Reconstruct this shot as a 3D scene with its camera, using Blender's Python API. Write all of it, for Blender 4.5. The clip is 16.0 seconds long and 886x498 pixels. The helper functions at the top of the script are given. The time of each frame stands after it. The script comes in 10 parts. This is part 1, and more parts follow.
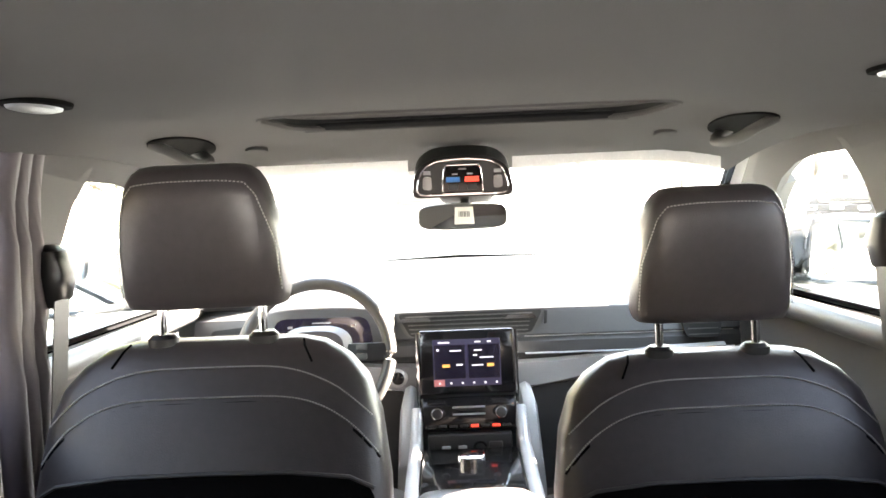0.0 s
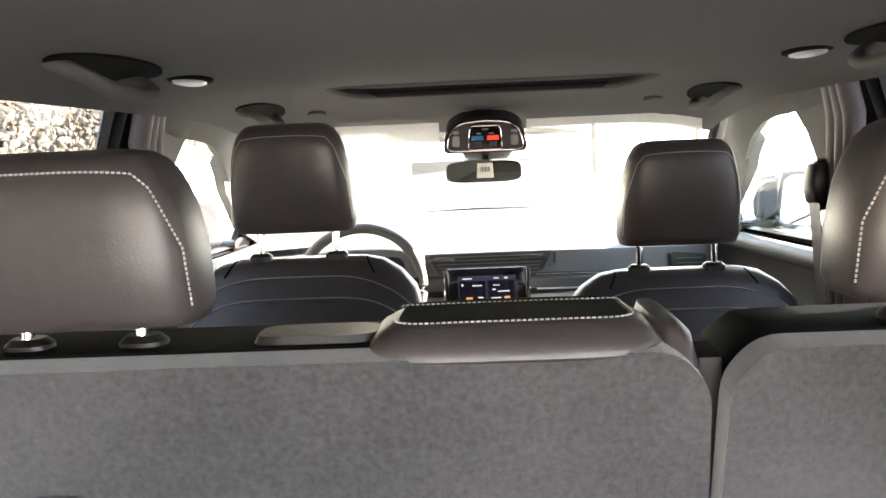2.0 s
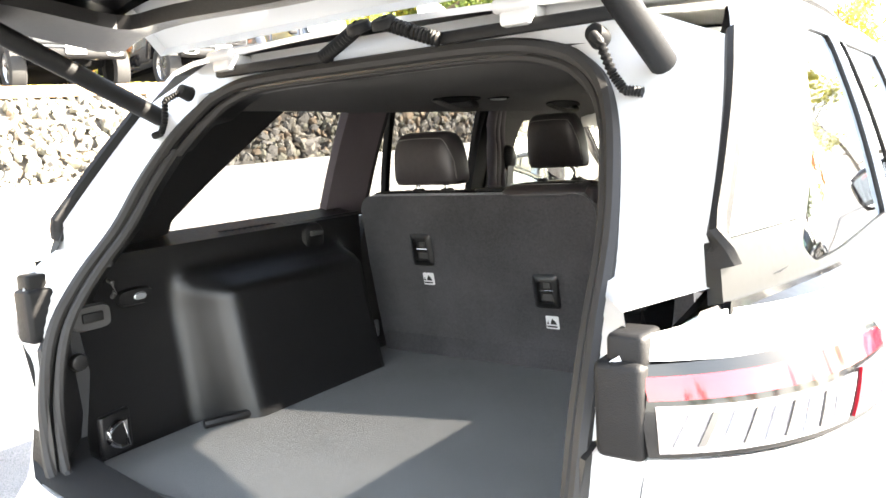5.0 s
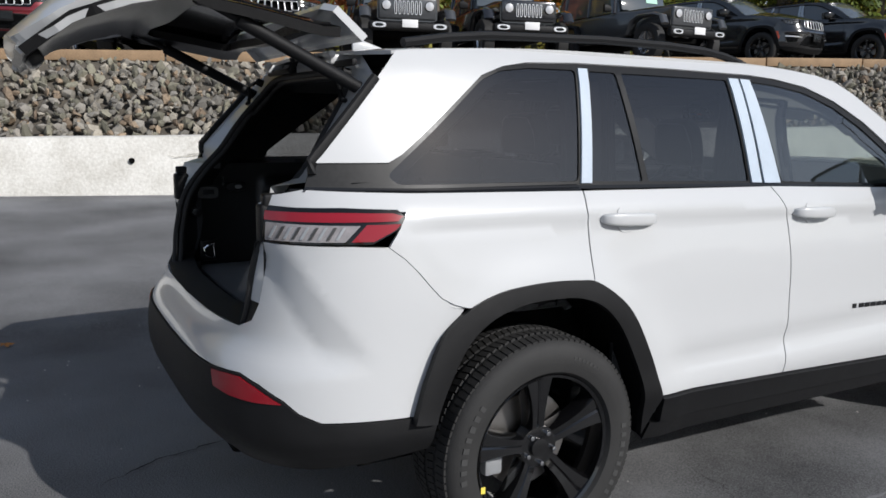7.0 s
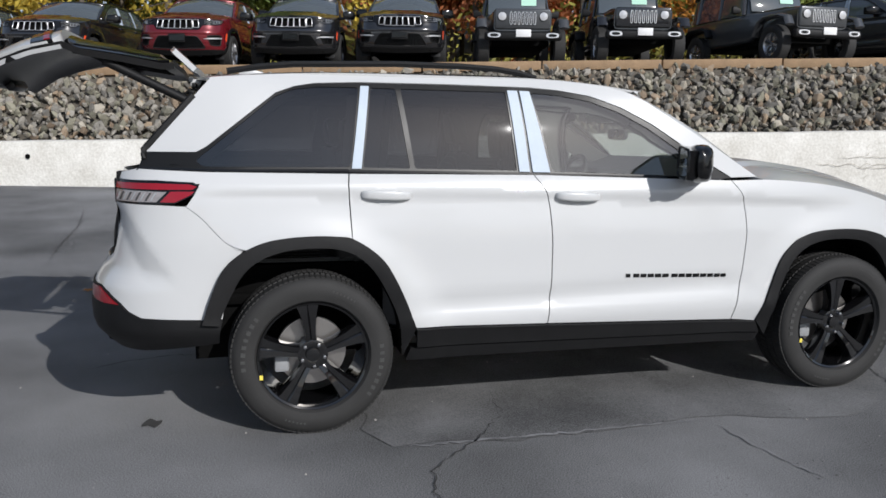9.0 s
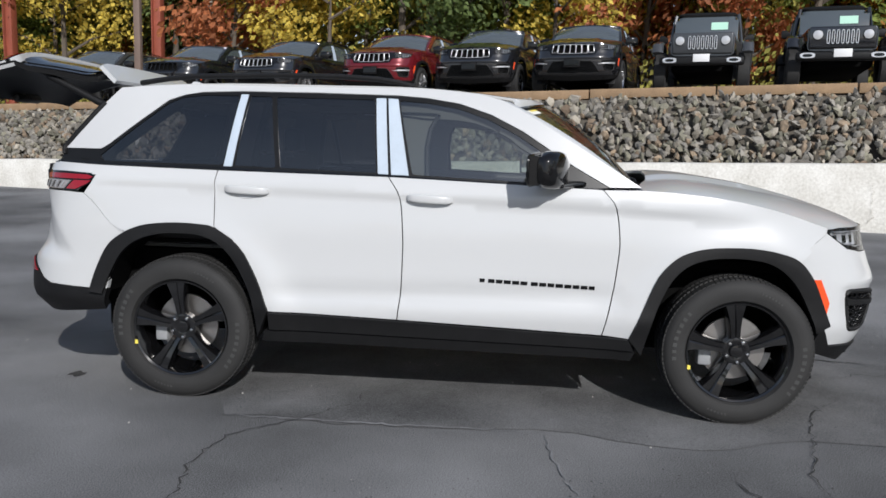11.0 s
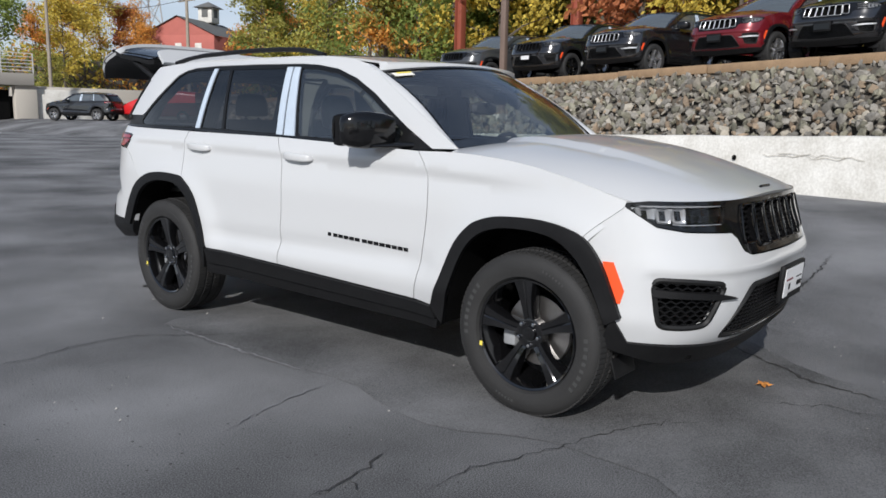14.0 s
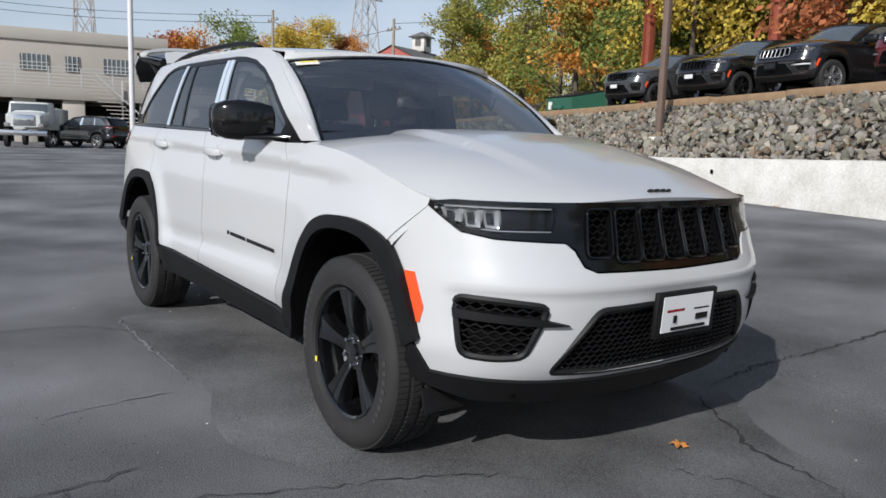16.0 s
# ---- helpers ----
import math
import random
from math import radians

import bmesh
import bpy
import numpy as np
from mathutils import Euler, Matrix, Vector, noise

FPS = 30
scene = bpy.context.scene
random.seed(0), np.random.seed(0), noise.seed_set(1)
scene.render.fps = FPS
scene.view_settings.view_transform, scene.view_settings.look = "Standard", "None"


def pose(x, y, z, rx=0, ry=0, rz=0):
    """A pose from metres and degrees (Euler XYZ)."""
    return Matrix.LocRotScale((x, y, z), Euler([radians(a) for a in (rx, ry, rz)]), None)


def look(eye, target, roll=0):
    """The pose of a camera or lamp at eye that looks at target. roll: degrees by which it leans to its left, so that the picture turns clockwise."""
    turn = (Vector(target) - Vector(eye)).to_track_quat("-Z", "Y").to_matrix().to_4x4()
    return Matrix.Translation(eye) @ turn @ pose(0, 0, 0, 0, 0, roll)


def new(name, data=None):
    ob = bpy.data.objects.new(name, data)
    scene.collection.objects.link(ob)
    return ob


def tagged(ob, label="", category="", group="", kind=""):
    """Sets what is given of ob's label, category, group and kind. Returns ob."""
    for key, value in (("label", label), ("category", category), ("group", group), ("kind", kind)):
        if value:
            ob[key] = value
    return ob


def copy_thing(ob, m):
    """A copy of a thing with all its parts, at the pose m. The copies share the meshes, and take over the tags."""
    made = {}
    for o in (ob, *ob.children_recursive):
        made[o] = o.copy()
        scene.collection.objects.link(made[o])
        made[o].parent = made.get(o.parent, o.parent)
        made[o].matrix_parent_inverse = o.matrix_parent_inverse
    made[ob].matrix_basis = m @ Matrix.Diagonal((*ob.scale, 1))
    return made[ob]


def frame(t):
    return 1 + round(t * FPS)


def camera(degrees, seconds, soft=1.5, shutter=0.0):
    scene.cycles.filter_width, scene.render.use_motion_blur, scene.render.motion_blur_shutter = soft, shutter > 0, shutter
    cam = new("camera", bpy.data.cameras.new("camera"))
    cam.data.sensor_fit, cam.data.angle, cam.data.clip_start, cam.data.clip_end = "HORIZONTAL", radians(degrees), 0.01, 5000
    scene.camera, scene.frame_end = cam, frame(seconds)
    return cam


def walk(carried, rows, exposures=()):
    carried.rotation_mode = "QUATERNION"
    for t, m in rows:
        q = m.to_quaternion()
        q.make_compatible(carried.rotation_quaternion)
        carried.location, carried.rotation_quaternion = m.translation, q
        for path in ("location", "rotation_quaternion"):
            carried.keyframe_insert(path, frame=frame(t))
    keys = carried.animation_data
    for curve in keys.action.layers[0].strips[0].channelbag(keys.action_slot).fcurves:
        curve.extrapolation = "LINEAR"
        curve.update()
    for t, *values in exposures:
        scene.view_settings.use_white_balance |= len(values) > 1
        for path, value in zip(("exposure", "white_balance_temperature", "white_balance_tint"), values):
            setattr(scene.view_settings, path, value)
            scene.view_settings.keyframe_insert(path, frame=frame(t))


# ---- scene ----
cam = camera(59.1, 16.0, soft=1.6)
PATH = [
    (0, (-0.022, -0.071, 1.515), (-0.05, 1.922, 1.347), -2.4),
    (0.5, (-0.026, -0.074, 1.521), (-0.068, 1.917, 1.335), -2.1),
    (1, (-0.028, -0.12, 1.514), (-0.075, 1.87, 1.322), -1.6),
    (1.5, (-0.047, -0.286, 1.505), (-0.088, 1.701, 1.287), -2.4),
    (2, (-0.049, -0.435, 1.493), (-0.117, 1.548, 1.244), -2.5),
    (2.5, (-0.023, -0.577, 1.508), (-0.105, 1.406, 1.262), -1.3),
    (3, (0.006, -0.722, 1.5), (-0.038, 1.264, 1.261), -1.2),
    (3.5, (0.034, -1.006, 1.499), (-0.083, 0.974, 1.241), -2.3),
    (4, (0.244, -1.3, 1.497), (-0.158, 0.638, 1.209), -3.8),
    (4.5, (0.586, -1.582, 1.483), (-0.214, 0.229, 1.202), -3.5),
    (4.7, (0.744, -1.666, 1.479), (-0.213, 0.068, 1.201), -3.6),
    (6.8, (2.761, -1.579, 1.478), (1.06, -0.577, 1.16), 0.6),
    (7, (2.936, -1.509, 1.479), (1.212, -0.552, 1.15), 0.9),
    (7.5, (3.361, -1.27, 1.464), (1.574, -0.431, 1.141), 0.9),
    (8, (3.752, -0.935, 1.469), (1.908, -0.226, 1.155), 0.6),
    (8.5, (4.203, -0.661, 1.482), (2.329, -0.042, 1.16), 0.1),
    (9, (4.557, -0.326, 1.503), (2.649, 0.178, 1.177), 0.7),
    (9.2, (4.666, -0.161, 1.526), (2.739, 0.277, 1.217), 0.9),
    (11.3, (4.983, 2.109, 1.386), (3.02, 1.843, 1.112), 1.2),
    (11.5, (4.965, 2.349, 1.406), (3.016, 2.008, 1.118), 1.0),
    (12, (4.898, 2.885, 1.388), (2.989, 2.362, 1.101), 1.2),
    (12.5, (4.743, 3.413, 1.387), (2.899, 2.696, 1.092), 0.8),
    (13, (4.546, 3.925, 1.404), (2.794, 3.012, 1.093), 0.8),
    (13.5, (4.249, 4.389, 1.386), (2.602, 3.303, 1.058), 1.0),
    (14, (3.91, 4.853, 1.376), (2.373, 3.617, 1.041), 1.1),
    (14.5, (3.541, 5.24, 1.351), (2.103, 3.887, 1.035), 2.1),
    (15, (3.141, 5.53, 1.325), (1.818, 4.059, 1.031), 2.1),
    (15.5, (2.769, 5.671, 1.29), (1.547, 4.114, 1.005), 2.6),
    (16, (2.419, 5.633, 1.248), (1.256, 4.031, 0.966), 2.0),
]
EXPOSURES = [
    (0.0, 6.3, 7500, 12), (1.0, 6.1, 7500, 12), (2.0, 5.5, 7500, 12), (2.5, 5.75, 7500, 12), (3.0, 5.8, 7500, 12), (3.6, 6.05, 7700, 10), (4.0, 6.15, 7800, 10), (4.4, 5.5, 7600, 10), (4.7, 5.1, 7800, 10),
    (5.6, 1.4, 6400, 10), (6.8, -0.15, 6250, 11), (9.0, -0.17, 6200, 11), (11.5, -0.14, 6200, 11), (16.0, -0.10, 6200, 11),
]
walk(cam, [(t, look(e, a, r)) for t, e, a, r in PATH], EXPOSURES)

# ---- daylight: clear autumn sky, low sun on the car's right side ----
SUN_AZ, SUN_EL = radians(66), radians(31)   # azimuth from +y towards +x
world = bpy.data.worlds.new("sky_world")
scene.world = world
world.use_nodes = True
wn = world.node_tree.nodes
sky = wn.new("ShaderNodeTexSky")
sky.sky_type, sky.sun_disc, sky.sun_elevation, sky.sun_rotation = "NISHITA", False, SUN_EL, SUN_AZ
sky.air_density, sky.dust_density, sky.ozone_density = 1.0, 0.8, 1.2
wn["Background"].inputs["Strength"].default_value = 0.088
# thin high cloud and haze, thicker towards the horizon
wl = world.node_tree.links.new
w_tc, w_sep, w_map, w_noise, w_low, w_fac, w_mix = (wn.new(k) for k in ("ShaderNodeTexCoord", "ShaderNodeSeparateXYZ", "ShaderNodeMapping", "ShaderNodeTexNoise", "ShaderNodeMapRange", "ShaderNodeMath", "ShaderNodeMixRGB"))
w_map.inputs["Scale"].default_value = (1.6, 1.6, 6.0)
w_noise.inputs["Scale"].default_value, w_noise.inputs["Detail"].default_value = 1.6, 7
w_low.inputs["From Min"].default_value, w_low.inputs["From Max"].default_value = 0.0, 0.45
w_low.inputs["To Min"].default_value, w_low.inputs["To Max"].default_value = 1.25, 0.32
w_fac.operation, w_fac.use_clamp = "MULTIPLY", True
w_mix.inputs["Color2"].default_value = (9.0, 9.7, 10.8, 1)
wl(w_tc.outputs["Generated"], w_sep.inputs[0])
wl(w_tc.outputs["Generated"], w_map.inputs["Vector"])
wl(w_map.outputs[0], w_noise.inputs["Vector"])
wl(w_sep.outputs["Z"], w_low.inputs["Value"])
wl(w_low.outputs[0], w_fac.inputs[0])
wl(w_noise.outputs["Fac"], w_fac.inputs[1])
wl(w_fac.outputs[0], w_mix.inputs["Fac"])
wl(sky.outputs[0], w_mix.inputs["Color1"])
wl(w_mix.outputs[0], wn["Background"].inputs["Color"])
sun_data = bpy.data.lights.new("sun", "SUN")
sun_data.energy, sun_data.angle, sun_data.color = 4.45, radians(0.6), (1.0, 0.96, 0.90)
sun = new("sun", sun_data)
sun_dir = Vector((math.sin(SUN_AZ) * math.cos(SUN_EL), math.cos(SUN_AZ) * math.cos(SUN_EL), math.sin(SUN_EL)))
sun.matrix_world = look(sun_dir * 30, (0, 0, 0))


# ---- materials ----
def mat(name, color, rough=0.5, metal=0.0, var=0.0, scale=8.0, bump=0.0, bscale=60.0, coat=0.0, spec=0.5, dark=None, fine=None, sheen=0.0, rand=0.0, island=0.0, emit=None, tight=0.2):
    """A surface with broad stains, fine grain and relief."""
    m = bpy.data.materials.new(name)
    m.use_nodes = True
    nt = m.node_tree
    b = nt.nodes["Principled BSDF"]
    L = nt.links.new
    b.inputs["Roughness"].default_value = rough
    b.inputs["Metallic"].default_value = metal
    b.inputs["Coat Weight"].default_value = coat
    b.inputs["Coat Roughness"].default_value = 0.03
    b.inputs["Specular IOR Level"].default_value = spec
    b.inputs["Sheen Weight"].default_value = sheen
    col = (*color, 1)
    b.inputs["Base Color"].default_value = col
    tc = nt.nodes.new("ShaderNodeTexCoord")
    if var > 0 or dark or rand or island:
        n1 = nt.nodes.new("ShaderNodeTexNoise")
        n1.inputs["Scale"].default_value, n1.inputs["Detail"].default_value = scale, 6
        L(tc.outputs["Object"], n1.inputs["Vector"])
        n2 = nt.nodes.new("ShaderNodeTexNoise")
        n2.inputs["Scale"].default_value, n2.inputs["Detail"].default_value = fine or scale * 11, 4
        L(tc.outputs["Object"], n2.inputs["Vector"])
        add = nt.nodes.new("ShaderNodeMath")
        add.operation = "ADD"
        L(n1.outputs["Fac"], add.inputs[0])
        L(n2.outputs["Fac"], add.inputs[1])
        half = nt.nodes.new("ShaderNodeMath")
        half.operation, half.inputs[1].default_value = "MULTIPLY", 0.5
        L(add.outputs[0], half.inputs[0])
        val = half.outputs[0]
        if rand or island:
            src = nt.nodes.new("ShaderNodeNewGeometry") if island else nt.nodes.new("ShaderNodeObjectInfo")
            rnd = src.outputs["Random Per Island"] if island else src.outputs["Random"]
            mm = nt.nodes.new("ShaderNodeMath")
            mm.operation, mm.inputs[1].default_value, mm.inputs[2].default_value = "MULTIPLY_ADD", (island or rand), -(island or rand) / 2
            L(rnd, mm.inputs[0])
            ad2 = nt.nodes.new("ShaderNodeMath")
            ad2.operation = "ADD"
            L(val, ad2.inputs[0])
            L(mm.outputs[0], ad2.inputs[1])
            val = ad2.outputs[0]
        ramp = nt.nodes.new("ShaderNodeValToRGB")
        lo = dark or tuple(c * (1 - var) for c in color)
        hi = tuple(min(1, c * (1 + var)) for c in color)
        ramp.color_ramp.elements[0].position, ramp.color_ramp.elements[0].color = 0.5 - tight, (*lo, 1)
        ramp.color_ramp.elements[1].position, ramp.color_ramp.elements[1].color = 0.5 + tight, (*hi, 1)
        L(val, ramp.inputs["Fac"])
        L(ramp.outputs["Color"], b.inputs["Base Color"])
        rr = nt.nodes.new("ShaderNodeMapRange")
        rr.inputs["To Min"].default_value, rr.inputs["To Max"].default_value = max(0.02, rough - 0.08), min(1, rough + 0.08)
        if rough > 0.15:
            L(n2.outputs["Fac"], rr.inputs["Value"])
            L(rr.outputs[0], b.inputs["Roughness"])
    if bump > 0:
        nb = nt.nodes.new("ShaderNodeTexNoise")
        nb.inputs["Scale"].default_value, nb.inputs["Detail"].default_value = bscale, 5
        L(tc.outputs["Object"], nb.inputs["Vector"])
        bp = nt.nodes.new("ShaderNodeBump")
        bp.inputs["Strength"].default_value, bp.inputs["Distance"].default_value = min(1, bump), 0.01
        L(nb.outputs["Fac"], bp.inputs["Height"])
        L(bp.outputs[0], b.inputs["Normal"])
    if emit:
        b.inputs["Emission Color"].default_value = (*color, 1)
        b.inputs["Emission Strength"].default_value = emit
    return m


def glass(name, tint, gloss=0.02, base=0.045):
    """Thin tinted pane: see-through by its tint, mirror-like towards grazing."""
    m = bpy.data.materials.new(name)
    m.use_nodes = True
    nt = m.node_tree
    nt.nodes.remove(nt.nodes["Principled BSDF"])
    out = nt.nodes["Material Output"]
    tr, gl, mix, lw, pw, mr = (nt.nodes.new(k) for k in ("ShaderNodeBsdfTransparent", "ShaderNodeBsdfGlossy", "ShaderNodeMixShader", "ShaderNodeLayerWeight", "ShaderNodeMath", "ShaderNodeMapRange"))
    tr.inputs["Color"].default_value = (*tint, 1)
    gl.inputs["Roughness"].default_value = gloss
    lw.inputs["Blend"].default_value = 0.5
    pw.operation, pw.inputs[1].default_value = "POWER", 4.0
    mr.inputs["To Min"].default_value, mr.inputs["To Max"].default_value = base, 0.95
    L = nt.links.new
    L(lw.outputs["Facing"], pw.inputs[0])
    L(pw.outputs[0], mr.inputs["Value"])
    L(mr.outputs[0], mix.inputs[0])
    L(tr.outputs[0], mix.inputs[1])
    L(gl.outputs[0], mix.inputs[2])
    L(mix.outputs[0], out.inputs["Surface"])
    return m


M_WHITE = mat("white_paint", (0.555, 0.56, 0.56), 0.3, coat=0.8)
M_BLACKTRIM = mat("black_textured_plastic", (0.0075, 0.0075, 0.008), 0.55, var=0.3, scale=14, bump=0.15, bscale=500, spec=0.25)
M_GLOSSBLACK = mat("gloss_black", (0.005, 0.005, 0.0055), 0.12, coat=0.25, spec=0.4)
M_SEALBLACK = mat("black_rubber_seal", (0.011, 0.011, 0.011), 0.55, spec=0.3)
# lighter copy of the seal rubber, its sunlight put into the colour
M_OPENSEAL = mat("grey_rubber_seal", (0.024, 0.023, 0.0225), 0.6, var=0.1, scale=14, spec=0.3)
# near-black for linings and, as painted shade, for openings and recesses
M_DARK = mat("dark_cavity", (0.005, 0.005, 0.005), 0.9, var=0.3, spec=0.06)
M_TYRE = mat("tyre_rubber", (0.0195, 0.019, 0.0185), 0.75, var=0.3, scale=9, bump=0.1, bscale=180)
M_TYRELETTER = mat("tyre_lettering", (0.042, 0.042, 0.041), 0.65, var=0.2)
M_RIM = mat("gloss_black_alloy", (0.005, 0.005, 0.0055), 0.10, coat=0.9)
M_STEEL = mat("brake_steel", (0.42, 0.40, 0.38), 0.38, metal=1.0, var=0.15, scale=20)
M_CHROME = mat("chrome", (0.75, 0.75, 0.76), 0.08, metal=1.0)
M_FILMSTRIP = mat("film_covered_pillar", (0.46, 0.53, 0.61), 0.55, var=0.08, scale=12)
M_SATINBLACK = mat("satin_black_surround", (0.007, 0.007, 0.0075), 0.35, var=0.1, spec=0.3)
M_BRIGHTTRIM = mat("bright_grille_trim", (0.78, 0.78, 0.79), 0.32, metal=0.7)
M_REDLAMP = mat("red_lamp_lens", (0.27, 0.004, 0.012), 0.1, coat=0.7)
M_CLEARLAMP = mat("clear_lamp_lens", (0.27, 0.25, 0.25), 0.12, coat=0.7, var=0.3, scale=30)
M_REFLECT = mat("lamp_reflector", (0.62, 0.62, 0.63), 0.2, metal=0.35, var=0.12, scale=25)
M_AMBER = mat("amber_marker_lens", (0.85, 0.09, 0.02), 0.15, coat=0.6)
M_GLASS_REAR = glass("privacy_glass", (0.14, 0.145, 0.155), base=0.13)
M_GLASS_FRONT = glass("side_glass", (0.62, 0.68, 0.64), base=0.21)
M_GLASS_WIND = glass("windscreen_glass", (0.80, 0.84, 0.82), base=0.33)
M_LENS = glass("lamp_cover", (0.82, 0.83, 0.84))
M_MIRROR = mat("mirror_glass", (0.85, 0.87, 0.88), 0.02, metal=1.0)
M_LEATHER = mat("black_leather", (0.047, 0.0405, 0.041), 0.37, var=0.18, scale=7, bump=0.07, bscale=420, spec=0.55)
M_LEATHERDARK = mat("black_perforated_leather", (0.0032, 0.0032, 0.0035), 0.7, var=0.2, scale=9, bump=0.2, bscale=500, spec=0.04)
M_STITCH = mat("pale_stitching", (0.40, 0.39, 0.37), 0.7)
M_CARPET = mat("grey_carpet", (0.036, 0.0345, 0.037), 0.95, var=0.7, dark=(0.012, 0.0117, 0.0128), scale=6, tight=0.17, fine=170, bump=0.25, bscale=900, sheen=0.5)
M_CARGOFLOOR = mat("dark_grey_cargo_carpet", (0.105, 0.106, 0.102), 0.95, var=0.25, scale=6, fine=300, bump=0.7, bscale=800, sheen=0.3)
M_HEADLINER = mat("grey_headliner_cloth", (0.090, 0.087, 0.084), 0.95, var=0.1, scale=3, fine=300, bump=0.5, bscale=900)
M_TRIMGREY = mat("grey_pillar_trim", (0.085, 0.083, 0.078), 0.8, var=0.07, scale=10, bump=0.15, bscale=900)
M_TRIMDARK = mat("dark_grey_moulded_trim", (0.0085, 0.0082, 0.0083), 0.34, var=0.15, scale=8, bump=0.12, bscale=700)
M_DASH = mat("soft_dash_skin", (0.036, 0.036, 0.037), 0.5, var=0.12, scale=8, bump=0.15, bscale=600)
M_SILVERTRIM = mat("silver_grey_trim", (0.45, 0.46, 0.47), 0.35, metal=0.6, var=0.06, scale=20)
M_WHITEPRINT = mat("white_print", (0.75, 0.75, 0.75), 0.6)
M_STICKER = mat("white_paper_sticker", (0.78, 0.76, 0.68), 0.7, var=0.05)
M_YELLOW = mat("yellow_sticker", (0.85, 0.70, 0.10), 0.6)
M_FILM = mat("milky_plastic_wrap", (0.55, 0.545, 0.53), 0.25, var=0.12, scale=14, spec=0.6)
fnt = M_FILM.node_tree
f_tr, f_tl, f_a, f_b = (fnt.nodes.new(k) for k in ("ShaderNodeBsdfTransparent", "ShaderNodeBsdfTranslucent", "ShaderNodeMixShader", "ShaderNodeMixShader"))
f_tl.inputs["Color"].default_value = (0.85, 0.84, 0.82, 1)
f_a.inputs[0].default_value, f_b.inputs[0].default_value = 0.3, 0.12
fnt.links.new(fnt.nodes["Principled BSDF"].outputs[0], f_a.inputs[1])
fnt.links.new(f_tl.outputs[0], f_a.inputs[2])
fnt.links.new(f_a.outputs[0], f_b.inputs[1])
fnt.links.new(f_tr.outputs[0], f_b.inputs[2])
fnt.links.new(f_b.outputs[0], fnt.nodes["Material Output"].inputs["Surface"])
M_SATIN = mat("satin_silver_trim", (0.36, 0.37, 0.38), 0.38, metal=0.2, var=0.05, scale=20)
M_MAUVE = mat("dark_door_seal_cover", (0.088, 0.072, 0.078), 0.6, var=0.1, scale=10)
M_WHEELGRIP = mat("grey_wheel_leather", (0.040, 0.038, 0.037), 0.45, var=0.15, scale=12, bump=0.1, bscale=500)
M_BEZEL = mat("grey_moulded_bezel", (0.05, 0.049, 0.048), 0.55, var=0.1, scale=12)
M_SCREEN = mat("dark_display", (0.012, 0.010, 0.020), 0.12, coat=0.5)


# ---- building helpers ----
from mathutils.geometry import delaunay_2d_cdt


def smooth_mesh(bm, angle=38):
    bmesh.ops.recalc_face_normals(bm, faces=bm.faces)
    lim = radians(angle)
    for f in bm.faces:
        f.smooth = True
    for e in bm.edges:
        if len(e.link_faces) == 2 and e.calc_face_angle(0) > lim:
            e.smooth = False


def part(name, bm, material, parent=None, label="", angle=38, fix=True):
    """Links a bmesh as one mesh object under a thing or a part."""
    if fix:
        smooth_mesh(bm, angle)
    me = bpy.data.meshes.new(name)
    bm.to_mesh(me)
    bm.free()
    me.materials.append(material)
    ob = new(name, me)
    ob.parent = parent
    if label:
        ob["label"] = label
    return ob


def thing(name, label, category, group="", kind="", at=(0, 0, 0)):
    ob = new(name)
    ob.location = at
    return tagged(ob, label, category, group, kind)


def B():
    return bmesh.new()


def bevel_all(bm, geom_edges, r, seg=2):
    bmesh.ops.bevel(bm, geom=geom_edges, offset=r, segments=seg, profile=0.5, affect="EDGES", clamp_overlap=True)


def add_box(bm, size, at=(0, 0, 0), r=0.0, seg=2, rot=(0, 0, 0), taper=None):
    """A box with rounded edges; taper scales its top in x and y."""
    n = bmesh.new()
    bmesh.ops.create_cube(n, size=1.0)
    for v in n.verts:
        k = taper if (taper and v.co.z > 0) else (1, 1)
        v.co = Vector((v.co.x * size[0] * k[0], v.co.y * size[1] * k[1], v.co.z * size[2]))
    if r > 0:
        bevel_all(n, n.edges[:], r, seg)
    m = pose(*at, *rot)
    n.transform(m)
    merge(bm, n)
    return bm


def merge(bm, other):
    me = bpy.data.meshes.new("tmp")
    other.to_mesh(me)
    other.free()
    bm.from_mesh(me)
    bpy.data.meshes.remove(me)


def add_cyl(bm, r1, r2, depth, at=(0, 0, 0), rot=(0, 0, 0), seg=24, bevel=0.0):
    n = bmesh.new()
    bmesh.ops.create_cone(n, cap_ends=True, segments=seg, radius1=r1, radius2=r2, depth=depth)
    if bevel > 0:
        bevel_all(n, [e for e in n.edges if len(e.link_faces) == 2 and e.calc_face_angle(0) > 0.6], bevel, 2)
    n.transform(pose(*at, *rot))
    merge(bm, n)
    return bm


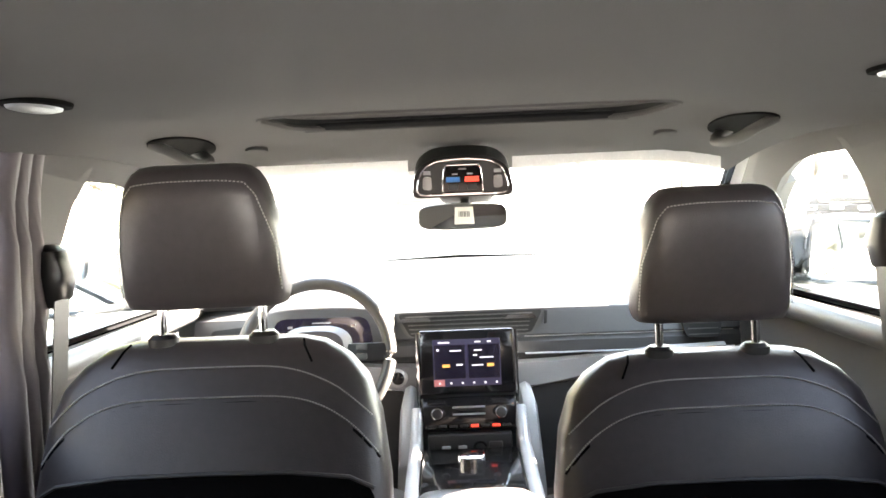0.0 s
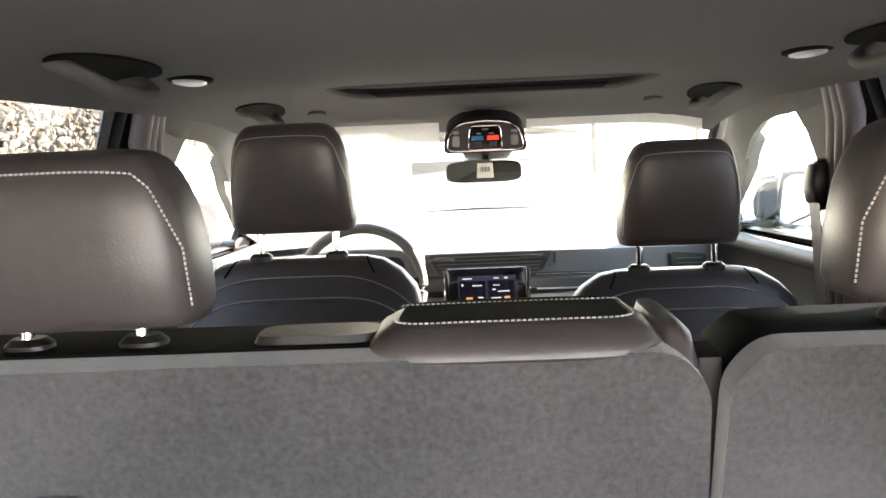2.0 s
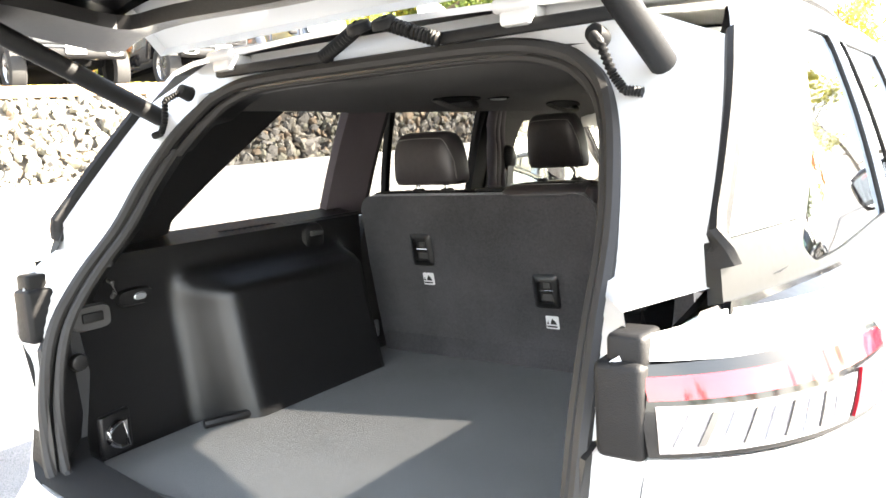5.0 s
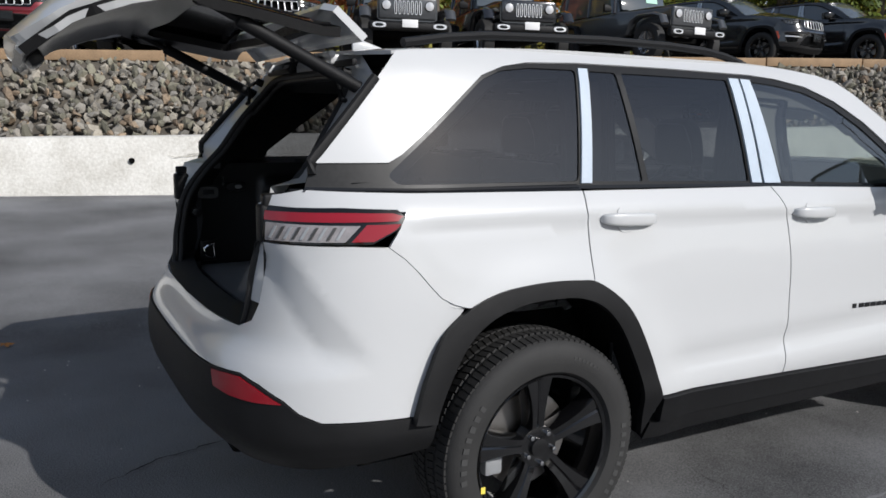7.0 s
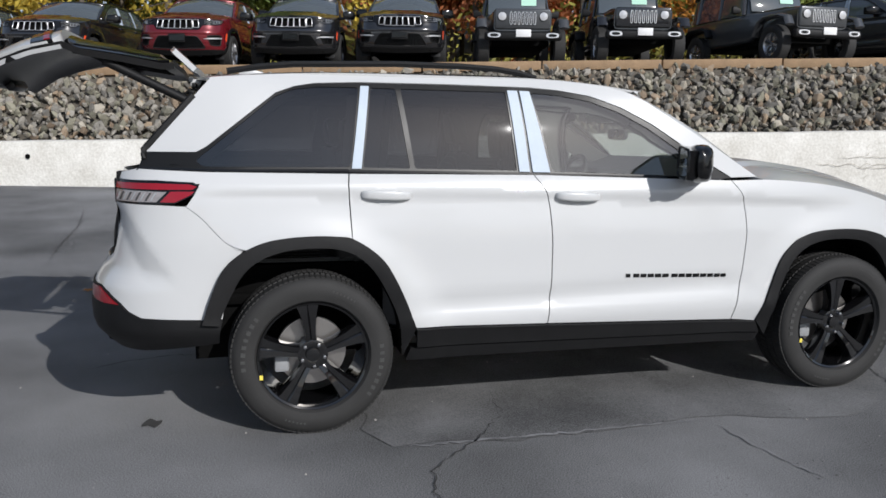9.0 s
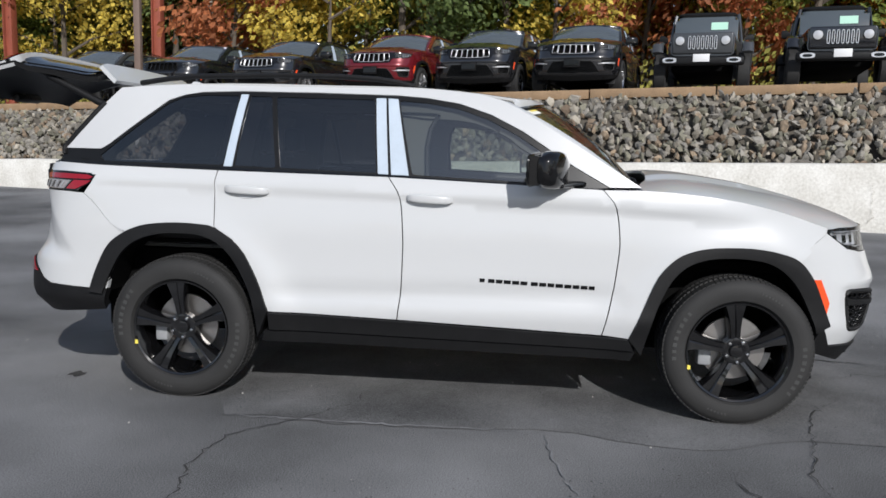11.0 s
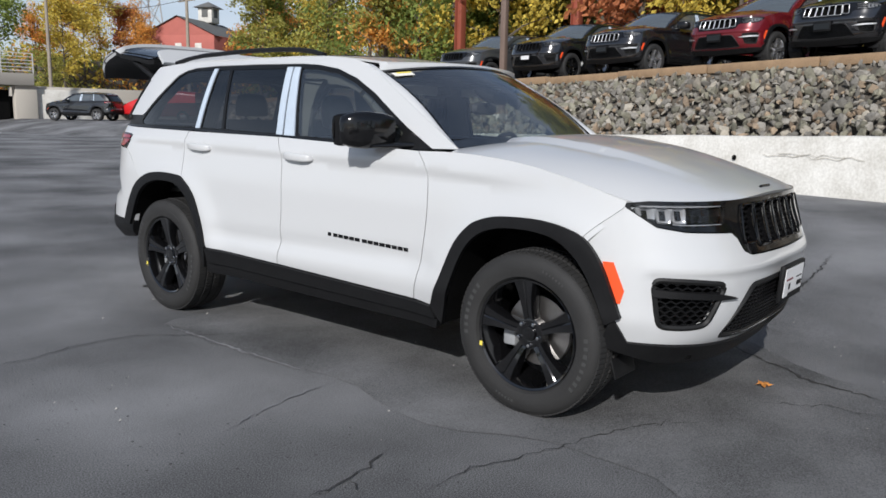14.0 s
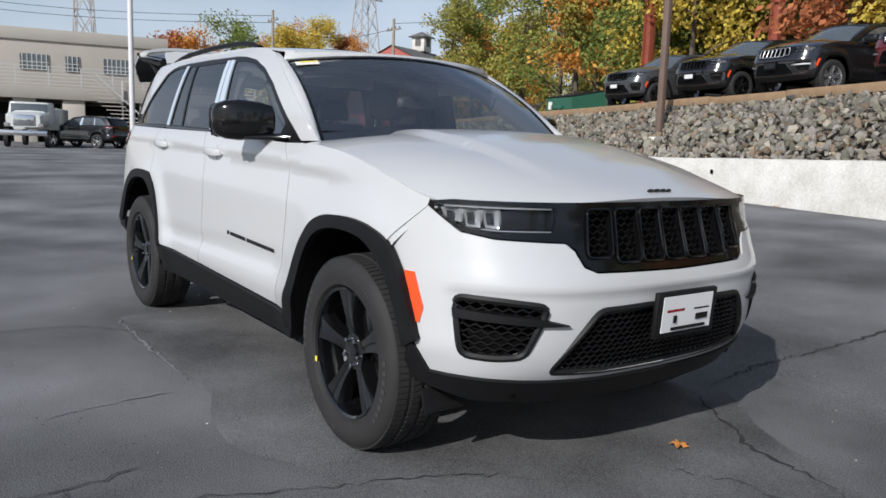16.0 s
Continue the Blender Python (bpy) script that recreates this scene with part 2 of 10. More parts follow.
def add_tube(bm, pts, r, seg=8, closed=False, radii=None, flat=1.0, cap=True):
    """A round (or flattened) bar along points."""
    pts = [Vector(p) for p in pts]
    n = len(pts)
    rings = []
    ref = Vector((0, 0, 1))
    for i, p in enumerate(pts):
        a, b = pts[(i - 1) % n] if (closed or i) else p, pts[(i + 1) % n] if (closed or i < n - 1) else p
        t = (b - a).normalized()
        side = t.cross(ref)
        if side.length < 0.05:
            side = t.cross(Vector((1, 0, 0)))
        side.normalize()
        up = side.cross(t).normalized()
        rr = radii[i] if radii else r
        rings.append([bm.verts.new(p + side * math.cos(2 * math.pi * k / seg) * rr + up * math.sin(2 * math.pi * k / seg) * rr * flat) for k in range(seg)])
    last = n if closed else n - 1
    for i in range(last):
        A, C = rings[i], rings[(i + 1) % n]
        for k in range(seg):
            bm.faces.new((A[k], A[(k + 1) % seg], C[(k + 1) % seg], C[k]))
    if cap and not closed:
        bm.faces.new(rings[0][::-1])
        bm.faces.new(rings[-1])
    return bm


def add_lathe(bm, prof, seg=48, axis="x", at=(0, 0, 0), close=False):
    """Turns (offset, radius) pairs about an axis."""
    rings = []
    for o, r in prof:
        ring = []
        for k in range(seg):
            a = 2 * math.pi * k / seg
            c, s = math.cos(a) * r, math.sin(a) * r
            p = (o, c, s) if axis == "x" else (c, s, o)
            ring.append(bm.verts.new(Vector(p) + Vector(at)))
        rings.append(ring)
    n = len(rings)
    for i in range(n if close else n - 1):
        A, C = rings[i], rings[(i + 1) % n]
        for k in range(seg):
            bm.faces.new((A[k], A[(k + 1) % seg], C[(k + 1) % seg], C[k]))
    return bm


def lerp_table(xs, ys):
    xs, ys = np.array(xs, float), np.array(ys, float)
    return lambda v: float(np.interp(v, xs, ys))


def smooth_table(xs, ys):
    """Smooth curve through the given stations."""
    xs, ys = np.array(xs, float), np.array(ys, float)
    d = np.gradient(ys, xs)

    def f(v):
        v = min(max(v, xs[0]), xs[-1])
        i = min(max(int(np.searchsorted(xs, v)) - 1, 0), len(xs) - 2)
        h = xs[i + 1] - xs[i]
        t = (v - xs[i]) / h
        return float((2 * t**3 - 3 * t**2 + 1) * ys[i] + (t**3 - 2 * t**2 + t) * h * d[i] + (-2 * t**3 + 3 * t**2) * ys[i + 1] + (t**3 - t**2) * h * d[i + 1])
    return f


def densify(poly, step):
    out = []
    n = len(poly)
    for i in range(n):
        a, b = np.array(poly[i], float), np.array(poly[(i + 1) % n], float)
        k = max(1, int(math.ceil(np.linalg.norm(b - a) / step)))
        for j in range(k):
            out.append(a + (b - a) * j / k)
    return np.array(out)


def round_poly(poly, r, seg=4):
    """Rounds the corners of a polygon."""
    out = []
    n = len(poly)
    for i in range(n):
        p, a, b = np.array(poly[i], float), np.array(poly[i - 1], float), np.array(poly[(i + 1) % n], float)
        u, v = a - p, b - p
        lu, lv = np.linalg.norm(u), np.linalg.norm(v)
        k = min(r, lu * 0.45, lv * 0.45)
        p1, p2 = p + u / lu * k, p + v / lv * k
        for j in range(seg + 1):
            t = j / seg
            out.append(tuple((1 - t) ** 2 * p1 + 2 * t * (1 - t) * p + t * t * p2))
    return out


def inside(poly, pts):
    poly = np.asarray(poly)
    x, y = pts[:, 0], pts[:, 1]
    res = np.zeros(len(pts), bool)
    n = len(poly)
    for i in range(n):
        x1, y1 = poly[i - 1]
        x2, y2 = poly[i]
        c = (y1 > y) != (y2 > y)
        if abs(y2 - y1) > 1e-12:
            res ^= c & (x < (x2 - x1) * (y - y1) / (y2 - y1) + x1)
    return res


def add_panel(bm, outline, fmap, step=0.04, holes=(), thick=0.012, out=None, scale=(1, 1), lines=()):
    """A curved sheet: a flat outline with holes, filled, laid on the surface fmap(u, v), with a folded edge."""
    sc = np.array(scale, float)
    loops = [densify(np.array(outline, float) * sc, step)] + [densify(np.array(h, float) * sc, step) for h in holes]
    o = loops[0]
    lo, hi = o.min(0), o.max(0)
    gx, gy = np.meshgrid(np.arange(lo[0] + step / 2, hi[0], step), np.arange(lo[1] + step / 2, hi[1], step))
    g = np.stack([gx.ravel(), gy.ravel()], 1)
    if len(g):
        keep = inside(o, g)
        for h in loops[1:]:
            keep &= ~inside(h, g)
        allb = np.concatenate(loops)
        g = g[keep]
        if len(g):
            dist = np.sqrt(((g[:, None, :] - allb[None]) ** 2).sum(2)).min(1)
            g = g[dist > step * 0.5]
    pts, edges = [], []
    for lp in loops:
        b0 = len(pts)
        pts += [tuple(p) for p in lp]
        edges += [(b0 + i, b0 + (i + 1) % len(lp)) for i in range(len(lp))]
    for ln in lines:   # creases that the fill must follow
        q = densify(np.array(list(ln) + list(ln)[::-1], float) * sc, step)[:-1]
        q = q[: len(q) // 2 + 1]
        q = q[inside(o, q)]
        if len(q):
            q = q[np.sqrt(((q[:, None, :] - allb[None]) ** 2).sum(2)).min(1) > step * 0.25]
        if len(q) > 1:
            if len(g):
                g = g[np.sqrt(((g[:, None, :] - q[None]) ** 2).sum(2)).min(1) > step * 0.62]
            b0 = len(pts)
            pts += [tuple(p) for p in q]
            edges += [(b0 + i, b0 + i + 1) for i in range(len(q) - 1) if np.linalg.norm(q[i + 1] - q[i]) < step * 1.6]
    pts += [tuple(p) for p in g]
    vs, _, fs, _, _, _ = delaunay_2d_cdt([Vector(p) for p in pts], edges, [], 0, 1e-6)
    arr = np.array([(v.x, v.y) for v in vs])
    cen = np.array([arr[list(f)].mean(0) for f in fs])
    keep = inside(o, cen)
    for h in loops[1:]:
        keep &= ~inside(h, cen)
    for i, f in enumerate(fs):   # no slivers along straight edges
        if len(f) == 3:
            p, q, r = arr[f[0]], arr[f[1]], arr[f[2]]
            long = max(np.dot(q - p, q - p), np.dot(r - q, r - q), np.dot(p - r, p - r))
            if abs((q[0] - p[0]) * (r[1] - p[1]) - (q[1] - p[1]) * (r[0] - p[0])) < 0.004 * long:
                keep[i] = False
    used = {}
    faces = []
    for f, k in zip(fs, keep):
        if not k:
            continue
        idx = []
        for i in f:
            if i not in used:
                used[i] = bm.verts.new(fmap(*(arr[i] / sc)))
            idx.append(used[i])
        try:
            faces.append(bm.faces.new(idx))
        except ValueError:
            pass
    bmesh.ops.recalc_face_normals(bm, faces=faces)
    tot = Vector()
    for f in faces:
        f.normal_update()
        tot += f.normal * f.calc_area()
    if out is not None and tot.dot(Vector(out)) < 0:
        for f in faces:
            f.normal_flip()
    for f in faces:
        f.smooth = True
    if thick:
        fset = set(faces)
        bed = [e for f in faces for e in f.edges if sum(1 for q in e.link_faces if q in fset) == 1]
        bed = list(dict.fromkeys(bed))
        bvs = list(dict.fromkeys(v for e in bed for v in e.verts))
        for v in bvs:
            v.normal_update()
        inner = {v: bm.verts.new(v.co - v.normal * thick) for v in bvs}
        for e in bed:
            e.smooth = False
            a, b = e.verts
            f0 = e.link_faces[0]
            ls = [l for l in f0.loops if l.edge == e][0]
            a, b = ls.vert, ls.link_loop_next.vert
            bm.faces.new((b, a, inner[a], inner[b]))
    return bm


def panel(name, outline, fmap, material, parent, label="", out=None, **kw):
    bm = B()
    add_panel(bm, outline, fmap, out=out, **kw)
    return part(name, bm, material, parent, label, fix=False)


def both(fn):
    """Runs a builder for the right (1) and the left (-1) side."""
    return [fn(1), fn(-1)]


def add_strip(bm, pts_a, pts_b, offset):
    """A flat ribbon between two lines of points, folded back by offset."""
    a = [bm.verts.new(p) for p in pts_a]
    b = [bm.verts.new(p) for p in pts_b]
    for i in range(len(a) - 1):
        bm.faces.new((a[i], a[i + 1], b[i + 1], b[i]))
    return bm


def add_loft(bm, secs, axis, n=20, e=3.0):
    """Joins rounded-rectangle sections: (centre, (half a, half b), turn)."""
    rings = []
    for c, (ha, hb), turn in secs:
        ring = []
        for k in range(n):
            t = 2 * math.pi * k / n
            ct, st = math.cos(t), math.sin(t)
            a = ha * math.copysign(abs(ct) ** (2 / e), ct)
            b = hb * math.copysign(abs(st) ** (2 / e), st)
            o = Vector((0, a, b)) if axis == "x" else (Vector((a, b, 0)) if axis == "z" else Vector((a, 0, b)))
            if turn:
                o = Matrix.Rotation(turn, 3, "X") @ o
            ring.append(bm.verts.new(Vector(c) + o))
        rings.append(ring)
    for A, C in zip(rings, rings[1:]):
        for k in range(n):
            bm.faces.new((A[k], A[(k + 1) % n], C[(k + 1) % n], C[k]))
    bm.faces.new(rings[0][::-1])
    bm.faces.new(rings[-1])
    return bm


# ---- the lot: asphalt, white wall, riprap bank, upper lot ----
LOT_ANGLE = math.atan(0.27)
ALONG = Vector((math.sin(LOT_ANGLE), math.cos(LOT_ANGLE), 0))
AWAY = Vector((-math.cos(LOT_ANGLE), math.sin(LOT_ANGLE), 0))
LOT0 = Vector((-11.0, 0, 0))


def lot(s, off, z=0.0):
    """A place s metres along the bank and off metres behind its base line."""
    return LOT0 + ALONG * s + AWAY * off + Vector((0, 0, z))


def wall_top(s):
    return 1.12 + 0.024 * s if s > -14 else 0.78 + 0.03 * (s + 14)


def upper_z(s):
    return 2.52 + 0.023 * s


def ground_z(x, y):
    d = (Vector((x, y, 0)) - LOT0).dot(AWAY)
    t = min(max((d + 8.5) / 7.7, 0), 1)
    far = min(max((-y - 14) / 25, 0), 1)
    return 0.22 * t * t * (3 - 2 * t) * (1 - far) + 0.0


M_ASPHALT = mat("asphalt", (0.154, 0.154, 0.156), 0.82, var=0.75, tight=0.11, scale=0.5, fine=170, bump=0.42, bscale=420)
M_CRACK = mat("asphalt_crack", (0.035, 0.034, 0.033), 0.95, var=0.3, scale=20)
M_SEALER = mat("pale_dusty_mark", (0.195, 0.195, 0.20), 0.85, var=0.3, scale=6)
M_WALL = mat("white_painted_concrete", (0.70, 0.685, 0.64), 0.75, var=0.14, dark=(0.50, 0.475, 0.42), scale=2.2, fine=24, bump=0.7, bscale=22)
ROCK_TONES = [("grey", (0.225, 0.208, 0.18), (0.135, 0.125, 0.108)), ("olive", (0.205, 0.192, 0.145), (0.12, 0.113, 0.085)), ("brown", (0.25, 0.19, 0.13), (0.15, 0.11, 0.076)), ("pale", (0.30, 0.27, 0.22), (0.185, 0.165, 0.132))]
ROCKS_ONE = [mat("quarry_stone_" + n, c, 0.85, var=0.30, scale=3, fine=30, bump=0.6, bscale=22, rand=0.5, dark=d) for n, c, d in ROCK_TONES]
ROCKS_MANY = [mat("quarry_stones_" + n, c, 0.85, var=0.30, scale=3, fine=30, bump=0.6, bscale=22, island=0.5, dark=d) for n, c, d in ROCK_TONES]
M_CRACKPAINT = mat("cracked_paint", (0.45, 0.42, 0.36), 0.9, var=0.3, scale=20)
M_SOIL = mat("dark_soil", (0.10, 0.087, 0.07), 0.95, var=0.3, scale=3, bump=0.5, bscale=30)
M_TIMBER = mat("weathered_timber", (0.30, 0.20, 0.115), 0.85, var=0.3, scale=4, fine=40, bump=0.5, bscale=40)
M_GRAVEL = mat("gravel_lot", (0.16, 0.15, 0.14), 0.95, var=0.3, scale=2, fine=60, bump=0.5, bscale=80)


def ground_mesh():
    xs = [-900, -300, -120, -60, -40] + [x * 1.0 for x in range(-30, 13)] + [20, 35, 60, 120, 300, 900]
    ys = [-900, -300, -150, -90, -60, -45] + [y * 1.5 for y in range(-24, 17)] + [35, 60, 120, 300, 900]
    bm = B()
    grid = [[bm.verts.new((x, y, ground_z(x, y) if (-30 < x < 13 and -40 < y < 26) else 0.0)) for y in ys] for x in xs]
    for i in range(len(xs) - 1):
        for j in range(len(ys) - 1):
            bm.faces.new((grid[i][j], grid[i + 1][j], grid[i + 1][j + 1], grid[i][j + 1]))
    return bm


tagged(part("ground", ground_mesh(), M_ASPHALT), "dark grey sealed asphalt lot with fine cracks", "ground", kind="structure")


def wall_mesh():
    bm = B()
    ss = [-30 + i * 0.75 for i in range(82)]
    prof = []
    for s in ss:
        j = 0.012 * noise.noise((s * 0.8, 0, 3))
        top = wall_top(s) + 0.02 * noise.noise((s * 2.0, 5, 0))
        base = ground_z(*lot(s, -0.8).xy) - 0.3
        prof.append([lot(s, -0.86 + j, base), lot(s, -0.86 + j, top - 0.22), lot(s, -0.845 + j, top - 0.20), lot(s, -0.82 + j, top - 0.02), lot(s, -0.79 + j, top), lot(s, -0.42, top + 0.01), lot(s, -0.40, top - 0.05), lot(s, -0.40, base)])
    rows = [[bm.verts.new(p) for p in r] for r in prof]
    for a, b in zip(rows, rows[1:]):
        for k in range(7):
            bm.faces.new((a[k], b[k], b[k + 1], a[k + 1]))
    return bm


tagged(part("wall_retaining", wall_mesh(), M_WALL, angle=50), "low white painted concrete retaining wall with chipped cap", "wall", kind="structure")


def bank_mesh():
    bm = B()
    ss = [-30 + i * 1.0 for i in range(62)]
    rows = []
    for s in ss:
        z0, z1 = wall_top(s) - 0.08, upper_z(s) - 0.12
        rows.append([bm.verts.new(lot(s, o, z)) for o, z in ((-0.45, z0), (-0.1, z0 + 0.1), (0.95, z1 - 0.05), (1.2, z1 - 0.02))])
    for a, b in zip(rows, rows[1:]):
        for k in range(3):
            bm.faces.new((a[k], b[k], b[k + 1], a[k + 1]))
    return bm


bank = tagged(part("riprap_bank", bank_mesh(), M_SOIL), "bank of loose grey and brown quarry stones", "rock bank", kind="structure")


def upper_mesh():
    bm = B()
    rows = []
    for s in [-60, -40] + [-30 + i * 2 for i in range(31)] + [60, 120]:
        rows.append([bm.verts.new(lot(s, o, upper_z(max(-30, min(s, 32))))) for o in (1.15, 2.5, 6, 12, 30)])
    for a, b in zip(rows, rows[1:]):
        for k in range(4):
            bm.faces.new((a[k], b[k], b[k + 1], a[k + 1]))
    return bm


tagged(part("ground_upper_lot", upper_mesh(), M_GRAVEL), "raised gravel lot behind the stone bank", "ground", kind="structure")

# drain holes (dark discs painted as shade) and cracks in the wall face
for s in (-3.9, 0.4, 4.8, 9.4):
    bm = B()
    add_lathe(bm, [(0.0, 0.001), (0.0, 0.032), (0.012, 0.036), (0.012, 0.046)], 18, axis="z")
    ob = tagged(part("trim_drain_hole", bm, M_DARK), "dark disc painted as the shade of a round drain hole", "drain", "wall drains", "structure")
    ob.matrix_basis = Matrix.Translation(lot(s, -0.875, 0.76)) @ Matrix.Rotation(-LOT_ANGLE, 4, "Z") @ Matrix.Rotation(radians(90), 4, "Y")
wr = random.Random(8)
for k in range(12):
    s, z = wr.uniform(-14, 16), wr.uniform(0.42, 1.05)
    bm = B()
    pts, dx = [], 0.0
    horizontal = k % 3
    for i in range(14):
        pts.append((s + (i * 0.11 if horizontal else wr.gauss(0, 0.02)), z + (wr.gauss(0, 0.018) if horizontal else (i - 7) * 0.05)))
    add_strip(bm, [lot(a, -0.882, min(b, wall_top(a) - 0.24) + 0.004) for a, b in pts], [lot(a + 0.004, -0.882, min(b, wall_top(a) - 0.24) - 0.003 - 0.004 * wr.random()) for a, b in pts], 0)
    tagged(part("trim_wall_crack", bm, M_CRACKPAINT), "fine crack in the painted wall", "crack", "wall cracks", "structure")


# ---- the white car: outer surfaces ----
CAR_A = smooth_table([0.25, 0.36, 0.45, 0.52, 0.60, 0.75, 0.95, 1.08, 1.14, 1.20, 1.27, 1.34], [0.885, 0.915, 0.930, 0.944, 0.936, 0.925, 0.916, 0.905, 0.899, 0.880, 0.838, 0.815])
CAR_F = smooth_table([0.25, 0.36, 0.45, 0.55, 0.65, 0.75, 0.85, 0.95, 1.05, 1.15], [3.62, 3.70, 3.77, 3.81, 3.83, 3.83, 3.79, 3.755, 3.735, 3.69])
CAR_R = smooth_table([0.30, 0.40, 0.50, 0.60, 0.70, 0.85, 1.00, 1.15, 1.30], [0.90, 0.98, 1.03, 1.045, 1.035, 0.985, 0.955, 0.945, 0.935])
YF0, YR0, NF, NR = 2.9, -0.2, 3.2, 4.0


CREASE = smooth_table([-0.7, -0.475, 0.131, 1.116, 2.076, 2.977, 3.3], [1.174, 1.172, 1.166, 1.141, 1.115, 1.066, 1.04])
CREASE_LINES = [[(y * 0.1, CREASE(y * 0.1) - o) for y in range(-6, 31)] for o in (0.0, 0.016)]


def side_x(y, z):
    """Half width of the body at length y and height z."""
    a = CAR_A(z)
    d = CREASE(y) - z
    if d > 0:
        a -= 0.0115 * min(d / 0.016, 1) * max(0, 1 - d / 0.17) * min(max((3.05 - y) / 0.4, 0), 1) * min(max((y + 0.62) / 0.25, 0), 1)
    a -= 0.016 * math.exp(-(((z - 0.62 - 0.03 * (y - 1.3)) / 0.045) ** 2)) * min(max((y - 0.45) / 0.2, 0), 1) * min(max((2.4 - y) / 0.2, 0), 1)
    for cy, cz in ((0.0, 0.39), (2.964, 0.39)):
        d = math.hypot(y - cy, z - cz) - 0.53
        a += 0.022 * math.exp(-((d / 0.10) ** 2)) * (1 if z < 1.05 else max(0, 1 - (z - 1.05) / 0.08))
    if y > YF0:
        t = min((y - YF0) / (CAR_F(z) - YF0), 0.9999)
        a *= (1 - t**NF) ** (1 / NF)
    elif y < YR0:
        t = min((YR0 - y) / (CAR_R(z) + YR0), 0.9999)
        a *= (1 - t**NR) ** (1 / NR)
    return a


def side(sg, off=0.0):
    return lambda y, z: Vector((sg * (side_x(y, z) + off), y, z))


def front(phi, z, off=0.0):
    """Front face by plan angle in degrees (0 is ahead, positive to the right)."""
    p = radians(phi)
    a, b = CAR_A(z), CAR_F(z) - YF0
    r = (abs(math.sin(p) / a) ** NF + abs(math.cos(p) / b) ** NF) ** (-1 / NF) + off
    return Vector((r * math.sin(p), YF0 + r * math.cos(p), z))


def rear(phi, z, off=0.0):
    p = radians(phi)
    a, b = CAR_A(z), CAR_R(z) + YR0
    r = (abs(math.sin(p) / a) ** NR + abs(math.cos(p) / b) ** NR) ** (-1 / NR) + off
    return Vector((r * math.sin(p), YR0 - r * math.cos(p), z))


UP_X = smooth_table([1.15, 1.26, 1.40, 1.55, 1.66, 1.70, 1.725], [0.85, 0.820, 0.785, 0.738, 0.693, 0.668, 0.640])


def upper(sg, off=0.0):
    def f(y, z):
        x = UP_X(z)
        if y > 1.9:
            x -= 0.05 * (y - 1.9) ** 1.5
        if y < -0.3:
            x -= 0.22 * (-0.3 - y) ** 1.6
        return Vector((sg * (x + off), y, z))
    return f


HOOD_C = smooth_table([2.30, 2.45, 2.64, 2.99, 3.27, 3.45, 3.58, 3.68, 3.75], [1.225, 1.250, 1.272, 1.240, 1.192, 1.150, 1.112, 1.076, 1.045])
FEND_T = smooth_table([2.20, 2.42, 2.60, 3.00, 3.25, 3.39, 3.80], [1.205, 1.207, 1.200, 1.150, 1.085, 1.040, 1.040])


def hood(x, y):
    zt = FEND_T(y)
    xe = max(side_x(y, zt), 0.02)
    k = min(abs(x) / xe, 1.0)
    z = zt + (max(HOOD_C(y), zt) - zt) * (1 - k**3.5)
    dome = min(max((0.50 - abs(x) - 0.06 * (y - 2.5)) / 0.045, 0), 1) * min(max((3.58 - y) / 0.5, 0), 1)
    return Vector((x, y, z + 0.019 * dome - 0.004 * min(abs(x) / 0.4, 1)))


ROOF_E = smooth_table([-0.60, -0.43, -0.10, 0.74, 1.355, 1.58, 1.75, 1.98], [1.665, 1.688, 1.712, 1.722, 1.712, 1.693, 1.672, 1.652])


def roof(x, y):
    e = ROOF_E(y)
    return Vector((x, y, e + 0.03 * (1 - (x / 0.66) ** 2)))


def windscreen(u, v):
    """u from -1 to 1 across, v from 0 at the cowl to 1 at the roof."""
    lo = Vector((0.785 * u, 2.50 - 0.11 * u * u, 1.235 - 0.025 * u * u))
    hi = Vector((0.680 * u, 1.955 - 0.185 * u * u, 1.668 - 0.052 * u * u))
    p = lo.lerp(hi, v)
    return p + Vector((0, 0.022, 0.03)) * math.sin(v * math.pi)


REAR_ARCH = [(-0.50, 0.575), (-0.455, 0.71), (-0.395, 0.83), (-0.31, 0.90), (-0.21, 0.942), (-0.10, 0.96), (0.02, 0.965), (0.12, 0.96), (0.19, 0.948), (0.29, 0.885), (0.363, 0.805), (0.44, 0.65), (0.492, 0.505)]
REAR_IN = [(-0.425, 0.565), (-0.415, 0.60), (-0.375, 0.69), (-0.31, 0.80), (-0.22, 0.868), (-0.10, 0.902), (0.02, 0.908), (0.12, 0.90), (0.21, 0.865), (0.29, 0.79), (0.36, 0.67), (0.41, 0.54), (0.43, 0.36)]
FRONT_ARCH = [(2.405, 0.436), (2.47, 0.60), (2.54, 0.767), (2.62, 0.86), (2.69, 0.898), (2.78, 0.922), (2.889, 0.93), (3.02, 0.928), (3.135, 0.910), (3.235, 0.872), (3.312, 0.783), (3.37, 0.66), (3.42, 0.541)]
FRONT_IN = [(2.47, 0.35), (2.53, 0.58), (2.60, 0.74), (2.68, 0.825), (2.78, 0.865), (2.89, 0.876), (3.0, 0.872), (3.10, 0.85), (3.19, 0.79), (3.26, 0.70), (3.33, 0.56), (3.35, 0.50)]
SEAM_C = [(0.187, 1.245), (0.181, 1.193), (0.186, 1.05), (0.19, 0.955)]
SEAM_B = [(1.188, 0.484), (1.205, 0.65), (1.209, 0.80), (1.208, 0.927), (1.186, 1.128), (1.12, 1.235)]
SEAM_A = [(2.268, 0.446), (2.311, 0.65), (2.335, 0.85), (2.337, 0.96), (2.313, 1.113), (2.246, 1.200)]
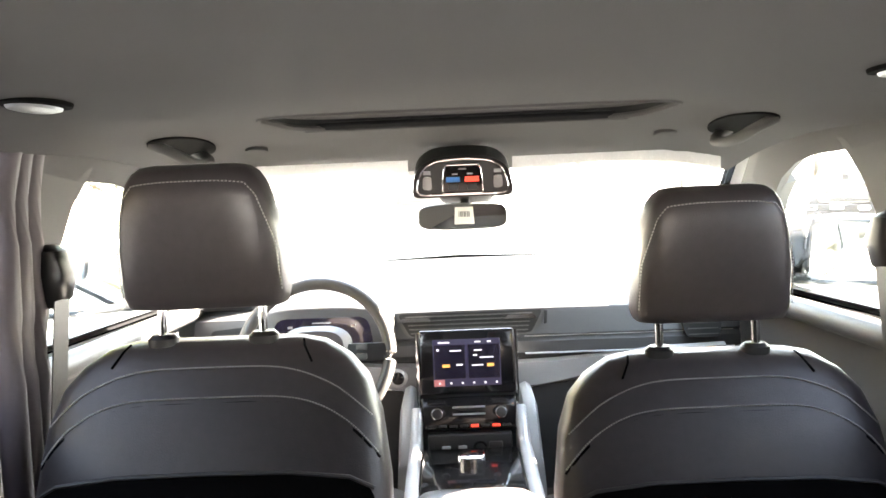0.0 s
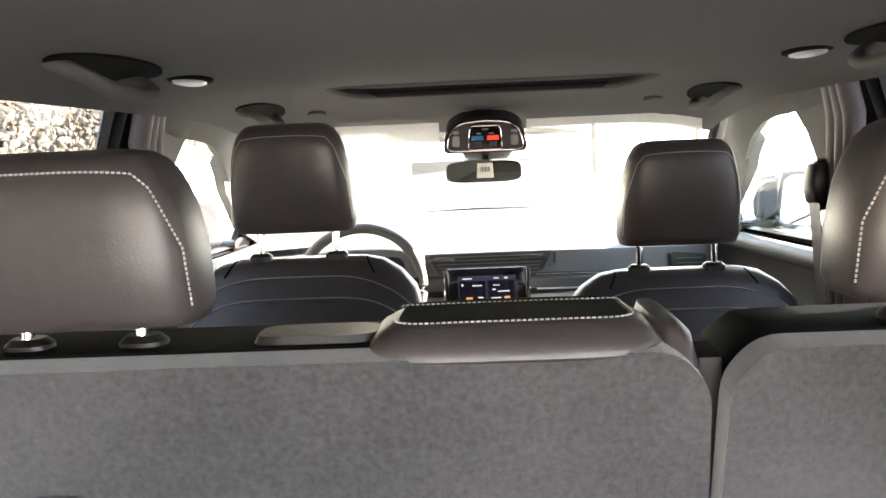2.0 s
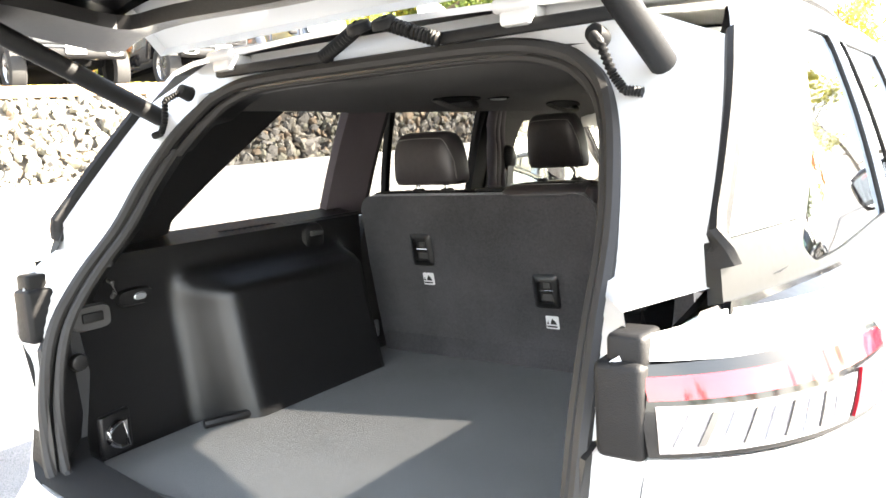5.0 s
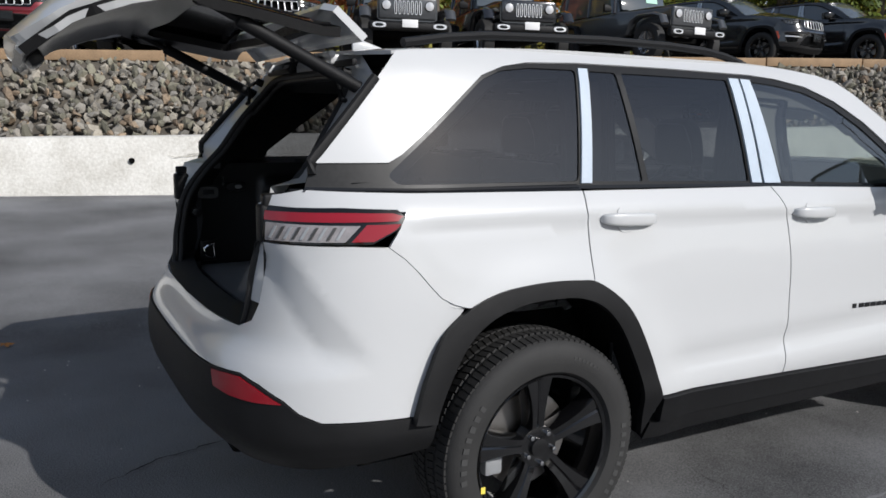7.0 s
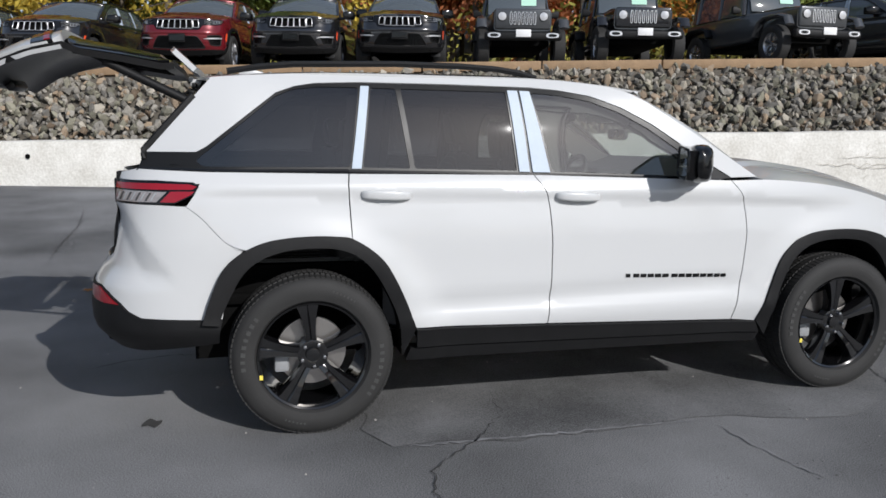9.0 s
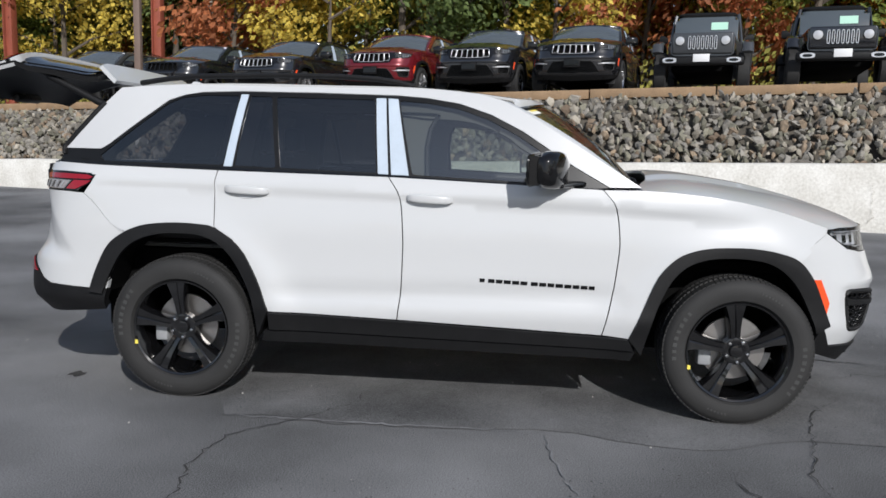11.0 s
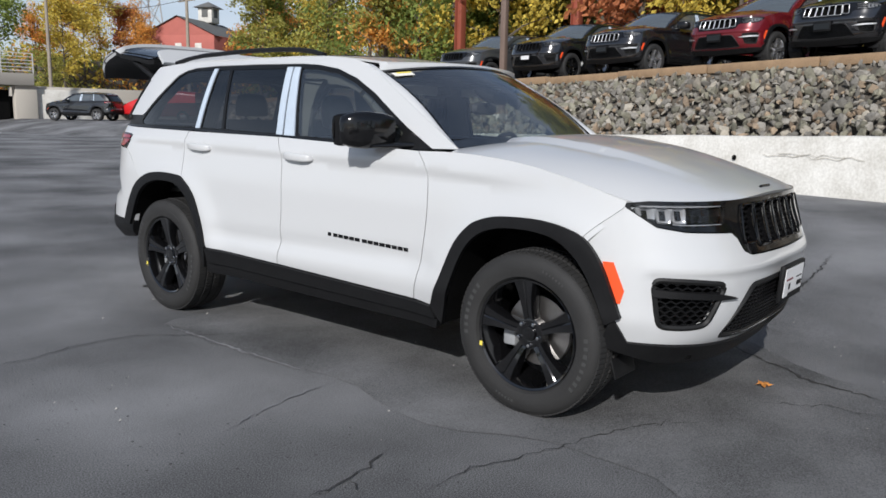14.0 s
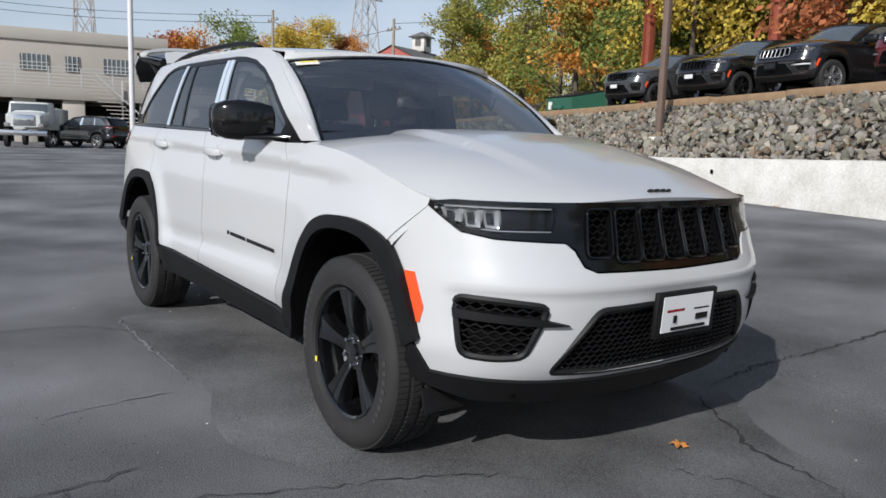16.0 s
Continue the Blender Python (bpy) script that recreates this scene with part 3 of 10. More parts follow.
GAP = 0.0030


def smooth_line(pts, n=4):
    """A line drawn smoothly through points."""
    P = [np.array(p, float) for p in pts]
    P = [2 * P[0] - P[1]] + P + [2 * P[-1] - P[-2]]
    out = []
    for a, b, c, d in zip(P, P[1:], P[2:], P[3:]):
        for j in range(n):
            t = j / n
            out.append(tuple(0.5 * (2 * b + (c - a) * t + (2 * a - 5 * b + 4 * c - d) * t * t + (3 * b - a - 3 * c + d) * t**3)))
    return out + [tuple(P[-2])]


SEAM_A, SEAM_B = smooth_line(SEAM_A), smooth_line(SEAM_B)


def shift(line, d):
    return [(y + d, z) for y, z in line]


def phi_front(y, z):
    return math.degrees(math.atan2(side_x(y, z), y - YF0))


def phi_rear(y, z):
    return math.degrees(math.atan2(side_x(y, z), YR0 - y))


NOSE_SEAM = [(3.385, 1.010), (3.35, 0.980), (3.30, 0.940), (3.26, 0.905), (3.222, 0.866)]
TAIL_SEAM = [(-0.553, 1.104), (-0.505, 1.068), (-0.467, 1.030), (-0.425, 0.98), (-0.390, 0.942), (-0.350, 0.920), (-0.306, 0.906)]

car = thing("suv", "white mid-size SUV with black trim, chrome-filmed pillars, open liftgate", "car")
DOORS = {}


def car_side(sg):
    ov = (sg, 0, 0)
    kw = dict(step=0.035, thick=0.014, out=ov, lines=CREASE_LINES)
    quarter = [(-0.77, 1.268)] + [(-0.84, 1.25), (-0.872, 1.222), (-0.49, 1.205), (-0.515, 1.155), (-0.545, 1.114)] + shift(TAIL_SEAM, 0.002) + [(-0.25, 0.905), (-0.20, 0.918), (-0.10, 0.936), (0.02, 0.941), (0.12, 0.936), (0.19, 0.925)] + shift(SEAM_C[::-1], -GAP)[1:] + [(-0.45, 1.256)]
    panel("quarter_panel", quarter, side(sg), M_WHITE, car, **kw)
    rear_door = shift(SEAM_C, GAP) + REAR_ARCH[8:] + shift(SEAM_B, -GAP)
    rd = panel("rear_door", rear_door, side(sg), M_WHITE, car, **kw)
    front_door = shift(SEAM_A, -GAP) + shift(SEAM_B[::-1], GAP)
    fd = panel("front_door", front_door, side(sg), M_WHITE, car, **kw)
    DOORS[sg] = (rd, fd)
    top = [(y, FEND_T(y) - 0.004) for y in (3.39, 3.32, 3.25, 3.1, 2.95, 2.8, 2.6, 2.42)]
    fender = shift(SEAM_A, GAP) + top[::-1] + shift(NOSE_SEAM, -0.002) + [(3.19, 0.835)] + [(y, z - 0.025 if y > 2.56 else z) for y, z in FRONT_ARCH[::-1][4:]]
    panel("front_fender", fender, side(sg), M_WHITE, car, **kw)
    # black arch flares with a lip turned into the wheel house
    for nm, o, i in (("rear_arch_flare", smooth_line(REAR_ARCH), smooth_line(REAR_IN)), ("front_arch_flare", smooth_line(FRONT_ARCH), smooth_line(FRONT_IN))):
        bm = B()
        add_panel(bm, o + i[::-1], side(sg, 0.017), step=0.03, thick=0.03, out=ov)
        rim_a = [side(sg, 0.012)(*p) for p in i]
        rim_b = [Vector((sg * 0.70, p.y, p.z)) for p in rim_a]
        part(nm, bm, M_BLACKTRIM, car, fix=False)
        bm = B()
        add_strip(bm, [p - Vector((sg * 0.02, 0, 0)) for p in rim_a], rim_b, 0)
        part("wheel_house_liner", bm, M_DARK, car)
    # white backing behind the nose and tail seams
    for line in (NOSE_SEAM + [(3.19, 0.82)], TAIL_SEAM):
        bm = B()
        add_strip(bm, [side(sg, -0.007)(y - 0.035, z) for y, z in line], [side(sg, -0.007)(y + 0.035, z) for y, z in line], 0)
        part("seam_backing", bm, M_WHITE, car)
    # front pillar face between the side frame and the glass
    pa, pb = [], []
    for k in range(15):
        y, z = 1.66 + 0.79 * k / 14, float(np.interp(1.66 + 0.79 * k / 14, [1.66, 1.70, 1.80, 2.111, 2.45], [1.668, 1.66, 1.612, 1.425, 1.215]))
        lo, hi = 0.0, 1.0
        for _ in range(18):
            v = (lo + hi) / 2
            lo, hi = (v, hi) if windscreen(0.985, v).z < z + 0.004 else (lo, v)
        w = windscreen(0.985, v)
        pa.append(upper(sg, -0.002)(y, z))
        pb.append(Vector((sg * w.x, w.y, w.z + 0.006)))
    bm = B()
    mid = [(a + b) / 2 + Vector((sg * 0.004, 0.004, 0.010)) for a, b in zip(pa, pb)]
    add_strip(bm, pa, mid, 0)
    add_strip(bm, mid, pb, 0)
    bmesh.ops.remove_doubles(bm, verts=bm.verts, dist=0.0005)
    part("front_pillar_face", bm, M_WHITE, car, angle=70)
    # sill cladding in two layers
    panel("sill_cladding", [(0.497, 0.497), (1.19, 0.476), (2.40, 0.432), (2.43, 0.372), (0.50, 0.405)], side(sg, 0.020), M_BLACKTRIM, car, step=0.05, thick=0.03, out=ov)
    panel("sill_step_cladding", [(0.47, 0.398), (2.44, 0.366), (2.42, 0.315), (0.45, 0.335)], side(sg, 0.006), M_BLACKTRIM, car, step=0.08, thick=0.06, out=ov)
    # upper frame: roof side, pillars
    frame_out = [(-0.735, 1.345), (-0.43, 1.688), (-0.10, 1.712), (0.35, 1.72), (0.74, 1.722), (1.355, 1.711), (1.583, 1.688), (1.70, 1.66), (1.80, 1.612), (2.111, 1.425), (2.45, 1.215)]
    frame_in = [(2.285, 1.212), (2.095, 1.318), (1.823, 1.494), (1.65, 1.58), (1.478, 1.636), (1.30, 1.663), (1.147, 1.674), (0.70, 1.681), (0.264, 1.681), (0.05, 1.672), (-0.05, 1.655), (-0.14, 1.622), (-0.46, 1.37), (-0.505, 1.345)]
    panel("upper_body_side", frame_out + frame_in, upper(sg), M_WHITE, car, step=0.035, thick=0.012, out=ov)
    # black window surround with openings for the panes
    dlo = [(-0.76, 1.272), (-0.735, 1.342), (-0.505, 1.342), (-0.46, 1.367), (-0.14, 1.619), (-0.05, 1.652), (0.05, 1.669), (0.264, 1.678), (0.70, 1.678), (1.147, 1.671), (1.30, 1.660), (1.478, 1.633), (1.65, 1.577), (1.823, 1.491), (2.095, 1.315), (2.285, 1.209), (2.2, 1.203), (2.021, 1.208), (1.054, 1.243), (0.196, 1.258), (-0.45, 1.262)]
    quarter_pane = round_poly([(-0.512, 1.306), (-0.48, 1.278), (0.200, 1.274), (0.258, 1.655), (0.06, 1.654), (-0.06, 1.640), (-0.142, 1.606)], 0.02)
    vent_pane = round_poly([(0.262, 1.273), (0.492, 1.266), (0.440, 1.652), (0.318, 1.654)], 0.012)
    rear_pane = round_poly([(0.518, 1.266), (1.045, 1.254), (1.012, 1.648), (0.466, 1.652)], 0.012)
    front_pane = round_poly([(1.24, 1.249), (2.03, 1.220), (2.075, 1.290), (1.80, 1.470), (1.64, 1.553), (1.47, 1.610), (1.29, 1.637), (1.150, 1.646)], 0.02)
    panel("window_surround", dlo, upper(sg, -0.006), M_SATINBLACK, car, step=0.05, thick=0.02, out=ov, holes=[quarter_pane, vent_pane, rear_pane, front_pane])
    for nm, poly, m, par in (("quarter_window", quarter_pane, M_GLASS_REAR, car), ("vent_window", vent_pane, M_GLASS_REAR, rd), ("rear_door_window", rear_pane, M_GLASS_REAR, rd), ("front_door_window", front_pane, M_GLASS_FRONT, fd)):
        panel(nm, poly, upper(sg, -0.011), m, par, step=0.06, thick=0, out=ov).visible_shadow = m is M_GLASS_REAR
    # film-covered pillar strips
    for poly, par in (([(0.206, 1.268), (0.252, 1.268), (0.309, 1.662), (0.268, 1.662)], car), ([(1.056, 1.250), (1.112, 1.248), (1.076, 1.655), (1.022, 1.656)], rd), ([(1.128, 1.247), (1.222, 1.245), (1.142, 1.653), (1.088, 1.655)], fd)):
        panel("pillar_strip", poly, upper(sg, 0.002), M_FILMSTRIP, par, "bright pillar strip under protective film", step=0.06, thick=0.008, out=ov)
    # belt moulding
    panel("belt_moulding", [(-0.77, 1.262), (0.196, 1.250), (1.054, 1.236), (2.021, 1.199), (2.25, 1.196), (2.2, 1.206), (1.054, 1.247), (0.196, 1.262), (-0.45, 1.268), (-0.76, 1.276)], upper(sg, 0.004), M_GLOSSBLACK, car, step=0.08, thick=0.02, out=ov)
    # roof rail
    bm = B()
    add_tube(bm, [(sg * 0.575, y, z) for y, z in ((-0.36, 1.722), (-0.2, 1.748), (-0.04, 1.764), (0.46, 1.779), (0.8, 1.777), (1.0, 1.768), (1.12, 1.752), (1.22, 1.728))], 0.022, 8, flat=0.7)
    part("roof_rail", bm, M_BLACKTRIM, car, "black roof rail")


both(car_side)

# bonnet, roof, windscreen
hood_front = [(front(p, 1.045).x, front(p, 1.045).y - 0.006) for p in range(-58, 59, 4)]
edge_r = [(side_x(y, FEND_T(y)) - 0.004, y) for y in (2.45, 2.6, 2.75, 2.9, 3.05, 3.2, 3.3)]
hood_poly = [(-x, y) for x, y in edge_r] + hood_front + edge_r[::-1] + [(0.78, 2.43), (0.5, 2.52), (0.0, 2.575), (-0.5, 2.52), (-0.78, 2.43)]
HOOD_LINES = [[(s * (o - 0.06 * (y * 0.1 - 2.5)), y * 0.1) for y in range(25, 37)] for s in (1, -1) for o in (0.50, 0.455)]
hood_panel = panel("bonnet", hood_poly, hood, M_WHITE, car, lines=HOOD_LINES, step=0.04, thick=0.015, out=(0, 0, 1))
roof_poly = [(-0.655, -0.44), (-0.5, -0.50), (0.5, -0.50), (0.655, -0.44), (0.655, 0.6), (0.65, 1.6), (0.63, 1.80), (0.45, 1.88), (0, 1.95), (-0.45, 1.88), (-0.63, 1.80), (-0.65, 1.6), (-0.655, 0.6)]
panel("roof_panel", roof_poly, roof, M_WHITE, car, step=0.06, thick=0.012, out=(0, 0, 1))
panel("sunroof_glass", round_poly([(-0.42, 0.55), (0.42, 0.55), (0.42, 1.45), (-0.42, 1.45)], 0.08), lambda x, y: roof(x, y) + Vector((0, 0, 0.004)), M_GLOSSBLACK, car, "black glass sunroof panel", step=0.1, thick=0.01, out=(0, 0, 1))
bm = B()
fa, fb = [], []
for k in range(33):
    u = -1 + k / 16
    w = windscreen(u, 1.0)
    x = u * 0.66
    fa.append(roof(x, float(np.interp(abs(x), [0, 0.45, 0.63, 0.66], [1.95, 1.88, 1.80, 1.76])) - 0.012) + Vector((0, 0, -0.002)))
    fb.append(w + Vector((0, 0.006, 0.004)))
fm = [(a + b) / 2 + Vector((0, 0.008, 0.006)) for a, b in zip(fa, fb)]
add_strip(bm, fa, fm, 0)
add_strip(bm, fm, fb, 0)
bmesh.ops.remove_doubles(bm, verts=bm.verts, dist=0.0004)
part("roof_front_edge", bm, M_WHITE, car, angle=70)
ws_poly = [(-1, 0), (1, 0), (1, 1), (-1, 1)]
panel("windscreen", ws_poly, windscreen, M_GLASS_WIND, car, "large windscreen with a paper sticker", step=0.12, thick=0, out=(0, 1, 1)).visible_shadow = False
for sg in (1, -1):
    panel("windscreen_edge", [(0.968, -0.02), (1.005, -0.02), (1.005, 1.0), (0.975, 1.0)], lambda u, v, q=sg: windscreen(q * u, v) + Vector((0, 0.003, 0.005)), M_GLOSSBLACK, car, step=0.06, thick=0.004, out=(0, 1, 1))
panel("windscreen_header", [(-0.99, 0.970), (0.99, 0.970), (0.99, 1.0), (-0.99, 1.0)], lambda u, v: windscreen(u, v) + Vector((0, 0.003, 0.005)), M_GLOSSBLACK, car, step=0.08, thick=0.004, out=(0, 1, 1))
panel("cowl_panel", [(-1.0, -0.10), (1.0, -0.10), (1.0, 0.015), (-1.0, 0.015)], lambda u, v: windscreen(u, v) + Vector((0, 0.0, 0.0 if v > 0 else -0.02)), M_BLACKTRIM, car, step=0.1, thick=0.01, out=(0, 1, 1))

# ---- front face ----
band = [(61, 1.028), (55, 1.040), (45, 1.040), (30, 1.040), (0, 1.040), (-30, 1.040), (-45, 1.040), (-55, 1.040), (-61, 1.028), (-60, 0.995), (-53, 0.935), (-46, 0.915), (-32, 0.905), (-29.5, 0.88), (-27.5, 0.825), (-25, 0.806), (0, 0.798), (25, 0.806), (27.5, 0.825), (29.5, 0.88), (32, 0.905), (46, 0.915), (53, 0.935), (60, 0.995)]
SC = (1 / 62.0, 1.0)


def front_sculpt(phi, z, off=0.0):
    """Front face, set back under a crease above the intakes."""
    k = min(max((0.742 - z) / 0.022, 0), 1) * min(max((z - 0.43) / 0.20, 0), 1) * min(max((56.5 - abs(phi)) / 4, 0), 1)
    return front(phi, z, off - 0.015 * k)


def round_face(poly, r, seg=4):
    """Rounds corners of an outline given by plan angle and height."""
    return [(a * 62.0, z) for a, z in round_poly([(a / 62.0, z) for a, z in poly], r, seg)]


intake_r = round_face([(53.3, 0.712), (44, 0.706), (35.0, 0.690), (39.2, 0.508), (45, 0.498), (51.7, 0.506)], 0.035, 4)
intake_l = [(-a, z) for a, z in intake_r][::-1]
low_grille = round_face([(-24, 0.668), (0, 0.676), (24, 0.668), (34.5, 0.443), (20, 0.425), (0, 0.418), (-20, 0.425), (-34.5, 0.443)], 0.03, 4)
fascia_r = [(phi_front(y + 0.002, z), z) for y, z in NOSE_SEAM] + [(72.3, 0.838), (70.5, 0.80), (69.0, 0.775), (66.0, 0.66), (63.0, 0.541), (59.2, 0.43), (40, 0.412), (20, 0.395), (0, 0.388)]
fascia_l = [(-a, z) for a, z in fascia_r[::-1][1:]]
fascia = fascia_r + fascia_l + [(-53, 0.930), (-46, 0.910), (-32, 0.900), (-30, 0.875), (-28, 0.82), (-25, 0.800), (0, 0.792), (25, 0.800), (28, 0.82), (30, 0.875), (32, 0.900), (46, 0.910), (53, 0.930)]
panel("front_bumper", fascia, front_sculpt, M_WHITE, car, step=0.016, thick=0.03, out=(0, 1, 0), scale=SC, holes=[intake_r, intake_l, low_grille])
band_holes = [round_face([(59.6, 1.022), (44, 1.024), (33.5, 1.020), (34.5, 0.935), (46, 0.930), (53, 0.946), (58.5, 0.992)], 0.018, 3)]
band_holes.append([(-a, z) for a, z in band_holes[0]][::-1])
SLOTS = []
for k in range(7):
    c = (k - 3) * 7.9
    w = 3.55 if k not in (0, 6) else 3.2
    zb = 0.832 if k not in (0, 6) else 0.852
    SLOTS.append(round_face([(c - w, 1.018), (c + w, 1.018), (c + w, zb), (c - w, zb)], 0.022, 4))
panel("grille_surround", band, lambda p, z: front(p, z, -0.004), M_GLOSSBLACK, car, step=0.03, thick=0.03, out=(0, 1, 0), scale=SC, holes=band_holes + SLOTS)
for s in SLOTS:
    bm = B()
    n = len(s)
    add_tube(bm, [front(a, z, 0.003) for a, z in s], 0.0048, 6, closed=True)
    part("grille_slot_ring", bm, M_GLOSSBLACK, car)


def honeycomb(poly, name, off, pitch_a, pitch_z, r, parent):
    """A mesh of short wavy bars set behind an opening."""
    bm = B()
    arr = np.array(poly)
    mid = arr.mean(0)
    arr = mid + (arr - mid) * 1.05
    lo, hi = arr.min(0), arr.max(0)
    z, row = lo[1], 0
    while z < hi[1] + pitch_z:
        run = []
        a = lo[0] - pitch_a
        k = 0
        while a < hi[0] + pitch_a:
            zz = z + (pitch_z * 0.28 if (k + row) % 2 else -pitch_z * 0.28)
            ok = inside(arr, np.array([[a, zz]]))[0]
            if ok:
                run.append(front(a, zz, off))
            if (not ok or a + pitch_a / 2 >= hi[0] + pitch_a) and len(run) > 1:
                add_tube(bm, run, r, 5, flat=0.8)
                run = []
            elif not ok:
                run = []
            a += pitch_a / 2
            k += 1
        z += pitch_z
        row += 1
    part(name, bm, M_SATINBLACK, parent, angle=60)


honeycomb(intake_r, "intake_mesh", -0.020, 2.5, 0.020, 0.0055, car)
honeycomb(intake_l, "intake_mesh", -0.020, 2.5, 0.020, 0.0055, car)
honeycomb(low_grille, "lower_grille_mesh", -0.020, 2.0, 0.020, 0.0055, car)
for s in SLOTS:
    honeycomb(s, "grille_mesh", -0.016, 2.3, 0.022, 0.0035, car)
# black sheet added to stand in for the shade behind the openings
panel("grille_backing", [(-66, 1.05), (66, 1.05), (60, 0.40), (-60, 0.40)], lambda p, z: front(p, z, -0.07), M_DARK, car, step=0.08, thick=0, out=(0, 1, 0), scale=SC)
for poly in (intake_r, intake_l, low_grille):   # black lip inside each opening
    bm = B()
    add_tube(bm, [front(a, z, -0.014) for a, z in densify(np.array(poly) * np.array([1 / 62.0, 1]), 0.02) * np.array([62.0, 1])], 0.013, 6, closed=True)
    part("intake_lip", bm, M_SEALBLACK, car)
for sg in (1, -1):   # winglet across each side intake
    bm = B()
    add_panel(bm, [(sg * 53.5, 0.672), (sg * 44, 0.660), (sg * 37, 0.650), (sg * 30.6, 0.622), (sg * 36, 0.622), (sg * 44, 0.632), (sg * 53.3, 0.640)], lambda p, z: front(p, z, 0.004), step=0.03, thick=0.03, out=(0, 1, 0), scale=SC)
    part("intake_winglet", bm, M_BLACKTRIM, car, fix=False)
# black lower valance
panel("front_valance", [(62.5, 0.545), (58.4, 0.426), (40, 0.408), (20, 0.391), (0, 0.384), (-20, 0.391), (-40, 0.408), (-58.4, 0.426), (-62.5, 0.545), (-65, 0.40), (-50, 0.325), (-30, 0.30), (0, 0.285), (30, 0.30), (50, 0.325), (65, 0.40)], lambda p, z: front(p, z, 0.016 - 0.10 * max(0, 0.36 - z)), M_BLACKTRIM, car, "black textured lower front lip", step=0.035, thick=0.05, out=(0, 1, 0), scale=SC)


def headlamp(sg):
    hl = panel("headlight", [(sg * a, z) for a, z in band_holes[0]], lambda p, z: front(p, z, -0.006), M_LENS, car, "slim black-framed headlight", step=0.04, thick=0, out=(0, 1, 0), scale=SC)
    panel("lamp_housing", [(sg * 60.5, 1.03), (sg * 33, 1.03), (sg * 33, 0.92), (sg * 60, 0.92)], lambda p, z: front(p, z, -0.055), M_GLOSSBLACK, hl, step=0.05, thick=0, out=(0, 1, 0), scale=SC)
    for a0, a1, zl in ((58.0, 53.6, 0.962), (53.2, 49.6, 0.946), (49.2, 45.8, 0.944)):
        q, hw = (a0 + a1) / 2, (a0 - a1) / 2
        panel("projector", [(sg * a0, 1.008), (sg * a1, 1.008), (sg * (a1 - 0.4), zl), (sg * (a0 - 1.0), zl + 0.004)], lambda p, z, q=q, hw=hw: front(p, z, -0.020 - 0.026 * max(0, 1 - ((abs(p) - q) / hw) ** 2) * max(0, 1 - ((z - 0.978) / 0.036) ** 2)), M_REFLECT, hl, "curved silver reflector bowl", step=0.008, thick=0.010, out=(0, 1, 0), scale=SC)
        panel("projector_lens", [(sg * (q + 0.9), 0.998), (sg * (q - 0.5), 0.998), (sg * (q - 0.9), 0.958), (sg * (q + 0.5), 0.958)], lambda p, z: front(p, z, -0.024), M_GLOSSBLACK, hl, step=0.02, thick=0.008, out=(0, 1, 0), scale=SC)
    panel("lamp_bezel", [(sg * 45.2, 1.006), (sg * 34.5, 1.004), (sg * 35.2, 0.948), (sg * 44.8, 0.944)], lambda p, z: front(p, z, -0.026 - 0.25 * abs(z - 0.976)), M_SATINBLACK, hl, step=0.012, thick=0.010, out=(0, 1, 0), scale=SC)
    for zz, r, a_end in ((1.016, 0.0032, 59), (0.9385, 0.0022, 51)):
        bm = B()
        add_tube(bm, [front(sg * a, zz + (0.0011 * max(0, a - 46) ** 1.2 if zz < 1 else 0), -0.012) for a in range(35, a_end, 2)], r, 6)
        part("light_bar", bm, M_REFLECT, hl)
    panel("side_marker", [(sg * 65.3, 0.775), (sg * 62.6, 0.775), (sg * 59.8, 0.655), (sg * 60.6, 0.600), (sg * 62.3, 0.600)], lambda p, z: front(p, z, 0.006), M_AMBER, car, "amber side marker lamp", step=0.03, thick=0.012, out=(0, 1, 0), scale=SC)


both(headlamp)

# ---- rear corners ----
def crease_phi(z):
    return 50.5 + (1.11 - z) * 46


def rear_sculpt(phi, z, off=0.0):
    """Rear face, set back beside the load opening up to a slanting crease."""
    k = min(max((crease_phi(z) - abs(phi)) / 8, 0), 1) * min(max((z - 0.735) / 0.07, 0), 1) * min(max((1.12 - z) / 0.05, 0), 1)
    return rear(phi, z, off - 0.027 * k)


BUMPER_LINES = [[(s * (crease_phi(z * 0.01) - o), z * 0.01) for z in range(68, 111, 3)] for s in (1, -1) for o in (0, 8)]
RS = (1 / 62.0, 1.0)
rear_right = [(77.3, 0.59), (78.6, 0.70), (79.2, 0.80), (phi_rear(-0.345, 0.862), 0.862)] + [(phi_rear(y - 0.002, z), z) for y, z in TAIL_SEAM[::-1]] + [(62, 1.110), (46, 1.112), (45.3, 1.0), (44.5, 0.92), (43, 0.868), (39.5, 0.842)]
BUMPER_LOW = [(71, 0.590), (64, 0.595), (57.5, 0.600), (54, 0.628), (51.5, 0.664), (47, 0.705), (43, 0.727), (35, 0.720), (20, 0.718), (0, 0.715)]
rear_fascia = rear_right + [(0, 0.832)] + [(-a, z) for a, z in rear_right[::-1]] + [(-a, z) for a, z in BUMPER_LOW] + BUMPER_LOW[::-1][1:]
panel("rear_bumper", rear_fascia, rear_sculpt, M_WHITE, car, lines=BUMPER_LINES, step=0.02, thick=0.03, out=(0, -1, 0), scale=RS)
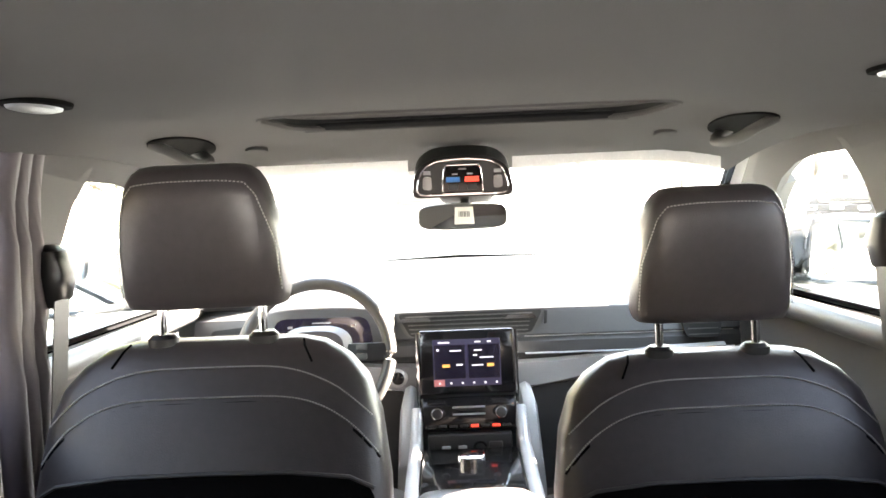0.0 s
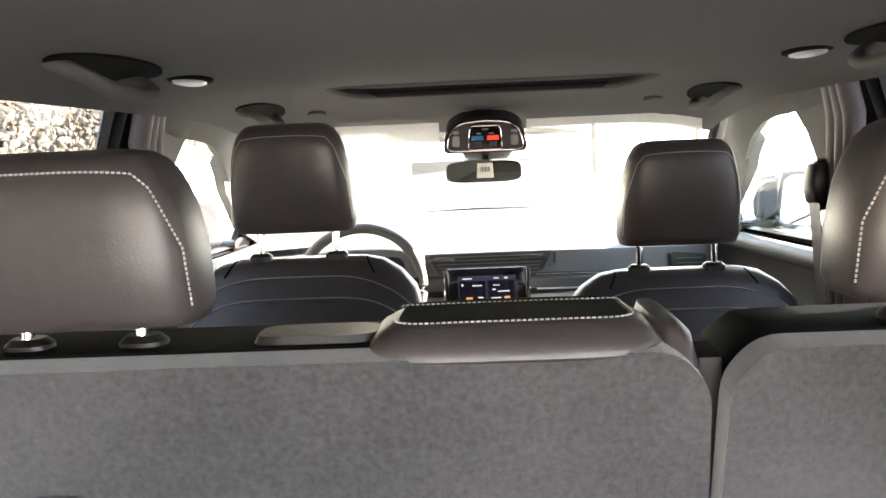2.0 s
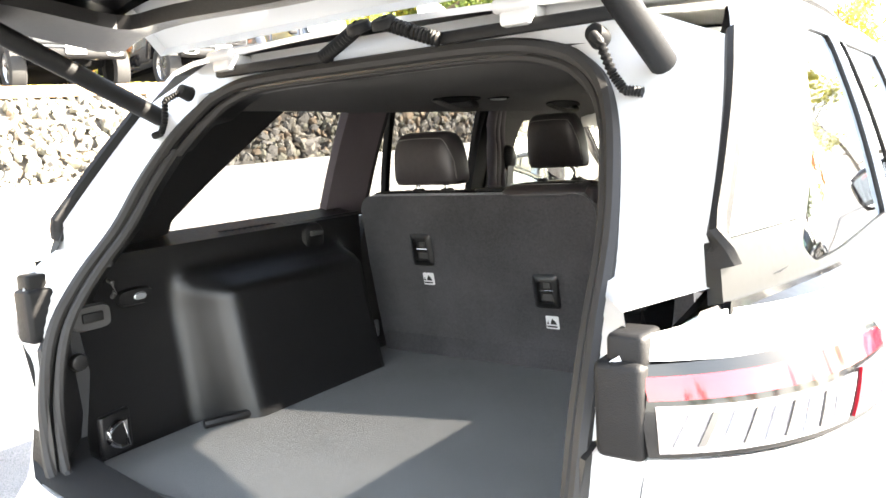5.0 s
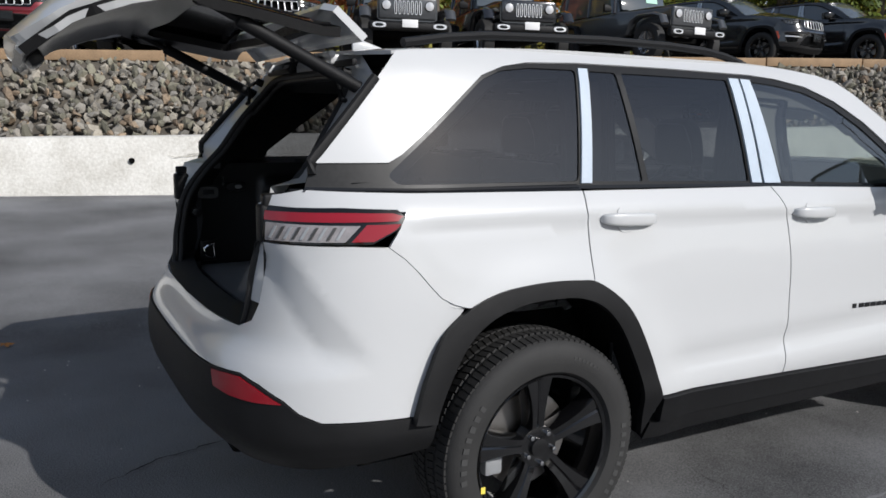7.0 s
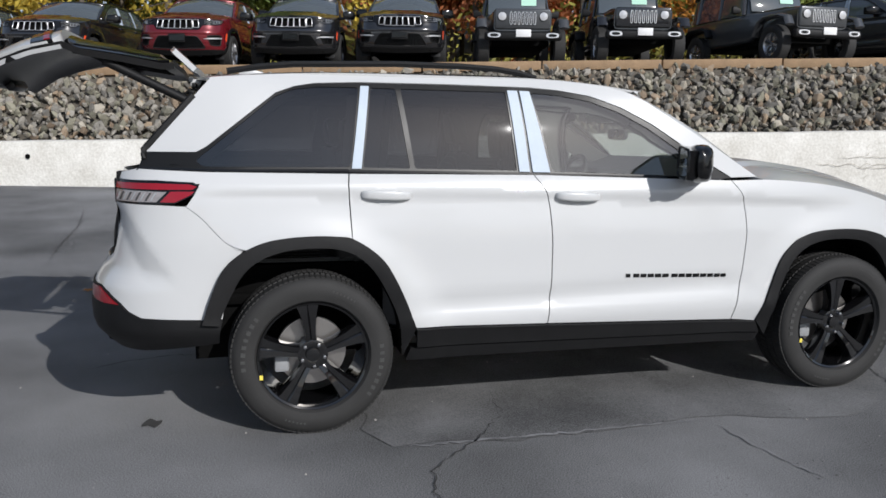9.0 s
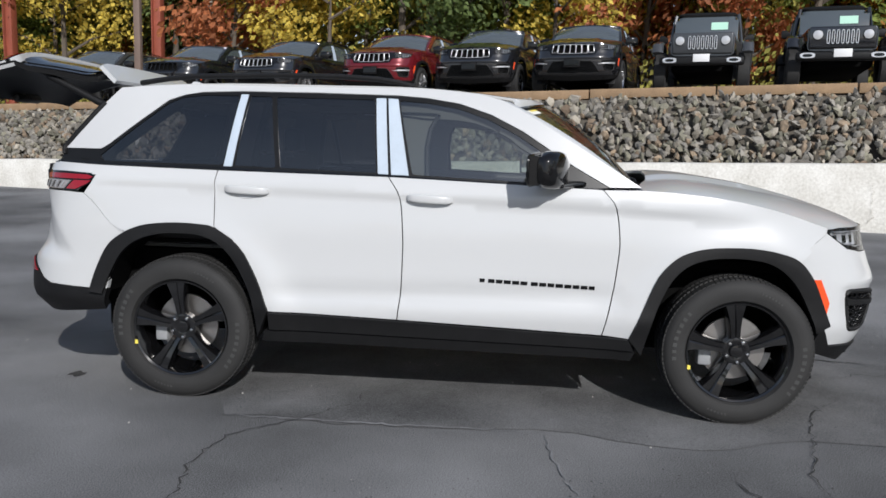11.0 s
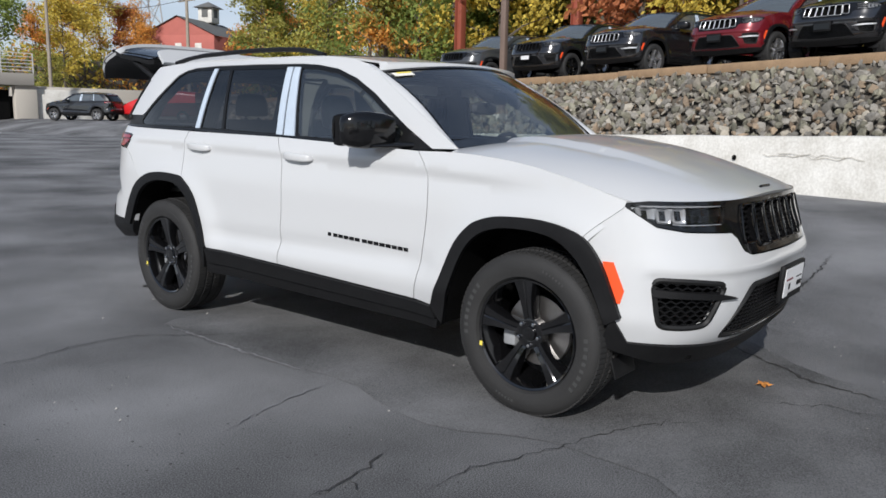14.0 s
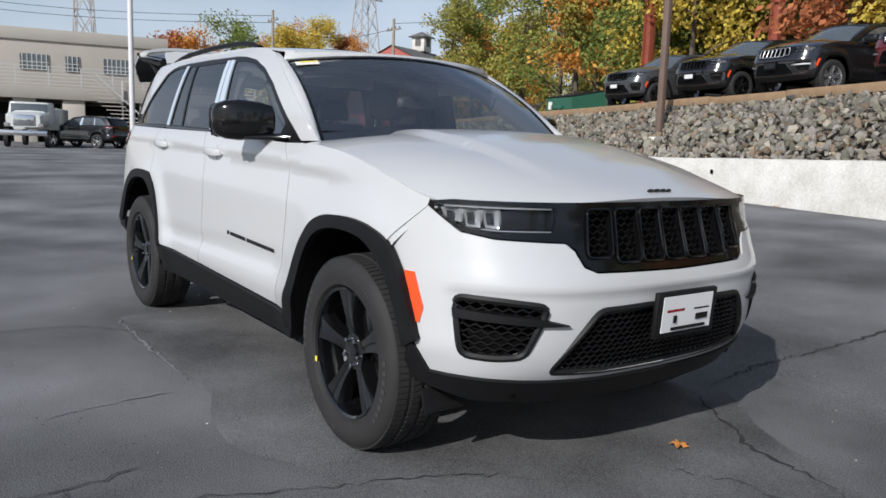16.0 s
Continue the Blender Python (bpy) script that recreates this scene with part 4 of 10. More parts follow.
panel("rear_valance", [(77.5, 0.586)] + [(a, z - 0.002) for a, z in BUMPER_LOW] + [(-a, z - 0.002) for a, z in BUMPER_LOW[::-1][1:]] + [(-77.5, 0.586), (-76, 0.47), (-55, 0.43), (0, 0.41), (55, 0.43), (76, 0.47)], lambda p, z: rear(p, z, 0.008 - 0.5 * max(0, 0.52 - z)), M_BLACKTRIM, car, "black textured lower rear bumper", step=0.04, thick=0.05, out=(0, -1, 0), scale=RS)


def rear_corner(sg):
    ov = (sg * 0.5, -1, 0)
    tl = panel("tail_light", [(sg * a, z) for a, z in round_poly([(71.5, 1.190), (70.0, 1.155), (65.5, 1.116), (46, 1.116), (45.5, 1.218), (60, 1.220), (70, 1.212)], 0.01, 2)], lambda p, z: rear(p, z, 0.002), M_GLOSSBLACK, car, "red and clear wraparound tail light", step=0.03, thick=0.03, out=ov, scale=RS)
    panel("red_light_bar", [(sg * 71, 1.194), (sg * 70, 1.180), (sg * 46.2, 1.180), (sg * 46, 1.206), (sg * 60, 1.207), (sg * 69, 1.203)], lambda p, z: rear(p, z, 0.006), M_REDLAMP, tl, step=0.03, thick=0.006, out=ov, scale=RS)
    panel("clear_lamp", [(sg * 63.5, 1.170), (sg * 61.0, 1.124), (sg * 46.6, 1.122), (sg * 46.6, 1.174)], lambda p, z: rear(p, z, 0.006), M_CLEARLAMP, tl, step=0.03, thick=0.006, out=ov, scale=RS)
    for k in range(9):   # slanted optics behind the clear lens
        a0 = 47.4 + 1.5 * k
        panel("lamp_rib", [(sg * a0, 1.130), (sg * (a0 + 0.5), 1.130), (sg * (a0 + 1.7), 1.166), (sg * (a0 + 1.2), 1.166)], lambda p, z: rear(p, z, 0.009), M_BEZEL if k % 2 else M_SATIN, tl, step=0.03, thick=0.003, out=ov, scale=RS)
    panel("red_lamp", [(sg * 70.6, 1.172), (sg * 69.6, 1.156), (sg * 65.8, 1.124), (sg * 62.0, 1.124), (sg * 64.5, 1.172)], lambda p, z: rear(p, z, 0.006), M_REDLAMP, tl, step=0.03, thick=0.006, out=ov, scale=RS)
    panel("bumper_reflector", [(sg * 35.6, 0.712), (sg * 40, 0.718), (sg * 43.2, 0.719), (sg * 46.6, 0.697), (sg * 51.3, 0.656), (sg * 46.5, 0.654), (sg * 41, 0.658), (sg * 36.8, 0.668)], lambda p, z: rear(p, z, 0.012), M_REDLAMP, car, "red bumper reflector", step=0.03, thick=0.01, out=ov, scale=RS)
    bm = B()   # dark moulding between the lamp and the load opening
    add_box(bm, (0.060, 0.075, 0.115), (sg * 0.662, -0.838, 1.165), 0.010, 3)
    add_box(bm, (0.046, 0.060, 0.050), (sg * 0.668, -0.835, 1.228), 0.008, 3)
    part("lamp_side_moulding", bm, M_BLACKTRIM, car, "dark grey moulding beside the tail light")
    bm = B()   # narrow black shelf closing the belt line
    ys = [-0.80 + 0.045 * k for k in range(23)]
    add_strip(bm, [upper(sg, -0.012)(y, 1.270) for y in ys], [side(sg, -0.006)(y, float(np.interp(y, [-0.84, -0.77, -0.45, 0.19], [1.246, 1.262, 1.250, 1.240]))) for y in ys], 0)
    part("belt_shelf", bm, M_SATINBLACK, car)
    bm = B()   # cap closing the corner above the tail light
    ks = [k / 10 for k in range(11)]
    add_strip(bm, [rear(sg * (45.5 + 16 * u), 1.226 + 0.012 * u, -0.008) for u in ks], [upper(sg, -0.022)(-0.775 + 0.20 * u, 1.264) for u in ks], 0)
    part("belt_corner_cap", bm, M_WHITE, car)
    # inner black sill of the load opening along the body edge
    bm = B()
    pts_a = [rear_sculpt(sg * a, z, 0.0) for a, z in ((47, 1.24), (46, 1.112), (45.3, 1.0), (44.5, 0.92), (43, 0.868), (39.5, 0.842), (20, 0.835), (0, 0.832))]
    pts_b = [Vector((p.x * 0.93, p.y + 0.10, p.z + 0.02)) for p in pts_a]
    add_strip(bm, pts_a, pts_b, 0)
    part("load_opening_sill", bm, M_BLACKTRIM, car)


both(rear_corner)


# ---- wheels ----
def wheel(sg, y):
    w = thing("wheel", "", "")
    w.name = "wheel"
    bm = B()
    R = 0.386
    add_lathe(bm, [(0.105, 0.262), (0.128, 0.275), (0.134, 0.30), (0.136, 0.325), (0.130, 0.352), (0.118, 0.372), (0.100, 0.382), (0.06, R), (0.0, R), (-0.06, R), (-0.10, 0.382), (-0.118, 0.372), (-0.130, 0.352), (-0.136, 0.32), (-0.128, 0.275), (-0.105, 0.262)], 72)
    tyre = part("tyre", bm, M_TYRE, w)
    # tread blocks and shoulder grooves
    bm = B()
    for k in range(96):
        a = 2 * math.pi * k / 96
        for off, ln, tw in ((0.087, 0.044, 0.0), (0.030, 0.040, 0.02), (-0.030, 0.040, -0.02), (-0.087, 0.044, 0.0)):
            n = bmesh.new()
            bmesh.ops.create_cube(n, size=1.0)
            drop = 0.006 if abs(off) > 0.05 else 0.0
            n.transform(Matrix.Rotation(a, 4, "X") @ Matrix.Translation((off, 0, R + 0.002 - drop)) @ Matrix.Rotation(math.copysign(0.11, off) if drop else 0, 4, "Y") @ Matrix.Rotation(tw * 10, 4, "Z") @ Matrix.Diagonal((ln, 0.0195, 0.010, 1)))
            merge(bm, n)
    tagged(part("tread", bm, M_TYRE, tyre), "", "", kind="stuff")
    bm = B()
    for a0, cnt, wd in ((78, 8, 5.0), (258, 8, 5.0), (165, 6, 2.6), (335, 7, 2.6)):
        for k in range(cnt):
            a = radians(a0 + (k - cnt / 2) * wd * 1.25)
            n = bmesh.new()
            bmesh.ops.create_cube(n, size=1.0)
            n.transform(Matrix.Rotation(a, 4, "X") @ Matrix.Translation((sg * 0.1352, 0, 0.327)) @ Matrix.Diagonal((0.003, (0.020 if cnt > 7 else 0.009) * (0.75 + 0.25 * ((k * 7) % 3) / 2), 0.021 if cnt > 7 else 0.010, 1)))
            merge(bm, n)
    tagged(part("sidewall_relief", bm, M_TYRELETTER, tyre), "", "", kind="stuff")
    bm = B()
    add_lathe(bm, [(0.108, 0.266), (0.118, 0.262), (0.112, 0.252), (0.07, 0.242), (-0.09, 0.236), (-0.10, 0.255)], 64)
    if sg < 0:
        bm.transform(Matrix.Scale(-1, 4, (1, 0, 0)))
    rim = part("rim", bm, M_RIM, w)
    for k in range(5):
        a = 2 * math.pi * k / 5 + 0.1
        bm = B()
        rows = []
        for x, r, h in ((0.074, 0.045, 0.031), (0.086, 0.085, 0.030), (0.094, 0.13, 0.033), (0.101, 0.18, 0.042), (0.106, 0.225, 0.055), (0.108, 0.250, 0.066)):
            rows.append([bm.verts.new(v) for v in ((x - 0.060, -h, r), (x - 0.022, -h, r), (x, -h * 0.78, r), (x - 0.003, -h * 0.12, r), (x - 0.008, 0.0, r), (x - 0.003, h * 0.12, r), (x, h * 0.78, r), (x - 0.022, h, r), (x - 0.060, h, r))])
        for p, q in zip(rows, rows[1:]):
            for j in range(9):
                bm.faces.new((p[j], p[(j + 1) % 9], q[(j + 1) % 9], q[j]))
        bm.faces.new(rows[0]), bm.faces.new(rows[-1][::-1])
        bm.transform(Matrix.Rotation(a, 4, "X"))
        if sg < 0:
            bm.transform(Matrix.Scale(-1, 4, (1, 0, 0)))
        part("spoke", bm, M_RIM, rim, angle=25)
    bm = B()
    add_lathe(bm, [(sg * 0.03, 0.001), (sg * 0.03, 0.075), (sg * 0.078, 0.072), (sg * 0.082, 0.060), (sg * 0.076, 0.034)], 40)
    add_lathe(bm, [(sg * 0.076, 0.034), (sg * 0.088, 0.032), (sg * 0.090, 0.02), (sg * 0.090, 0.0005)], 32)
    part("hub_cap", bm, M_RIM, rim)
    for k in range(5):
        a = -2 * math.pi * (k + 0.5) / 5 - 0.1
        bm = B()
        add_cyl(bm, 0.0095, 0.0085, 0.03, (sg * 0.083, math.sin(a) * 0.0555, math.cos(a) * 0.0555), (0, 90, 0), 6, 0.001)
        part("lug_nut", bm, M_CHROME, rim)
    bm = B()
    add_lathe(bm, [(sg * 0.0, 0.06), (sg * 0.0, 0.168), (sg * -0.022, 0.168), (sg * -0.022, 0.06)], 48, close=True)
    part("brake_disc", bm, M_STEEL, w)
    bm = B()
    add_box(bm, (0.07, 0.07, 0.13), (sg * -0.005, -0.145, -0.03), 0.012)
    part("brake_caliper", bm, M_SATIN, w)
    bm = B()
    add_box(bm, (0.002, 0.016, 0.022), (sg * 0.1215, -0.245, -0.085), 0)
    part("balance_sticker", bm, M_YELLOW, w, "small yellow sticker")
    w.parent = car
    w.location = (sg * 0.828, y, 0.386)
    return w


for sg in (1, -1):
    wheel(sg, 0.0)
    wheel(sg, 2.964)

# underbody and dark linings between the wheels
bm = B()
add_box(bm, (1.30, 1.75, 0.06), (0, 1.48, 0.34), 0.02)
add_box(bm, (1.30, 0.62, 0.05), (0, 3.32, 0.36), 0.02)
add_box(bm, (1.20, 0.55, 0.05), (0, -0.68, 0.45), 0.02)
add_box(bm, (1.36, 1.0, 0.06), (0, 0.0, 0.62), 0.02)
add_box(bm, (1.36, 1.0, 0.06), (0, 2.95, 0.80), 0.02)
part("underbody", bm, M_DARK, car)
for y0, y1 in ((-0.55, 0.52), (2.42, 3.42)):
    for sg in (1, -1):
        bm = B()
        add_box(bm, (0.02, y1 - y0, 0.46), (sg * 0.63, (y0 + y1) / 2, 0.55))
        part("inner_wheel_house", bm, M_DARK, car)


# ---- car details: mirrors, handles, badges, plate, wipers, liftgate ----
def car_small(sg):
    rd, fd = DOORS[sg]
    # flush door handles with a grip recess
    for (y, z), par in (((0.36, 1.147), rd), ((1.345, 1.128), fd)):
        bm = B()
        add_loft(bm, [((sg * (side_x(y + d, z) + o), y + d, z - 0.004 * d / 0.11), (hx, hz), 0) for d, o, hx, hz in ((-0.122, 0.002, 0.006, 0.010), (-0.112, 0.014, 0.012, 0.017), (-0.085, 0.024, 0.013, 0.021), (-0.04, 0.030, 0.013, 0.023), (0.0, 0.031, 0.013, 0.023), (0.04, 0.030, 0.013, 0.023), (0.085, 0.024, 0.013, 0.021), (0.112, 0.014, 0.012, 0.017), (0.122, 0.002, 0.006, 0.010))], "y", 20, 3.2)
        h = part("door_handle", bm, M_WHITE, par, angle=55)
        bm = B()
        add_panel(bm, round_poly([(y - 0.055, z + 0.040), (y + 0.055, z + 0.040), (y + 0.045, z - 0.045), (y - 0.045, z - 0.047)], 0.03, 4), lambda a, b, q=y, w=z: side(sg, 0.003 - 0.0 * q)(a, b), step=0.02, thick=0.002, out=(sg, 0, 0))
        part("handle_recess", bm, M_WHITE, h, fix=False)
    # badge on the front door: plain bars in place of the lettering
    y = 1.622
    widths = [0.026] + [0.034, 0.034, 0.036, 0.036, 0.036] + [0.036, 0.036, 0.034, 0.038, 0.036, 0.034, 0.034, 0.030]
    k = 0
    for i, w in enumerate(widths):
        z = 0.712 - 0.036 * (y - 1.62)
        bm = B()
        add_panel(bm, [(y, z - 0.009), (y + w, z - 0.0095), (y + w, z + 0.0095), (y, z + 0.010)], side(sg, 0.003), step=0.02, thick=0.003, out=(sg, 0, 0))
        part("badge_bar", bm, M_GLOSSBLACK, fd, fix=False)
        y += w + (0.018 if i in (0, 5) else 0.0075)
    # mirror: base arm, shell, glass, black scalp
    bm = B()
    add_loft(bm, [((sg * 0.795, 2.10, 1.222), (0.085, 0.020), 0), ((sg * 0.84, 2.07, 1.222), (0.070, 0.020), 0), ((sg * 0.90, 2.03, 1.220), (0.056, 0.016), 0), ((sg * 1.00, 1.99, 1.216), (0.045, 0.010), 0)], "x", 20, 3)
    mb = part("mirror_arm", bm, M_GLOSSBLACK, car)
    bm = B()
    add_loft(bm, [((sg * x, 2.02 - 0.35 * (x - 0.86), 1.298), (0.058 * k, hz * 1.06), d) for x, k, hz, d in ((0.845, 0.4, 0.045, 0), (0.862, 0.85, 0.072, 0), (0.92, 1.1, 0.086, 0), (1.00, 1.15, 0.092, 0), (1.06, 1.02, 0.086, 0), (1.10, 0.7, 0.068, 0), (1.115, 0.3, 0.04, 0))], "x", 24, 3.4)
    mr = part("door_mirror", bm, M_GLOSSBLACK, car, "gloss black door mirror")
    bm = B()
    add_panel(bm, round_poly([(0.878, 1.232), (1.085, 1.226), (1.088, 1.362), (0.892, 1.380)], 0.035, 5), lambda x, z: Vector((sg * x, 1.920 - 0.35 * (x - 0.88), z)), step=0.05, thick=0.004, out=(0, -1, 0))
    part("mirror_glass", bm, M_MIRROR, mr, fix=False)
    bm = B()
    add_tube(bm, [(sg * x, 1.921 - 0.35 * (x - 0.88), z) for x, z in round_poly([(0.872, 1.226), (1.091, 1.220), (1.094, 1.368), (0.886, 1.386)], 0.038, 5)], 0.008, 8, closed=True)
    add_strip(bm, [Vector((sg * x, 1.921 - 0.35 * (x - 0.88), z)) for x, z in ((0.872, 1.226), (1.091, 1.220), (1.094, 1.368), (0.886, 1.386), (0.872, 1.226))], [Vector((sg * x, 1.975 - 0.35 * (x - 0.88), z)) for x, z in ((0.872, 1.226), (1.085, 1.226), (1.085, 1.366), (0.886, 1.382), (0.872, 1.226))], 0)
    part("mirror_bezel", bm, M_GLOSSBLACK, mr)
    # wipers
    bm = B()
    if sg > 0:
        add_tube(bm, [windscreen(u, 0.0) + Vector((0, 0.012, 0.004)) for u in (0.85, 0.6, 0.3, 0.05)], 0.008, 6)
    else:
        add_tube(bm, [windscreen(u, 0.01) + Vector((0, 0.012, 0.004)) for u in (0.0, -0.3, -0.6, -0.8)], 0.008, 6)
    part("wiper", bm, M_BLACKTRIM, car)
    # mud deflector ahead of the front wheel
    bm = B()
    add_box(bm, (0.20, 0.014, 0.10), (sg * 0.74, 3.36, 0.285), 0.006, rot=(18, 0, 0))
    part("air_deflector", bm, M_BLACKTRIM, car, "black rubber air deflector")


both(car_small)

# plate with a dealer insert: plain bars for its print
PL = front(0, 0.64).y
bm = B()
add_box(bm, (0.345, 0.022, 0.175), (0, PL + 0.022, 0.635), 0.006, rot=(-4, 0, 0))
plate = part("licence_plate_holder", bm, M_BLACKTRIM, car, "black plate frame with a white dealer insert")
bm = B()
add_box(bm, (0.285, 0.003, 0.135), (0, PL + 0.0345, 0.637), 0, rot=(-4, 0, 0))
part("plate_insert", bm, M_WHITEPRINT, plate)
for w, h, x, z, m in ((0.25, 0.022, 0, 0.678, M_BLACKTRIM), (0.10, 0.010, 0.07, 0.650, M_REDLAMP), (0.09, 0.006, -0.08, 0.648, M_BLACKTRIM), (0.018, 0.028, 0.075, 0.618, M_BLACKTRIM), (0.07, 0.022, -0.08, 0.618, M_BLACKTRIM), (0.20, 0.012, 0, 0.584, M_BLACKTRIM)):
    bm = B()
    add_box(bm, (w, 0.002, h), (x, PL + 0.0375 - 0.07 * (z - 0.637), z), 0, rot=(-4, 0, 0))
    part("print_bar", bm, m, plate)
# bonnet badge as a plain bar
bm = B()
for x, w in ((-0.055, 0.018), (-0.022, 0.026), (0.014, 0.026), (0.05, 0.024)):
    p = hood(x, 3.69)
    add_box(bm, (w, 0.012, 0.022), (x, p.y, p.z + 0.002), 0.004, rot=(-52, 0, 0))
part("bonnet_badge", bm, M_GLOSSBLACK, car, "small black bonnet badge", angle=60)
# windscreen sticker
bm = B()
add_panel(bm, [(0.79, 0.875), (0.945, 0.875), (0.945, 0.935), (0.79, 0.935)], lambda u, v: windscreen(u, v) + Vector((0, 0.004, 0.006)), step=0.1, thick=0, out=(0, 1, 1))
stk = part("windscreen_sticker", bm, M_STICKER, car, "paper sticker inside the windscreen corner", fix=False)
bm = B()
add_panel(bm, [(0.80, 0.912), (0.91, 0.912), (0.91, 0.930), (0.80, 0.930)], lambda u, v: windscreen(u, v) + Vector((0, 0.0055, 0.008)), step=0.1, thick=0, out=(0, 1, 1))
part("sticker_stripe", bm, M_YELLOW, stk, fix=False)
# shark fin
bm = B()
add_loft(bm, [((0, y, 1.737 + h / 2), (0.016 * k, h / 2 + 0.003), 0) for y, h, k in ((-0.16, 0.008, 0.4), (-0.20, 0.02, 0.9), (-0.25, 0.036, 1.0), (-0.285, 0.040, 0.8), (-0.30, 0.03, 0.4))], "y", 12, 2.2)
part("antenna_fin", bm, M_WHITE, car)

# ---- liftgate, raised ----
GATE_Y, GATE_Z, GATE_UP = -0.47, 1.700, radians(62)
gate = thing("liftgate", "", "")
gate.parent = car
gate.location = (0, GATE_Y, GATE_Z)
gate.rotation_euler = (GATE_UP * -1, 0, 0)


def g(x, y, z):
    """A place on the closed gate, seen from its hinge."""
    return Vector((x, y - GATE_Y, z - GATE_Z))


def gate_y(z):
    return float(np.interp(z, [0.74, 0.80, 0.95, 1.08, 1.24, 1.26, 1.40, 1.58], [-0.935, -0.955, -0.995, -0.99, -0.955, -0.905, -0.80, -0.655]))


def gate_map(off):
    return lambda x, z: g(x, gate_y(z) - off + 0.10 * (abs(x) / 0.7) ** 4, z)


lower = round_poly([(-0.60, 1.24), (0.60, 1.24), (0.66, 1.19), (0.64, 1.05), (0.60, 0.90), (0.52, 0.79), (-0.52, 0.79), (-0.60, 0.90), (-0.64, 1.05), (-0.66, 1.19)], 0.03, 3)
panel("gate_skin", lower, gate_map(0.0), M_WHITE, gate, step=0.06, thick=0.04, out=(0, -1, 0))
panel("gate_glass", round_poly([(-0.62, 1.255), (0.62, 1.255), (0.56, 1.57), (-0.56, 1.57)], 0.04, 3), gate_map(0.002), M_GLOSSBLACK, gate, "dark rear window", step=0.06, thick=0.01, out=(0, -1, 0))
for sg in (1, -1):
    panel("gate_pillar", [(sg * 0.625, 1.262), (sg * 0.655, 1.262), (sg * 0.60, 1.60), (sg * 0.565, 1.59)], gate_map(-0.004), M_GLOSSBLACK, gate, step=0.06, thick=0.03, out=(0, -1, 0))
    tl = panel("gate_lamp", [(sg * 0.66, 1.205), (sg * 0.42, 1.205), (sg * 0.46, 1.120), (sg * 0.645, 1.115)], gate_map(0.006), M_GLOSSBLACK, gate, "tail light section on the gate", step=0.06, thick=0.02, out=(0, -1, 0))
    panel("gate_red_lens", [(sg * 0.655, 1.198), (sg * 0.44, 1.198), (sg * 0.45, 1.172), (sg * 0.65, 1.172)], gate_map(0.010), M_REDLAMP, tl, step=0.06, thick=0.005, out=(0, -1, 0))
    panel("gate_side_flange", [(sg * 0.66, 1.22), (sg * 0.635, 1.22), (sg * 0.61, 1.0), (sg * 0.50, 0.80), (sg * 0.53, 0.79), (sg * 0.60, 0.90), (sg * 0.64, 1.05)], gate_map(-0.045), M_WHITE, gate, step=0.05, thick=0.02, out=(0, 1, 0))
bm = B()   # spoiler
add_panel(bm, [(-0.60, -0.51), (0.60, -0.51), (0.585, -0.63), (0.5, -0.65), (-0.5, -0.65), (-0.585, -0.63)], lambda x, y: g(x, y, 1.690 + 0.35 * (y + 0.51) + 0.015 * (1 - (x / 0.66) ** 2)), step=0.06, thick=0.025, out=(0, 0, 1))
part("gate_spoiler", bm, M_WHITE, gate, fix=False)
bm = B()
add_panel(bm, [(-0.62, 1.60), (0.62, 1.60), (0.655, 1.22), (0.63, 1.0), (0.55, 0.80), (-0.55, 0.80), (-0.63, 1.0), (-0.655, 1.22)], lambda x, z: g(x, gate_y(z) + 0.055 + 0.03 * math.cos(x * 3) + 0.10 * (abs(x) / 0.7) ** 4, z), step=0.06, thick=0.03, out=(0, 1, 0), holes=[round_poly([(-0.54, 1.29), (0.54, 1.29), (0.49, 1.55), (-0.49, 1.55)], 0.05, 3)])
part("gate_inner_trim", bm, M_TRIMDARK, gate, "black moulded inner liftgate trim", fix=False)
bm = B()
add_box(bm, (0.26, 0.05, 0.05), tuple(g(0, gate_y(0.82) + 0.09, 0.84)), 0.015)
part("gate_latch", bm, M_TRIMDARK, gate)
for sg in (1, -1):   # power struts from body to gate
    a = Vector((sg * 0.600, -0.505, 1.560))
    b = Matrix.Translation((0, GATE_Y, GATE_Z)) @ Matrix.Rotation(-GATE_UP, 4, "X") @ g(sg * 0.60, -0.82, 1.27)
    bm = B()
    add_tube(bm, [a, a.lerp(b, 0.03), a.lerp(b, 0.04), a.lerp(b, 0.78), a.lerp(b, 0.79), b], 0.014, 14, radii=[0.012, 0.012, 0.021, 0.021, 0.011, 0.011])
    part("lift_strut", bm, M_BLACKTRIM, car, "black power lift strut")


# ---- cabin and load bay ----
def headliner(x, y):
    ez = 0.045 * (abs(x) / 0.64) ** 5
    fr = max(0, (y - 1.25)) ** 2 * 0.225
    return Vector((x, y, 1.628 - ez - fr - 0.02 * max(0, -y)))


